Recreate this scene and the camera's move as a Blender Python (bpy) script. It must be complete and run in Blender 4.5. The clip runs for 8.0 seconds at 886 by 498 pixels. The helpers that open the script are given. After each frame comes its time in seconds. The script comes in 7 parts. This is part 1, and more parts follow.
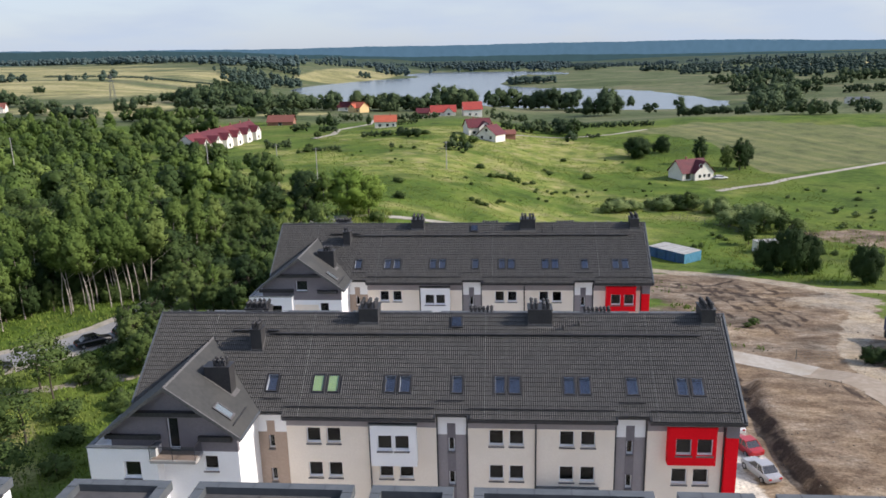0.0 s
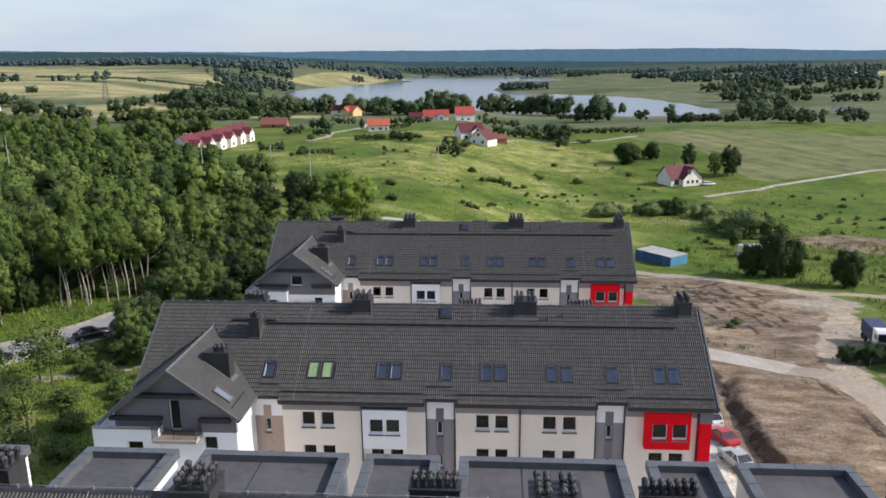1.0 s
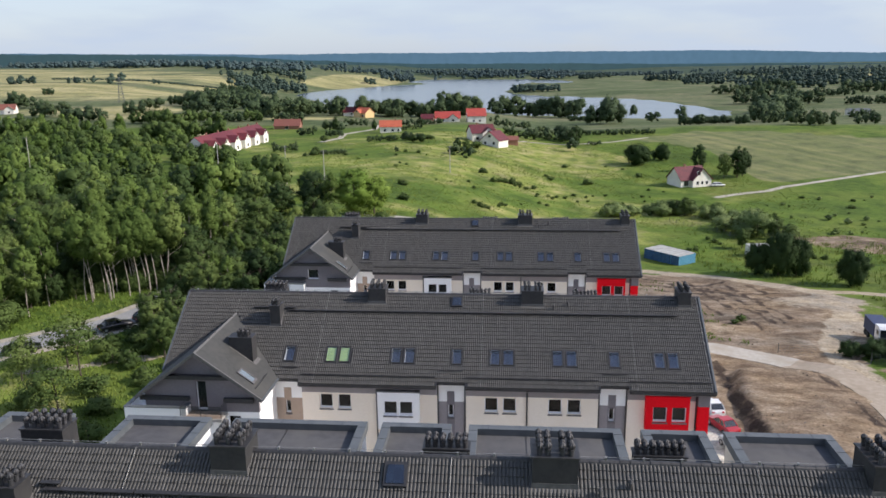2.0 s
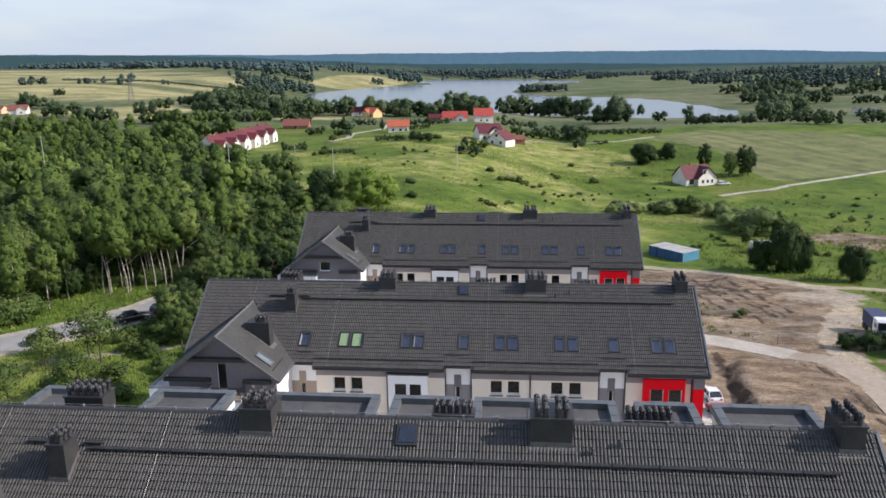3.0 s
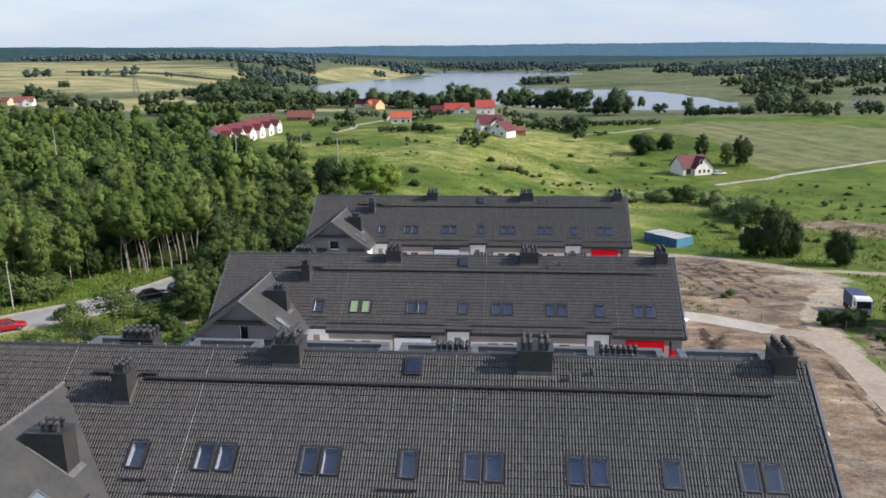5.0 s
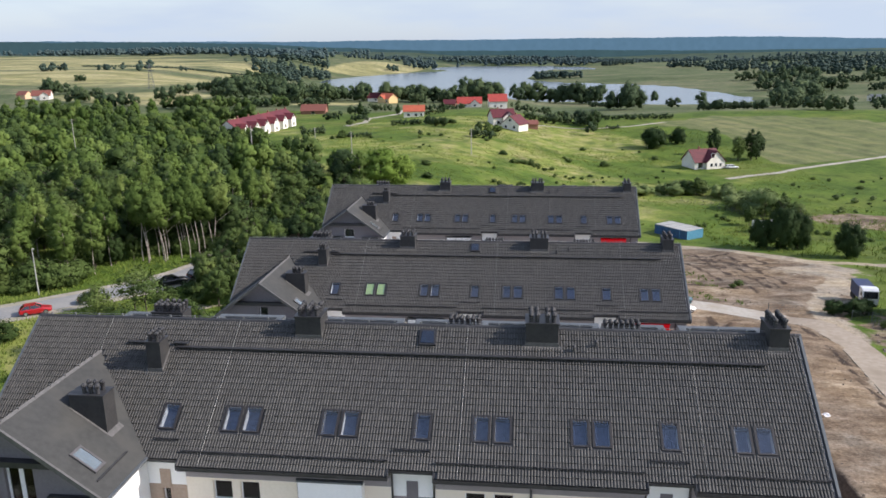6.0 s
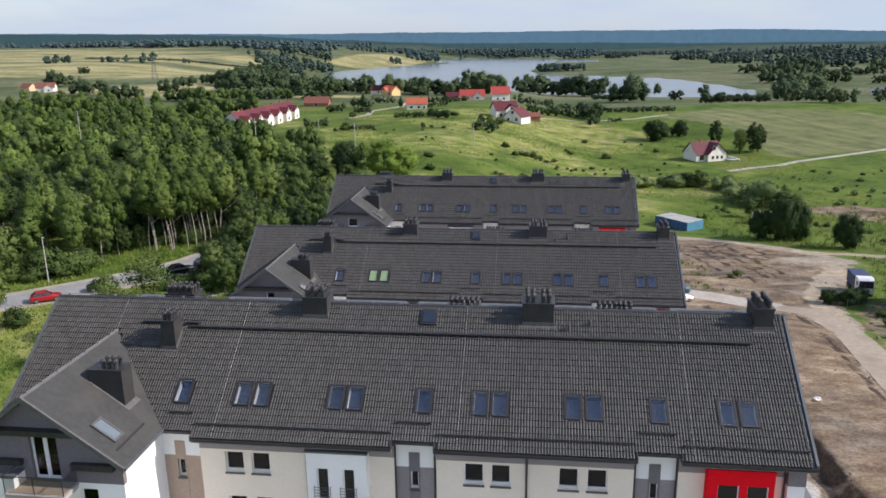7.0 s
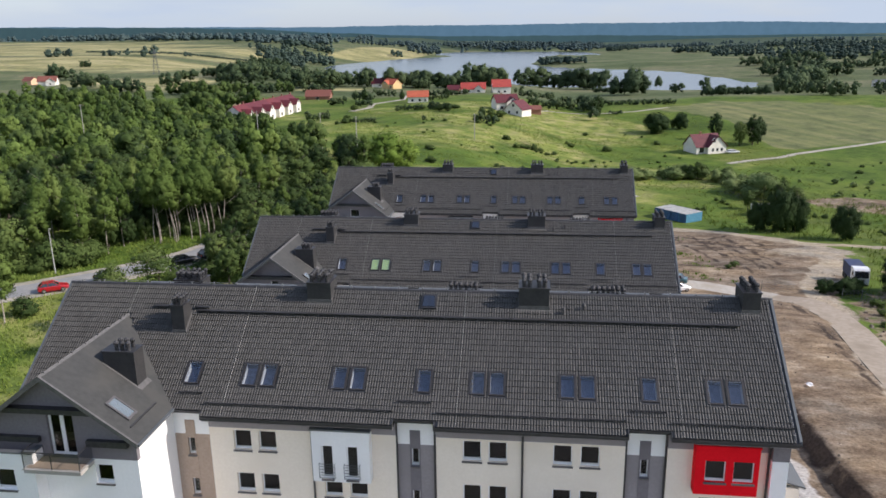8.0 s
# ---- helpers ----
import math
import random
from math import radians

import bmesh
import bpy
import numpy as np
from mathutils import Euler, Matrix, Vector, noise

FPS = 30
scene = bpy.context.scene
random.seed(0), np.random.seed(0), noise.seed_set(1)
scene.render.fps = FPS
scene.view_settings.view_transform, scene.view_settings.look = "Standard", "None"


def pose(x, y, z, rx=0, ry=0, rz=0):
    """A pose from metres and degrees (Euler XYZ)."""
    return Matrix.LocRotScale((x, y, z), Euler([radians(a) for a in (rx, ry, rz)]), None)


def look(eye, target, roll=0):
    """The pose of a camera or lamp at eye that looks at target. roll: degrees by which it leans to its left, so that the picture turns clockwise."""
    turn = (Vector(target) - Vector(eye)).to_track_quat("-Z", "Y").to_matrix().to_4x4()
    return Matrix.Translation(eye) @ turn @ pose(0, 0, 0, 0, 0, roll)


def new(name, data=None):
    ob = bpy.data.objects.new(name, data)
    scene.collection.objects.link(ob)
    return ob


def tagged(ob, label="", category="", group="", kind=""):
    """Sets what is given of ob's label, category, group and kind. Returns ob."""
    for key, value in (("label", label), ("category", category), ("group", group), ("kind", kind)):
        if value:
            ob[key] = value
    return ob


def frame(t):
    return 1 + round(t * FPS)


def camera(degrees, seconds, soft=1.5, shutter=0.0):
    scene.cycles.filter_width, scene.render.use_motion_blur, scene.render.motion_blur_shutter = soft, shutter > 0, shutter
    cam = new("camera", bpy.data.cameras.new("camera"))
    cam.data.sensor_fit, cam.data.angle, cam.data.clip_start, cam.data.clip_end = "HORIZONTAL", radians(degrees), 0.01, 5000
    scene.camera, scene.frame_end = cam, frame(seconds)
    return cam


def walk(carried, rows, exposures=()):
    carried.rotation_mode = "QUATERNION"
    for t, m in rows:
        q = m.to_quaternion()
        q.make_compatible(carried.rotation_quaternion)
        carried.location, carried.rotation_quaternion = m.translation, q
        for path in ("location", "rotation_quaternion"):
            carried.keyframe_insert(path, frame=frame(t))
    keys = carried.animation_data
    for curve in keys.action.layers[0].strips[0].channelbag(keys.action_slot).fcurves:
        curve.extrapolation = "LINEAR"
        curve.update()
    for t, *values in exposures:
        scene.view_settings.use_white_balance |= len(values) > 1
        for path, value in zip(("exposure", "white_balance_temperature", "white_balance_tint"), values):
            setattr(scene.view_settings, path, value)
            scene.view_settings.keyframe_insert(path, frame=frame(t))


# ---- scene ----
# ---- camera ----
cam = camera(60.0, 8.0, soft=1.62)
PATH = [
    (0.0, 27.50, -56.68, 33.92, 4.77, -14.50, -1.40),
    (0.5, 27.70, -58.09, 33.81, 4.05, -14.27, -0.86),
    (1.0, 27.81, -59.68, 33.81, 4.11, -14.15, -0.68),
    (1.5, 27.90, -61.39, 33.78, 4.49, -14.02, -0.64),
    (3.0, 28.30, -66.27, 33.70, 5.53, -13.96, -0.82),
    (3.5, 28.43, -68.00, 33.61, 5.55, -13.99, -0.83),
    (4.0, 28.61, -69.68, 33.64, 5.54, -14.15, -0.82),
    (5.5, 29.07, -74.26, 33.49, 6.03, -14.67, -0.81),
    (6.0, 29.17, -75.54, 33.34, 6.62, -14.87, -0.82),
    (6.5, 29.43, -76.69, 33.38, 6.91, -15.12, -0.92),
    (7.0, 29.52, -77.62, 33.34, 6.84, -15.39, -0.79),
    (7.5, 29.54, -78.57, 33.11, 6.75, -15.59, -0.77),
    (8.0, 29.84, -79.31, 33.39, 6.96, -15.88, -0.88),
]
walk(cam, [(t, pose(x, y, z, 90 + p, 0, w) @ pose(0, 0, 0, 0, 0, r)) for t, x, y, z, w, p, r in PATH], exposures=[(0.0, 0.46, 6400, 17), (1.5, 0.47, 6400, 16), (3.5, 0.54, 6380, 17), (5.5, 0.59, 6360, 16), (7.0, 0.48, 6380, 17), (8.0, 0.44, 6380, 17)])

# ---- sky and sun ----
SUN_EL, SUN_AZ = radians(34), radians(-1.5)
world = bpy.data.worlds.new("world")
scene.world = world
world.use_nodes = True
wn, wl = world.node_tree.nodes, world.node_tree.links
sky = wn.new("ShaderNodeTexSky")
sky.sky_type, sky.sun_disc = "NISHITA", False
sky.sun_elevation, sky.sun_rotation = SUN_EL, math.pi / 2 - SUN_AZ
sky.air_density, sky.dust_density, sky.ozone_density = 1.0, 1.0, 1.5
# thin high cloud: paler sky in soft patches
tc = wn.new("ShaderNodeTexCoord")
mp = wn.new("ShaderNodeMapping")
mp.inputs["Scale"].default_value = (1.4, 1.4, 7.0)
cl = wn.new("ShaderNodeTexNoise")
cl.inputs["Scale"].default_value, cl.inputs["Detail"].default_value = 3.2, 6
# a pale veil near the horizon that thins out to blue overhead, with soft drifts of cloud
sx = wn.new("ShaderNodeSeparateXYZ")
vr = wn.new("ShaderNodeValToRGB")
vr.color_ramp.elements[0].position, vr.color_ramp.elements[0].color = 0.02, (0.82, 0.82, 0.82, 1)
vr.color_ramp.elements[1].position, vr.color_ramp.elements[1].color = 0.62, (0.06, 0.06, 0.06, 1)
vr.color_ramp.elements.new(0.25).color = (0.72, 0.72, 0.72, 1)
cr = wn.new("ShaderNodeMapRange")
cr.inputs["From Min"].default_value, cr.inputs["From Max"].default_value = 0.40, 0.75
cr.inputs["To Min"].default_value, cr.inputs["To Max"].default_value = -0.05, 0.36
ad = wn.new("ShaderNodeMath")
ad.use_clamp = True
mx = wn.new("ShaderNodeMixRGB")
# the thin cloud is brighter higher up than in the haze over the horizon
vc = wn.new("ShaderNodeValToRGB")
vc.color_ramp.elements[0].position, vc.color_ramp.elements[0].color = 0.05, (0.536, 0.640, 0.744, 1)
vc.color_ramp.elements[1].position, vc.color_ramp.elements[1].color = 0.22, (0.66, 0.75, 0.84, 1)
vm = wn.new("ShaderNodeVectorMath")
vm.operation = "SCALE"
vm.inputs["Scale"].default_value = 5.0
wl.new(vc.outputs["Color"], vm.inputs[0])
wl.new(vm.outputs[0], mx.inputs[2])
wl.new(tc.outputs["Generated"], mp.inputs["Vector"])
wl.new(tc.outputs["Generated"], sx.inputs[0])
wl.new(sx.outputs["Z"], vr.inputs["Fac"])
wl.new(sx.outputs["Z"], vc.inputs["Fac"])
wl.new(mp.outputs["Vector"], cl.inputs["Vector"])
wl.new(cl.outputs["Fac"], cr.inputs["Value"])
wl.new(vr.outputs["Color"], ad.inputs[0])
wl.new(cr.outputs[0], ad.inputs[1])
wl.new(ad.outputs[0], mx.inputs[0])
wl.new(sky.outputs["Color"], mx.inputs[1])
wl.new(mx.outputs[0], wn["Background"].inputs["Color"])
wn["Background"].inputs["Strength"].default_value = 0.15
sun = new("sun", bpy.data.lights.new("sun", "SUN"))
sun.data.energy, sun.data.angle, sun.data.color = 3.8, radians(0.6), (1.0, 0.93, 0.82)
sun.matrix_world = look((math.cos(SUN_AZ) * 200, math.sin(SUN_AZ) * 200, 200 * math.tan(SUN_EL)), (0, 0, 0))


# ---- materials ----
def surface(name, c1, c2, scale=1.0, rough=0.8, bump=0.0, metal=0.0, c3=None, big=0.0, dist=0.02, vary=0.0, island=False, spec=0.5):
    """A procedural surface: two colours by fine noise, a third by broad noise, relief, and a shift of brightness by piece."""
    m = bpy.data.materials.new(name)
    m.use_nodes = True
    n, l = m.node_tree.nodes, m.node_tree.links
    p = n["Principled BSDF"]
    p.inputs["Roughness"].default_value, p.inputs["Metallic"].default_value = rough, metal
    p.inputs["Specular IOR Level"].default_value = spec
    co = n.new("ShaderNodeNewGeometry").outputs["Position"]
    t1 = n.new("ShaderNodeTexNoise")
    t1.inputs["Scale"].default_value, t1.inputs["Detail"].default_value = scale, 5
    l.new(co, t1.inputs["Vector"])
    a = n.new("ShaderNodeValToRGB")
    a.color_ramp.elements[0].position, a.color_ramp.elements[1].position = 0.35, 0.65
    a.color_ramp.elements[0].color, a.color_ramp.elements[1].color = (*c1, 1), (*c2, 1)
    l.new(t1.outputs["Fac"], a.inputs["Fac"])
    col = a.outputs["Color"]
    if c3:
        t2 = n.new("ShaderNodeTexNoise")
        t2.inputs["Scale"].default_value, t2.inputs["Detail"].default_value = big, 4
        l.new(co, t2.inputs["Vector"])
        r = n.new("ShaderNodeMapRange")
        r.inputs["From Min"].default_value, r.inputs["From Max"].default_value = 0.45, 0.7
        l.new(t2.outputs["Fac"], r.inputs["Value"])
        x = n.new("ShaderNodeMixRGB")
        x.inputs[2].default_value = (*c3, 1)
        l.new(r.outputs[0], x.inputs[0])
        l.new(col, x.inputs[1])
        col = x.outputs[0]
    if vary:
        h = n.new("ShaderNodeHueSaturation")
        v = n.new("ShaderNodeMapRange")
        v.inputs["To Min"].default_value, v.inputs["To Max"].default_value = 1 - vary, 1 + vary
        l.new(n.new("ShaderNodeNewGeometry").outputs["Random Per Island"] if island else n.new("ShaderNodeObjectInfo").outputs["Random"], v.inputs["Value"])
        l.new(v.outputs[0], h.inputs["Value"])
        l.new(col, h.inputs["Color"])
        col = h.outputs[0]
    l.new(col, p.inputs["Base Color"])
    if bump:
        b = n.new("ShaderNodeBump")
        b.inputs["Strength"].default_value, b.inputs["Distance"].default_value = bump, dist
        l.new(t1.outputs["Fac"], b.inputs["Height"])
        l.new(b.outputs[0], p.inputs["Normal"])
    return m


def leafy(name, dark, light, tip, patch=0.08, grain=0.0):
    """Foliage: colour shifts leaf by leaf, tree by tree and in broad patches; some light passes through. grain roughens closed clumps."""
    m = bpy.data.materials.new(name)
    m.use_nodes = True
    n, l = m.node_tree.nodes, m.node_tree.links
    p = n["Principled BSDF"]
    p.inputs["Roughness"].default_value, p.inputs["Specular IOR Level"].default_value = 0.75, 0.12
    g = n.new("ShaderNodeNewGeometry")
    r = n.new("ShaderNodeValToRGB")
    r.color_ramp.elements[0].color, r.color_ramp.elements[1].color = (*dark, 1), (*tip, 1)
    e = r.color_ramp.elements.new(0.55)
    e.color = (*light, 1)
    t = n.new("ShaderNodeTexNoise")
    t.inputs["Scale"].default_value, t.inputs["Detail"].default_value = patch, 2
    l.new(g.outputs["Position"], t.inputs["Vector"])
    o = n.new("ShaderNodeObjectInfo")
    s1 = n.new("ShaderNodeMath")
    s1.operation = "MULTIPLY_ADD"
    s1.inputs[1].default_value, s1.inputs[2].default_value = 0.12, -0.06
    l.new(g.outputs["Random Per Island"], s1.inputs[0])
    s2 = n.new("ShaderNodeMath")
    s2.operation = "MULTIPLY_ADD"
    s2.inputs[1].default_value = 0.52
    l.new(o.outputs["Random"], s2.inputs[0])
    l.new(s1.outputs[0], s2.inputs[2])
    s3 = n.new("ShaderNodeMath")
    s3.operation = "MULTIPLY_ADD"
    s3.inputs[1].default_value = 0.48
    tm = n.new("ShaderNodeMapRange")
    tm.inputs["From Min"].default_value, tm.inputs["From Max"].default_value = 0.34, 0.66
    l.new(t.outputs["Fac"], tm.inputs["Value"])
    l.new(tm.outputs[0], s3.inputs[0])
    l.new(s2.outputs[0], s3.inputs[2])
    tone = n.new("ShaderNodeAttribute")
    tone.attribute_name = "tone"
    s4 = n.new("ShaderNodeMath")
    s4.operation = "MULTIPLY_ADD"
    s4.inputs[1].default_value = 0.62
    l.new(tone.outputs["Fac"], s4.inputs[0])
    l.new(s3.outputs[0], s4.inputs[2])
    l.new(s4.outputs[0], r.inputs["Fac"])
    l.new(r.outputs["Color"], p.inputs["Base Color"])
    tr = n.new("ShaderNodeBsdfTranslucent")
    l.new(r.outputs["Color"], tr.inputs["Color"])
    mix = n.new("ShaderNodeMixShader")
    mix.inputs[0].default_value = 0.06
    if grain:
        gn = n.new("ShaderNodeTexNoise")
        gn.inputs["Scale"].default_value, gn.inputs["Detail"].default_value, gn.inputs["Roughness"].default_value = grain, 5, 0.7
        l.new(g.outputs["Position"], gn.inputs["Vector"])
        bp = n.new("ShaderNodeBump")
        bp.inputs["Strength"].default_value, bp.inputs["Distance"].default_value = 0.35, 0.4 / grain
        l.new(gn.outputs["Fac"], bp.inputs["Height"])
        l.new(bp.outputs[0], p.inputs["Normal"])
        l.new(bp.outputs[0], tr.inputs["Normal"])
    l.new(p.outputs[0], mix.inputs[1])
    l.new(tr.outputs[0], mix.inputs[2])
    l.new(mix.outputs[0], n["Material Output"].inputs["Surface"])
    return m


def glazing(name, tint, head_on=0.05):
    """A pane: sharp sky reflections over a clear, slightly tinted sheet."""
    m = bpy.data.materials.new(name)
    m.use_nodes = True
    n, l = m.node_tree.nodes, m.node_tree.links
    gl = n.new("ShaderNodeBsdfGlossy")
    gl.inputs["Roughness"].default_value = 0.02
    tr = n.new("ShaderNodeBsdfTransparent")
    tr.inputs["Color"].default_value = (*tint, 1)
    lw = n.new("ShaderNodeLayerWeight")
    lw.inputs["Blend"].default_value = 0.5
    pw = n.new("ShaderNodeMath")
    pw.operation = "POWER"
    pw.inputs[1].default_value = 5.0
    l.new(lw.outputs["Facing"], pw.inputs[0])
    fr = n.new("ShaderNodeMath")
    fr.operation = "MULTIPLY_ADD"
    fr.inputs[1].default_value, fr.inputs[2].default_value = 1 - head_on, head_on
    l.new(pw.outputs[0], fr.inputs[0])
    mix = n.new("ShaderNodeMixShader")
    l.new(fr.outputs[0], mix.inputs[0])
    l.new(tr.outputs[0], mix.inputs[1])
    l.new(gl.outputs[0], mix.inputs[2])
    l.new(mix.outputs[0], n["Material Output"].inputs["Surface"])
    return m


TILE = surface("roof_tile", (0.051, 0.050, 0.046), (0.089, 0.084, 0.075), 9, 0.57, 0.15, c3=(0.065, 0.062, 0.055), big=0.5, vary=0.16)
TILE_REST = surface("roof_tile_rest", (0.051, 0.050, 0.046), (0.089, 0.084, 0.075), 9, 0.57, 0.15, c3=(0.065, 0.062, 0.055), big=0.5, vary=0.16, island=True)
RIDGE = surface("ridge_tile", (0.028, 0.027, 0.028), (0.045, 0.044, 0.044), 8, 0.5, 0.1, vary=0.1)
MEMBRANE = surface("roof_membrane", (0.037, 0.038, 0.036), (0.049, 0.050, 0.047), 3, 0.75, 0.1, c3=(0.060, 0.059, 0.053), big=0.5)
FLATROOF = surface("flat_roof_felt", (0.060, 0.060, 0.064), (0.082, 0.082, 0.086), 2, 0.85, 0.1, c3=(0.10, 0.098, 0.095), big=0.35)
ZINC = surface("grey_flashing", (0.095, 0.108, 0.115), (0.13, 0.143, 0.15), 2, 0.55, 0.05, metal=0.2, c3=(0.11, 0.12, 0.127), big=0.6)
DARKMETAL = surface("dark_metal", (0.03, 0.03, 0.032), (0.05, 0.05, 0.052), 5, 0.45, 0.05, metal=0.2)
WIRE = surface("galvanised_wire", (0.20, 0.20, 0.195), (0.27, 0.27, 0.26), 4, 0.5, 0, metal=0.3)
CLADDING = surface("chimney_cladding", (0.022, 0.022, 0.023), (0.034, 0.033, 0.033), 6, 0.7, 0.15, c3=(0.040, 0.039, 0.037), big=1.2)
CLAD_SIDE = surface("chimney_apron", (0.10, 0.098, 0.095), (0.14, 0.136, 0.132), 5, 0.6, 0.1, metal=0.2)
POT = surface("chimney_pot", (0.026, 0.026, 0.028), (0.046, 0.046, 0.048), 8, 0.6, 0.1, vary=0.3)
CREAM = surface("cream_render", (0.83, 0.745, 0.63), (0.87, 0.785, 0.67), 7, 0.9, 0.25, c3=(0.80, 0.715, 0.60), big=0.35, dist=0.005)
WHITE = surface("white_render", (0.85, 0.85, 0.845), (0.88, 0.88, 0.875), 7, 0.9, 0.25, c3=(0.82, 0.82, 0.81), big=0.4, dist=0.005)
GREY = surface("grey_render", (0.17, 0.155, 0.165), (0.20, 0.185, 0.195), 7, 0.9, 0.25, c3=(0.158, 0.145, 0.155), big=0.4, dist=0.005)
MIDGREY = surface("mid_grey_render", (0.27, 0.245, 0.25), (0.305, 0.28, 0.285), 7, 0.9, 0.2, c3=(0.25, 0.228, 0.232), big=0.4, dist=0.005)
BROWN = surface("brown_render", (0.36, 0.275, 0.215), (0.41, 0.32, 0.255), 7, 0.9, 0.2, c3=(0.33, 0.255, 0.20), big=0.4, dist=0.005)
RED = surface("red_render", (0.78, 0.006, 0.014), (0.84, 0.008, 0.017), 7, 0.9, 0.2, c3=(0.74, 0.006, 0.014), big=0.5, dist=0.005, spec=0.15)
PLASTIC = surface("white_plastic", (0.78, 0.78, 0.78), (0.84, 0.84, 0.84), 10, 0.4)
DARKFRAME = surface("dark_window_frame", (0.022, 0.020, 0.020), (0.035, 0.032, 0.031), 10, 0.5)
SILL = surface("sill_metal", (0.10, 0.095, 0.095), (0.14, 0.13, 0.13), 8, 0.5, metal=0.3)
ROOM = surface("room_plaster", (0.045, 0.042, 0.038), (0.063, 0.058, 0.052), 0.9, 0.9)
BLIND = surface("green_blind", (0.33, 0.46, 0.17), (0.37, 0.50, 0.20), 6, 0.8)
BLUELINING = surface("skylight_lining", (0.066, 0.075, 0.108), (0.110, 0.121, 0.168), 4, 0.6)
CURTAIN = surface("window_blind", (0.147, 0.150, 0.126), (0.193, 0.196, 0.168), 6, 0.8, c3=(0.105, 0.105, 0.091), big=1.0)
LINING = surface("pale_lining", (0.40, 0.41, 0.42), (0.46, 0.47, 0.48), 6, 0.7)
CREAMBLIND = surface("cream_blind", (0.62, 0.56, 0.40), (0.70, 0.63, 0.46), 6, 0.8)
SKYREFLECT = surface("sky_reflection", (0.175, 0.200, 0.200), (0.21, 0.235, 0.235), 6, 0.8)
CONCRETE = surface("concrete", (0.36, 0.345, 0.32), (0.44, 0.425, 0.40), 5, 0.9, 0.3, c3=(0.33, 0.31, 0.28), big=0.5)
GLASS = glazing("window_glass", (0.40, 0.42, 0.42), 0.03)
SKYGLASS = glazing("skylight_glass", (0.88, 0.91, 0.94), 0.10)
RAILGLASS = glazing("rail_glass", (0.62, 0.63, 0.64), 0.08)


# ---- terrain ----
def step(a):
    a = np.clip(a, 0, 1)
    return a * a * (3 - 2 * a)


def mound(x, y, cx, cy, sx, sy):
    return np.exp(-((x - cx) / sx) ** 2 - ((y - cy) / sy) ** 2)


LAKE = np.array([(-336, 1244), (-339, 1345), (-328, 1418), (-300, 1479), (-274, 1590), (-217, 1702), (-158, 1728), (-181, 1816), (-218, 1872), (-223, 2054), (-174, 2141), (-103, 2141), (-23, 2102), (76, 2036), (159, 1946), (181, 1791), (132, 1723), (84, 1817), (46, 1667), (32, 1430), (19, 1304), (39, 1203), (85, 1130), (132, 1102), (191, 1054), (220, 999), (238, 914), (248, 844), (260, 774), (247, 736), (219, 712), (167, 703), (114, 716), (66, 743), (8, 774), (-56, 807), (-127, 854), (-180, 910), (-235, 1022)], float)


def outside(x, y, poly):
    """The distance from a polygon's edge, negative inside."""
    x, y = np.asarray(x, float), np.asarray(y, float)
    d, inside = np.full(x.shape, 1e9), np.zeros(x.shape, bool)
    for (ax, ay), (bx, by) in zip(poly, np.roll(poly, -1, 0)):
        ex, ey = bx - ax, by - ay
        k = np.clip(((x - ax) * ex + (y - ay) * ey) / (ex * ex + ey * ey), 0, 1)
        d = np.minimum(d, np.hypot(x - ax - k * ex, y - ay - k * ey))
        inside ^= ((ay > y) != (by > y)) & (x < ex * (y - ay) / (ey if ey else 1e-9) + ax)
    return np.where(inside, -d, d)


def ground(x, y):
    """The height of the land."""
    x, y = np.asarray(x, float), np.asarray(y, float)
    w = step((x + 10) / 70)
    z = (-1.5 - 0.015 * np.clip(y, -80, 350)) * (1 - w) + (-3.5 - 0.095 * np.clip(y, -60, 118)) * w
    z = z + 1.25 * step((x - 53.4 - 0.006 * np.clip(y - 8, 0, 40) ** 2) / 1.2) * step((36 - y) / 5) * step((y + 70) / 10) * step((75 - x) / 12)
    z = z + 8.5 * mound(x, y, 165, 385, 130, 95) + 3.5 * mound(x, y, 25, 335, 75, 75) + 4 * mound(x, y, 320, 330, 120, 120)
    z = z + 14 * step((y - 420) / 500) * step((-120 - x) / 200) * (1 - 0.9 * step((y - 700) / 300) * step((x + 520) / 180))
    z = z - 5 * step((y - 420) / 300) * step((x + 120) / 100)
    z = z + 2.0 * np.sin(x * 0.011 + 1) * np.sin(y * 0.009) * step((y - 150) / 200)
    z = z + 5 * step((y - 2000) / 1600) + 12 * step((y - 900) / 1500) * step((np.abs(x) - 420) / 450) - 13 * step((y - 2260) / 300)
    d = outside(x, y, LAKE)
    k = step(d / (150 + 150 * step((-60 - x) / 80) * step((1000 - y) / 200)))
    shore = -25 + 1.5 * np.clip(d / 8, -1, 0.2)
    return np.where(y > 450, shore * (1 - k) + z * k, z)


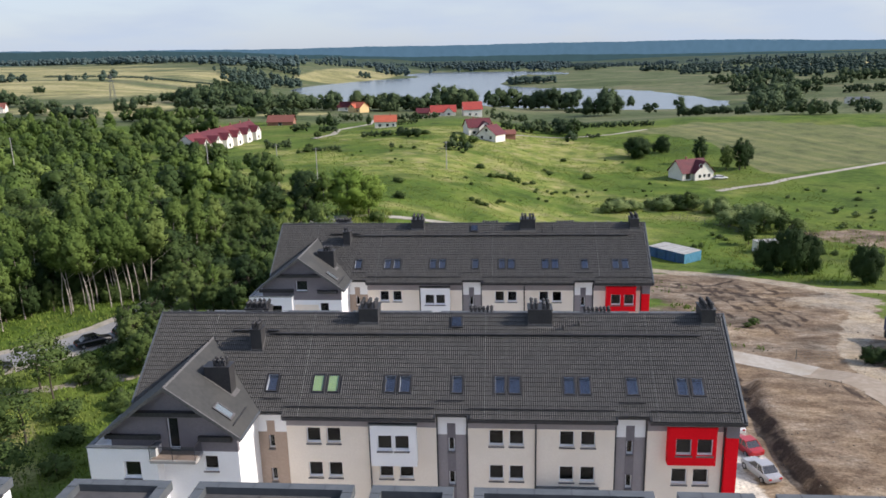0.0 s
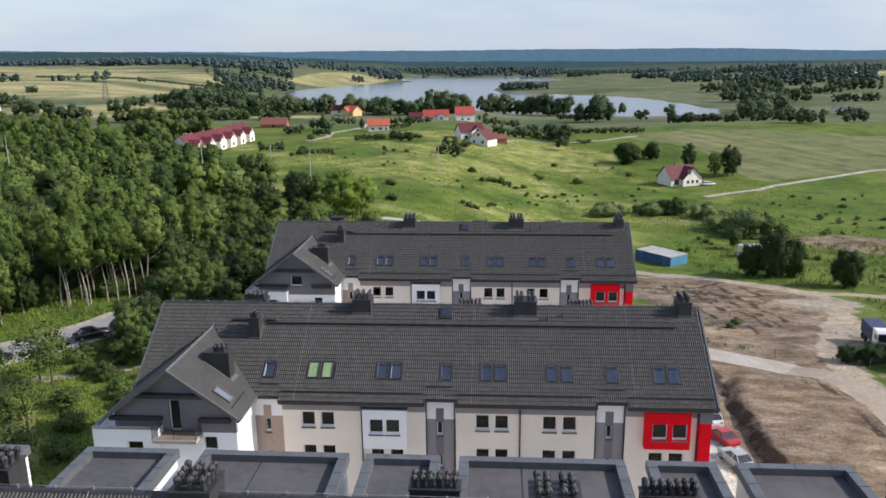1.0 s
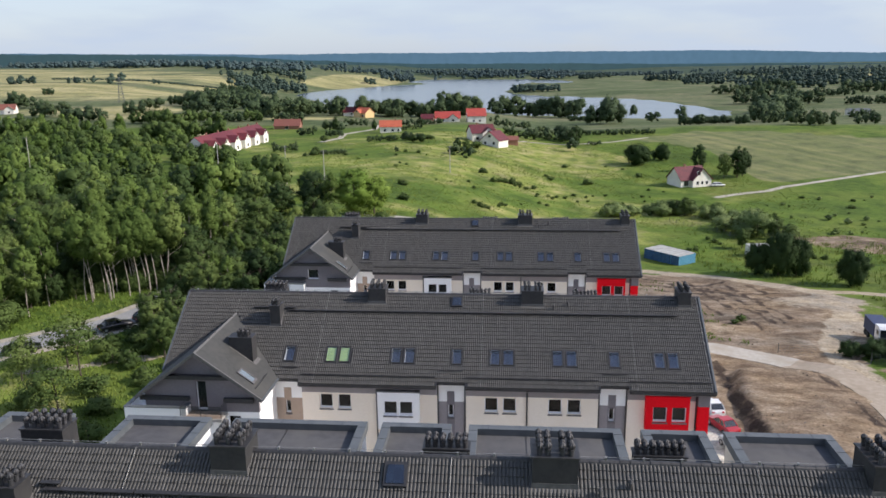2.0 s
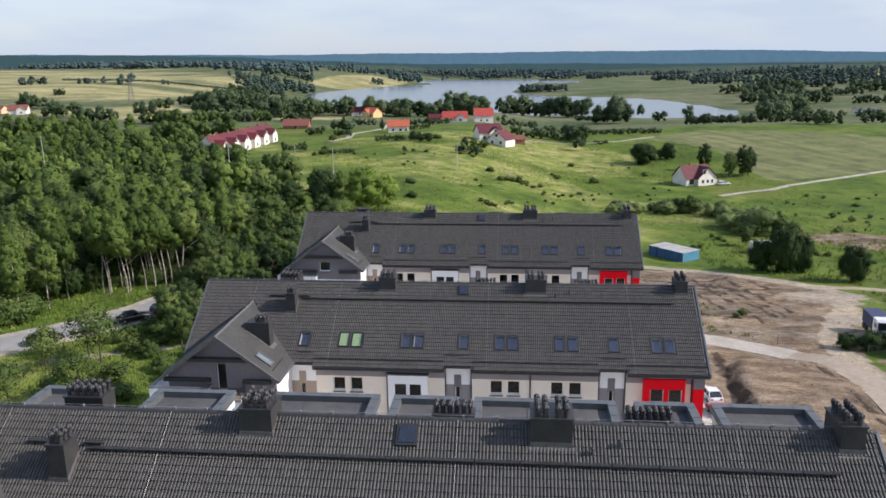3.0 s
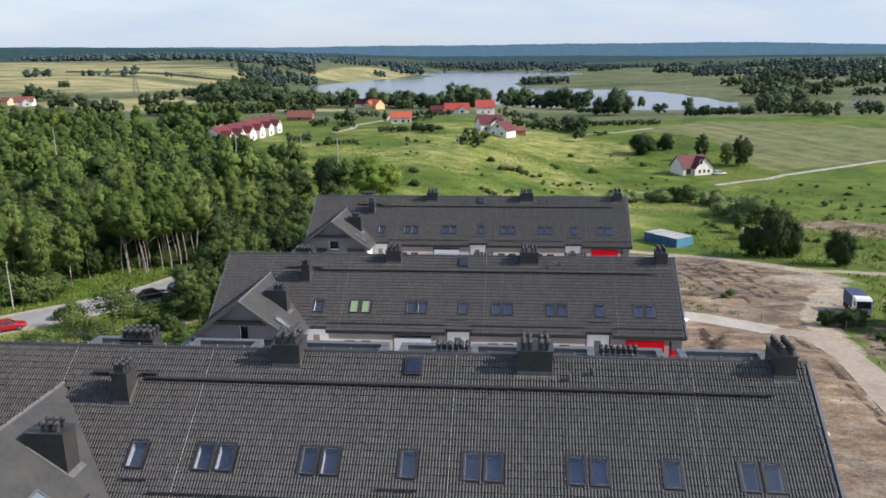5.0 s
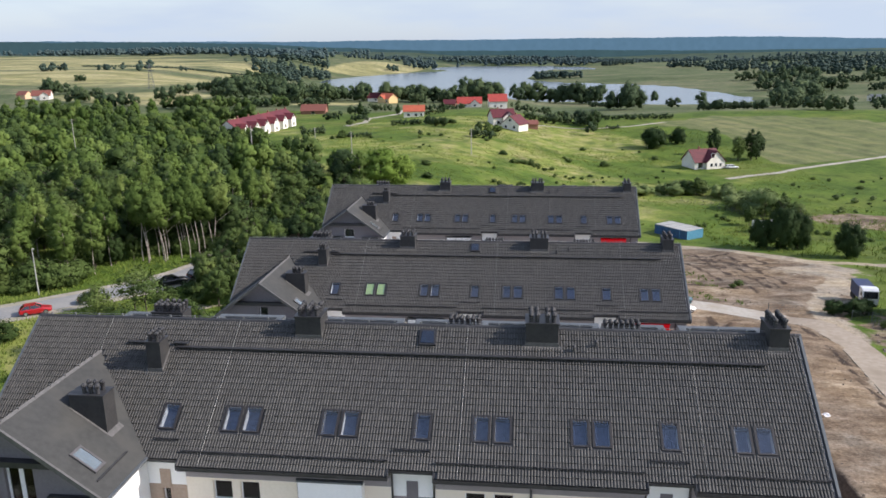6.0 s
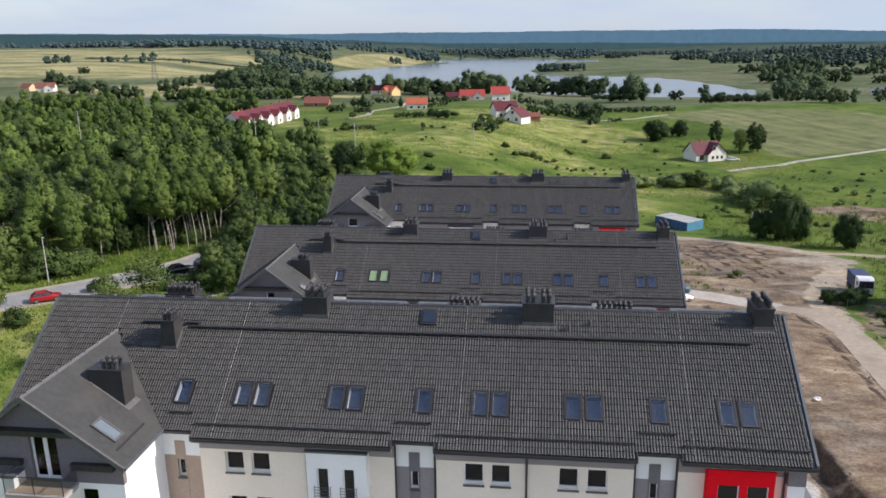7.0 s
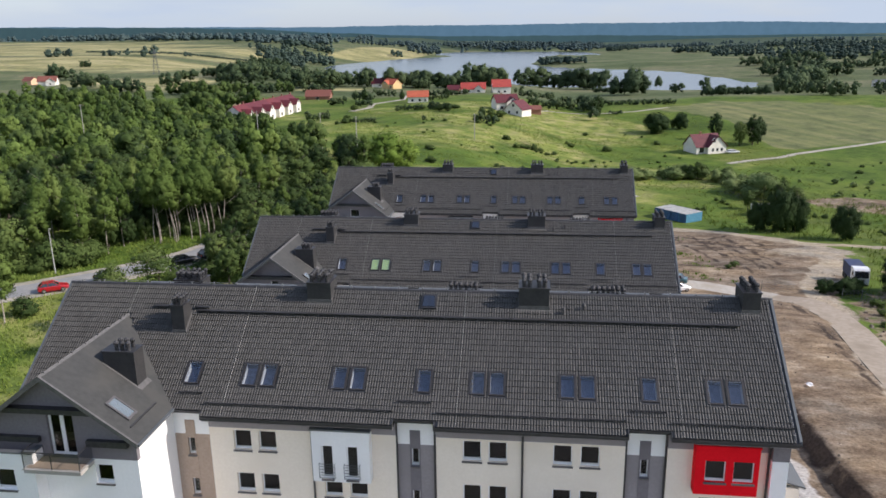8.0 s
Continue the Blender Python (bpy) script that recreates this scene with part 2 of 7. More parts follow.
# ---- mesh helpers ----
class Bits:
    """Gathers boxes, sheets, tubes and prisms into one mesh."""

    def __init__(self):
        self.v, self.f = [], []

    def add(self, verts, faces):
        k = len(self.v)
        self.v.extend(tuple(p) for p in verts)
        self.f.extend(tuple(k + i for i in q) for q in faces)
        return self

    def box(self, x0, x1, y0, y1, z0, z1):
        return self.add([(x, y, z) for z in (z0, z1) for y in (y0, y1) for x in (x0, x1)],
                        [(0, 2, 3, 1), (4, 5, 7, 6), (0, 1, 5, 4), (2, 6, 7, 3), (0, 4, 6, 2), (1, 3, 7, 5)])

    def prism(self, ring, shift):
        """A closed body: a ring of points and the same ring moved by shift."""
        n, s = len(ring), Vector(shift)
        a = [Vector(p) for p in ring]
        normal = sum(((a[i] - a[0]).cross(a[i + 1] - a[0]) for i in range(1, n - 1)), Vector())
        if normal.dot(s) > 0:
            a.reverse()
        return self.add([*a, *(p + s for p in a)], [tuple(range(n)), tuple(range(2 * n - 1, n - 1, -1))] + [(i, n + i, n + (i + 1) % n, (i + 1) % n) for i in range(n)])

    def tube(self, p, q, r0, r1=None, sides=8, caps=True):
        p, q, r1 = Vector(p), Vector(q), r0 if r1 is None else r1
        d = (q - p).normalized()
        u = d.orthogonal().normalized()
        w = d.cross(u)
        ring = [(math.cos(2 * math.pi * i / sides), math.sin(2 * math.pi * i / sides)) for i in range(sides)]
        self.add([p + (u * c + w * s) * r0 for c, s in ring] + [q + (u * c + w * s) * r1 for c, s in ring],
                 [(i, (i + 1) % sides, sides + (i + 1) % sides, sides + i) for i in range(sides)] + ([tuple(range(sides - 1, -1, -1)), tuple(range(sides, 2 * sides))] if caps else []))
        return self

    def mesh(self, name, *mats):
        me = bpy.data.meshes.new(name)
        me.from_pydata([tuple(p) for p in self.v], [], self.f)
        for m in mats:
            me.materials.append(m)
        return me


MADE = {}


def put(name, key, make, mat, parent, label="", at=None):
    """One mesh object under a thing or part; alike pieces share the mesh kept under key."""
    if key not in MADE:
        MADE[key] = make().mesh(name, mat)
    ob = new(name, MADE[key])
    ob.parent = parent
    if at is not None:
        ob.matrix_basis = at
    return tagged(ob, label)


def root(name, m, label, category, group="", kind=""):
    ob = new(name)
    ob.matrix_basis = m
    ob.empty_display_size = 0.3
    return tagged(ob, label, category, group, kind)


def wall_sheet(x0, x1, z0, z1, holes, y, deep):
    """A wall facing -y at y, with openings that go through it, deep metres thick."""
    b = Bits()
    xs = sorted({x0, x1, *(h[0] for h in holes), *(h[1] for h in holes)})
    zs = sorted({z0, z1, *(h[2] for h in holes), *(h[3] for h in holes)})
    xs, zs = [v for v in xs if x0 <= v <= x1], [v for v in zs if z0 <= v <= z1]
    for i in range(len(xs) - 1):
        for j in range(len(zs) - 1):
            cx, cz = (xs[i] + xs[i + 1]) / 2, (zs[j] + zs[j + 1]) / 2
            if any(h[0] < cx < h[1] and h[2] < cz < h[3] for h in holes):
                continue
            q = [(xs[i], zs[j]), (xs[i + 1], zs[j]), (xs[i + 1], zs[j + 1]), (xs[i], zs[j + 1])]
            b.add([(x, y, z) for x, z in q], [(0, 1, 2, 3)])
            b.add([(x, y + deep, z) for x, z in q], [(3, 2, 1, 0)])
    for a, c, d, e in [(x0, x1, z0, z1)] + list(holes):
        out = (a, c, d, e) == (x0, x1, z0, z1)
        ring = [(a, d), (c, d), (c, e), (a, e)]
        for k in range(4):
            (p, r), (s, t) = ring[k], ring[(k + 1) % 4]
            q = [(p, y, r), (s, y, t), (s, y + deep, t), (p, y + deep, r)]
            b.add(q, [(3, 2, 1, 0)] if out else [(0, 1, 2, 3)])
    return b


# ---- the apartment building: x along the ridge, -y to the front, z up from its base ----
RZ, SL, LEN, EAVE = 17.5, 0.718, 44.0, 7.37
FRONT, BOXED, WING_X, WING_SL, WING_Y = -6.46, -7.12, 4.75, 0.74, -11.15
BAYS = ((9.25, 11.45, 10.25), (22.5, 24.8, 23.6), (35.25, 37.5, 36.35))
TW, COURSES = 0.308, 24
COS = 1 / math.hypot(1, SL)
TLEN = EAVE / COS / COURSES


def roof_z(y):
    return RZ - SL * abs(y)


SKYLIGHTS = ((10.7, 0), (15.29, 1), (20.6, 1), (24.43, 0), (28.59, 1), (33.62, 1), (36.98, 0), (41.56, 1))
LIGHTS = [(r - 0.86 - 1.1 * k, r - 0.02 - 1.1 * k) for r, n in SKYLIGHTS for k in range(1 + n)]


def tile_bits(b, x, c, seed):
    """One double-rolled tile in course c (0 at the eave), its left edge at x, on the front slope."""
    up = Vector((0, COS, SL * COS))
    out = Vector((0, -SL * COS, COS))
    base = Vector((x, -EAVE, RZ - SL * EAVE)) + up * (c * TLEN - 0.035)
    prof = ((0, 0.0), (0.048, 0.0), (0.056, 0.044), (0.076, 0.058), (0.124, 0.058), (0.145, 0.044), (0.152, 0.0), (0.202, 0.0), (0.210, 0.044), (0.230, 0.058), (0.278, 0.058), (0.299, 0.044), (TW - 0.002, 0.0))
    lift = 0.046 + 0.008 * math.sin(seed * 12.9898)
    lo = [base + Vector((px, 0, 0)) + out * (h + lift) for px, h in prof]
    hi = [base + Vector((px, 0, 0)) + up * (TLEN + 0.03) + out * (h + 0.004) for px, h in prof]
    ft = [base + Vector((px, 0, 0)) + out * (lift - 0.06) for px, h in prof]
    n = len(prof)
    b.add([*lo, *hi, *ft], [(i, i + 1, n + i + 1, n + i) for i in range(n - 1)] + [(2 * n + i, 2 * n + i + 1, i + 1, i) for i in range(n - 1)])
    return b


def tile_wanted(x, c):
    """No tile in the bays' cut eaves, on the wing's side of its valleys or under the rooflights."""
    xm, ym = x + TW / 2, EAVE - (c + 0.5) * TLEN * COS
    if c == 0 and any(a < xm < b for a, b, _ in BAYS):
        return False
    if 4.62 < ym < 5.72 and any(a + 0.02 < xm < b - 0.02 for a, b in LIGHTS):
        return False
    return not (abs(xm - WING_X) < (ym - 1.85) * SL / WING_SL - 0.1)


def own_tile(x, c):
    return 24.9 < x < 34.7 and c < 9


def tiles_rest():
    b = Bits()
    for c in range(COURSES):
        for i in range(int(LEN / TW)):
            if tile_wanted(i * TW, c) and not own_tile(i * TW, c):
                tile_bits(b, i * TW, c, i * 7 + c * 3)
    return b


def tiles_rear():
    b = Bits()
    for c in range(COURSES):
        for i in range(int(LEN / TW)):
            tile_bits(b, i * TW, c, i * 7 + c * 3)
    return b


def window(parent, x, z, y, w=1.05, h=1.27, curtain=False, rail=False, mullion=False):
    """A white-framed window set back in the wall, its sill proud of it."""
    at = Matrix.Translation((x, y, z))
    win = put("window", ("winframe", w, h, mullion), lambda: frame_bits(w, h, mullion), PLASTIC, parent, "", at)
    put("pane", ("pane", w, h), lambda: Bits().box(0.05, w - 0.05, 0.235, 0.245, 0.05, h - 0.05), GLASS, win).visible_shadow = False
    put("sill", ("sill", w), lambda: Bits().box(-0.05, w + 0.05, -0.07, 0.16, -0.06, -0.005).box(-0.05, w + 0.05, -0.07, -0.055, -0.10, -0.06), SILL, win)
    if curtain == "strip":
        put("blind", ("strip", w, h), lambda: Bits().box(0.1, w - 0.1, 0.30, 0.32, 0.32 * h, 0.52 * h), CREAMBLIND, win, "cream half blind")
    elif curtain == "pale":
        put("blind", ("paleblind", w, h), lambda: Bits().box(0.06, w - 0.06, 0.30, 0.32, 0.06, h - 0.06), PLASTIC, win, "pale drawn blind")
    elif curtain:
        put("blind", ("blind", w, h), lambda: Bits().box(0.06, w - 0.06, 0.30, 0.32, 0.06, h - 0.06), CURTAIN, win)
    return win


def frame_bits(w, h, mullion):
    e = 0.12 if mullion else 0.06
    b = Bits().box(0, w, 0.17 if not mullion else 0.19, 0.27, 0, 0.15).box(0, w, 0.19, 0.27, h - e, h).box(0, e, 0.19, 0.27, 0.15, h - e).box(w - e, w, 0.19, 0.27, 0.15, h - e)
    if mullion:
        b.box(w / 2 - 0.11, w / 2 + 0.11, 0.19, 0.27, 0.15, h - e)
    return b


def skylight(parent, x, top, blind=None):
    """A roof window on the front slope: dark flashing, frame and pane; x its left edge, top its upper edge's y."""
    tilt = pose(x, -top, roof_z(top), math.degrees(math.atan(SL)), 0, 0)
    w, h = 0.84, 1.36
    s = put("skylight", "skyframe", lambda: Bits().box(-0.07, w + 0.07, -h - 0.09, -h, -0.02, 0.115).box(-0.07, w + 0.07, 0, 0.08, -0.02, 0.125).box(-0.07, 0.055, -h, 0, -0.02, 0.12).box(w - 0.055, w + 0.07, -h, 0, -0.02, 0.12), DARKFRAME, parent, "", tilt)
    put("pane", "skypane", lambda: Bits().box(0.055, w - 0.055, -h, 0, 0.088, 0.096), SKYGLASS, s).visible_shadow = False
    put("lining", "skylining", lambda: Bits().box(0.03, 0.055, -h, 0, -0.32, 0.085).box(w - 0.055, w - 0.03, -h, 0, -0.32, 0.085).box(0.055, w - 0.055, -h, -h + 0.02, -0.32, 0.085).box(0.055, w - 0.055, -0.02, 0, -0.32, 0.085), LINING, s, "pale inner lining")
    if blind:
        put("blind", "skyblind", lambda: Bits().box(0.06, w - 0.06, -h + 0.02, -0.02, 0.04, 0.05), BLIND, s, "drawn lime-green blind")
    else:
        put("inner_pane", "skyinner", lambda: Bits().box(0.055, w - 0.055, -h + 0.02, -0.02, -0.32, -0.30), BLUELINING, s)
    put("apron", "skyapron", lambda: Bits().box(-0.12, w + 0.12, -h - 0.26, -h - 0.09, 0.03, 0.055), DARKMETAL, s)
    return s


def pot_bits():
    """A stubby flue pot with a collar and a ribbed round cowl, turned in one piece."""
    prof = [(0.0, 0.115, 0), (0.27, 0.105, 0), (0.275, 0.14, 0), (0.31, 0.14, 0), (0.315, 0.085, 0), (0.35, 0.125, 1), (0.42, 0.16, 1), (0.49, 0.145, 1), (0.55, 0.085, 1), (0.59, 0.03, 0)]
    b, n = Bits(), 16
    v = [(r * (0.8 if rib and k % 2 else 1) * math.cos(2 * math.pi * k / n), r * (0.8 if rib and k % 2 else 1) * math.sin(2 * math.pi * k / n), z) for z, r, rib in prof for k in range(n)]
    f = [(i * n + k, i * n + (k + 1) % n, (i + 1) * n + (k + 1) % n, (i + 1) * n + k) for i in range(len(prof) - 1) for k in range(n)]
    return b.add(v, f + [tuple(range((len(prof) - 1) * n, len(prof) * n))])


def chimney(parent, x0, x1, y0, y1, top, pots, key, foot=None):
    """A clad stack through the roof with a metal apron, a cap slab and rows of cowled pots."""
    low = min(roof_z(y0), roof_z(y1)) - 0.4 if foot is None else foot
    c = put("chimney", ("stack", key), lambda: Bits().box(x0, x1, y0, y1, low, top), CLADDING, parent)
    put("cap", ("cap", key), lambda: Bits().box(x0 - 0.05, x1 + 0.05, y0 - 0.05, y1 + 0.05, top, top + 0.07), DARKMETAL, c)
    if foot is None and y0 < 0:
        def apron():
            z0 = roof_z(y0)
            zs = min(RZ, roof_z(y1))
            ys = y1 if y1 < 0 else 0.0
            b = Bits().box(x0 - 0.03, x1 + 0.03, y0 - 0.02, y0 + 0.01, z0 - 0.05, z0 + 0.28)
            return b
        def apron_sheet():
            z0 = roof_z(y0)
            b = Bits()
            b.prism([(x0 - 0.12, y0 - 0.16, roof_z(y0 - 0.16) + 0.06), (x1 + 0.12, y0 - 0.16, roof_z(y0 - 0.16) + 0.06), (x1 + 0.12, y0, z0 + 0.06), (x0 - 0.12, y0, z0 + 0.06)], (0, 0, 0.015))
            return b
        z0, zs, ys = roof_z(y0), min(RZ, roof_z(y1)), min(y1, 0.0)
        put("apron_sheet", ("aprons", key), apron_sheet, CLAD_SIDE, c)
        for xa, xb in ((x0 - 0.02, x0 + 0.01), (x1 - 0.01, x1 + 0.02)):
            put("upstand", ("upst", key, xa), lambda: Bits().prism([(xa, y0, z0), (xa, ys, zs), (xa, ys, zs + 0.3), (xa, y0, z0 + 0.3)], (xb - xa, 0, 0)), CLAD_SIDE, c)
        for xa, xb in ((x0 - 0.14, x0), (x1, x1 + 0.14)):
            put("side_flashing", ("sfl", key, xa), lambda: Bits().prism([(xa, y0 - 0.1, roof_z(y0 - 0.1) + 0.07), (xb, y0 - 0.1, roof_z(y0 - 0.1) + 0.07), (xb, ys, zs + 0.07), (xa, ys, zs + 0.07)], (0, 0, 0.015)), CLAD_SIDE, c)
        put("apron", ("apron", key), apron, CLAD_SIDE, c)
    cols, rows = pots
    for i in range(cols):
        for j in range(rows):
            px = x0 + (x1 - x0) * (i + 0.5 + (0.12 * (-1) ** i if cols == 4 else 0)) / cols
            py = y0 + (y1 - y0) * (j + 0.5) / rows
            put("pot", "pot", pot_bits, POT, c, "", Matrix.Translation((px, py, top + 0.06)) @ pose(0, 0, 0, 3 * math.sin(i * 3 + j), 3 * math.cos(i * 5 + j), 37 * i + 11 * j) @ Matrix.Scale(0.92 + 0.07 * math.sin(i * 7 + j * 3), 4))
    return c


WINDOWS_TOP = (12.95, 14.45, 26.35, 27.8, 31.4, 32.9)
ROWS_Z = tuple(RZ - 7.86 - 2.8 * k for k in range(4))


def apartment_building(m, name_tail, green=(), french=False, own=False, pier=None, gable="balcony"):
    b = root("apartment_building", m, "long cream apartment building with dark tiled roof" + name_tail, "apartment building", "row of apartment buildings")
    up = lambda z: RZ + z
    # front wall, with its openings
    holes = [(x - 0.05, x + 1.0, z, z + 1.27) for x in WINDOWS_TOP for z in ROWS_Z]
    holes += [(x - 0.05, x + 1.0, z, z + 1.27) for x in (18.25, 19.75) for z in ROWS_Z[1:]]
    holes += [(x - 0.03, x + 1.07, z, z + 1.27) for x in (39.35, 40.85) for z in ROWS_Z[1:]]
    spans = ((11.45, 22.5), (24.8, 35.25), (37.5, 43.55))
    for i, (a, c) in enumerate(spans):
        own_holes = [h for h in holes if a < h[0] < c]
        put("wall", ("wall", i), lambda: wall_sheet(a, c, -3.0, up(-6.45), own_holes, FRONT, 0.3), CREAM, b)
        put("wall_band", ("band", i), lambda: Bits().box(a, c, FRONT - 0.003, FRONT + 0.3, up(-6.45), up(-4.75)), MIDGREY, b, "grey painted band under the eave")
    for x0, x1, z0, z1 in holes:
        window(b, x0, z0, FRONT, x1 - x0, 1.27, curtain=(int(x0 * 7 + z0 * 3) % 5 == 0))
    # stair bays: white above, grey below, a darker upright strip with slit windows
    for i, (a, c, mid) in enumerate(BAYS):
        slits = [(mid - 0.24, mid + 0.2, RZ - 8.42 - 2.72 * k, RZ - 7.3 - 2.72 * k) for k in range(3)]
        low = BROWN if i == 0 else GREY
        put("bay_wall", ("bayw", i), lambda: wall_sheet(a, c, up(-7.05), up(-4.6), [], FRONT + 0.15, 0.3), WHITE, b, "white panel over the stair bay")
        put("bay_wall", ("bayg", i), lambda: wall_sheet(a, c, -3, up(-7.05), slits, FRONT + 0.15, 0.3), MIDGREY if i else BROWN, b)
        put("bay_strip", ("strip", i), lambda: wall_sheet(mid - 0.32, mid + 0.28, -2.9, up(-6.15), slits, FRONT + 0.12, 0.028), low, b, "darker strip round the slit windows")
        for x0, x1, z0, z1 in slits:
            window(b, x0, z0, FRONT + 0.1, x1 - x0, z1 - z0)
        if i:
            for s in (c - 0.08, a + 0.05):
                put("downpipe", ("bpipe", s), lambda: Bits().tube((s, FRONT + 0.02, -1), (s, FRONT + 0.02, up(-5.6)), 0.055), DARKMETAL, b)
    # rear and end walls, inner rooms
    put("wall", "rear", lambda: Bits().box(0.35, 43.55, 6.16, 6.46, -3, up(-4.8)), CREAM, b)
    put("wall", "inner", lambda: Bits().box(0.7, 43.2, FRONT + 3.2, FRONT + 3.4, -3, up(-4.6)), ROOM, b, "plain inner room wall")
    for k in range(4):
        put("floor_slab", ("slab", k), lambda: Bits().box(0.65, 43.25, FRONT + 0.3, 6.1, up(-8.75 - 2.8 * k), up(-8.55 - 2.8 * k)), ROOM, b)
    for k, x in enumerate((0.35, 43.25)):
        put("gable_wall", ("gable", k), lambda: Bits().prism([(x, FRONT, -3), (x, 6.46, -3), (x, 6.46, up(-6.46 * SL - 0.2)), (x, 0, up(-0.2)), (x, FRONT, up(-6.46 * SL - 0.2))], (0.3, 0, 0)), CREAM, b)
    # red pier and red box
    put("pier", ("pier", french), lambda: Bits().box(42.85, 43.7, FRONT - 0.42, FRONT + 0.5, -3, up(-6.7)), pier or RED, b, "white corner pier" if pier else "bright red corner pier")
    put("pier_head", "pierhead", lambda: Bits().box(42.83, 43.72, FRONT - 0.44, FRONT + 0.5, up(-6.7), up(-5.3)), GREY, b)
    put("downpipe", "pierpipe", lambda: Bits().tube((42.76, FRONT - 0.15, -1), (42.76, FRONT - 0.15, up(-5.5)), 0.06), DARKMETAL, b)
    rw = [(39.38, 40.46, up(-7.98), up(-6.7)), (40.84, 41.92, up(-7.98), up(-6.7))]

    def box_bay(x0, x1, z0, z1, cut):
        w = wall_sheet(x0, x1, z0, z1, cut, BOXED, 0.2)
        w.box(x0, x0 + 0.12, BOXED + 0.2, FRONT, z0, z1).box(x1 - 0.12, x1, BOXED + 0.2, FRONT, z0, z1)
        return w.box(x0, x1, BOXED + 0.2, FRONT, z0, z0 + 0.1).box(x0, x1, BOXED + 0.2, FRONT, z1 - 0.05, z1)
    put("box_bay", "redbox", lambda: box_bay(38.85, 42.15, up(-8.75), up(-5.9), rw), RED, b, "bright red box bay round two windows")
    for x0, x1, z0, z1 in rw:
        window(b, x0, z0, BOXED - 0.02, x1 - x0, z1 - z0)
    put("box_roof", "redroof", lambda: Bits().box(38.8, 42.2, BOXED - 0.04, FRONT, up(-5.9), up(-5.82)), RED, b)
    # white box bay
    if french:
        ww = [(18.3, 18.95, up(-9.05), up(-6.95)), (19.75, 20.4, up(-9.05), up(-6.95))]
    else:
        ww = [(18.25, 19.32, up(-8.02), up(-6.8)), (19.5, 20.57, up(-8.02), up(-6.8))]
    put("box_bay", ("whitebox", french), lambda: box_bay(17.75, 21.1, up(-9.25), up(-6.0), ww), WHITE, b, "white box bay with two windows")
    put("box_roof", "whiteroof", lambda: Bits().box(17.68, 21.17, BOXED - 0.07, FRONT, up(-6.0), up(-5.9)), ZINC, b)
    for x0, x1, z0, z1 in ww:
        window(b, x0, z0, BOXED - 0.02, x1 - x0, z1 - z0)
        if french:
            rail = put("balcony_rail", ("frail", x0), lambda: Bits().box(x0 - 0.14, x1 + 0.14, BOXED - 0.16, BOXED - 0.135, z0 + 1.0, z0 + 1.025), ZINC, b, "small grey metal french balcony")
            for zz in (0.12, 0.3, 0.48, 0.66, 0.84):
                put("bar", ("fbar", x0, zz), lambda: Bits().box(x0 - 0.14, x1 + 0.14, BOXED - 0.16, BOXED - 0.135, z0 + zz, z0 + zz + 0.025), ZINC, rail)
            for xx in (x0 - 0.14, x1 + 0.115):
                put("bracket", ("fbra", xx), lambda: Bits().prism([(xx, BOXED, z0 + 0.10), (xx, BOXED - 0.165, z0 + 0.10), (xx, BOXED - 0.165, z0 + 1.03), (xx, BOXED, z0 + 1.03), (xx, BOXED, z0 + 1.0), (xx, BOXED - 0.13, z0 + 1.0), (xx, BOXED - 0.13, z0 + 0.13), (xx, BOXED, z0 + 0.13)], (0.025, 0, 0)), ZINC, rail)
    for xd in (17.6, 29.65):
        put("downpipe", ("pipe", xd), lambda: Bits().tube((xd, FRONT - 0.09, -1), (xd, FRONT - 0.09, up(-5.5)), 0.06).tube((xd, FRONT - 0.09, up(-5.5)), (xd, -EAVE - 0.02, up(-5.36)), 0.05), DARKMETAL, b)
    put("entrance_canopy", "canopy", lambda: Bits().box(29.7, 34.2, FRONT - 1.1, FRONT, up(-11.15), up(-11.0)).box(29.7, 34.2, FRONT - 1.14, FRONT - 1.1, up(-11.2), up(-10.97)), ZINC, b)

    # main roof
    roof = put("roof", "deck", lambda: roof_deck(), DARKMETAL, b)
    rest = put("tiles", ("rest", own), (lambda: tiles_rest()) if own else (lambda: tiles_rest_full()), TILE_REST, roof, "dark grey concrete roof tiles")
    tagged(rest, kind="stuff")
    rear = put("tiles", "rear_tiles", lambda: tiles_rear(), TILE_REST, roof, "", pose(LEN, 0, 0, 0, 0, 180))
    tagged(rear, kind="stuff")
    put("ridge_beam", "ridgebase", lambda: Bits().prism([(0, -0.2, roof_z(0.2) + 0.05), (0, 0.2, roof_z(0.2) + 0.05), (0, 0.0, RZ + 0.07)], (LEN, 0, 0)), RIDGE, roof)
    for i in range(110):
        put("ridge_tile", "ridget", ridge_tile_bits, RIDGE, roof, "", Matrix.Translation((i * 0.4, 0, RZ + 0.035 + 0.008 * math.sin(i * 2.3))))
    for k, x in enumerate((0.0, LEN)):
        put("verge", ("verge", k), lambda: verge_bits(x), ZINC, roof)
    # gutters along the eaves, stepping back at the bays
    for a, c in ((11.45, 22.5), (24.8, 35.25), (37.5, LEN)):
        def gutter():
            g = Bits()
            z = RZ - SL * EAVE - 0.02
            g.prism([(a, -EAVE - 0.14, z - 0.13), (a, -EAVE, z - 0.13), (a, -EAVE, z - 0.02), (a, -EAVE - 0.14, z - 0.0)], (c - a, 0, 0))
            return g.box(a, c, -EAVE, -EAVE + 0.03, z - 0.28, z)
        put("gutter", ("gutter", a), gutter, DARKMETAL, roof)
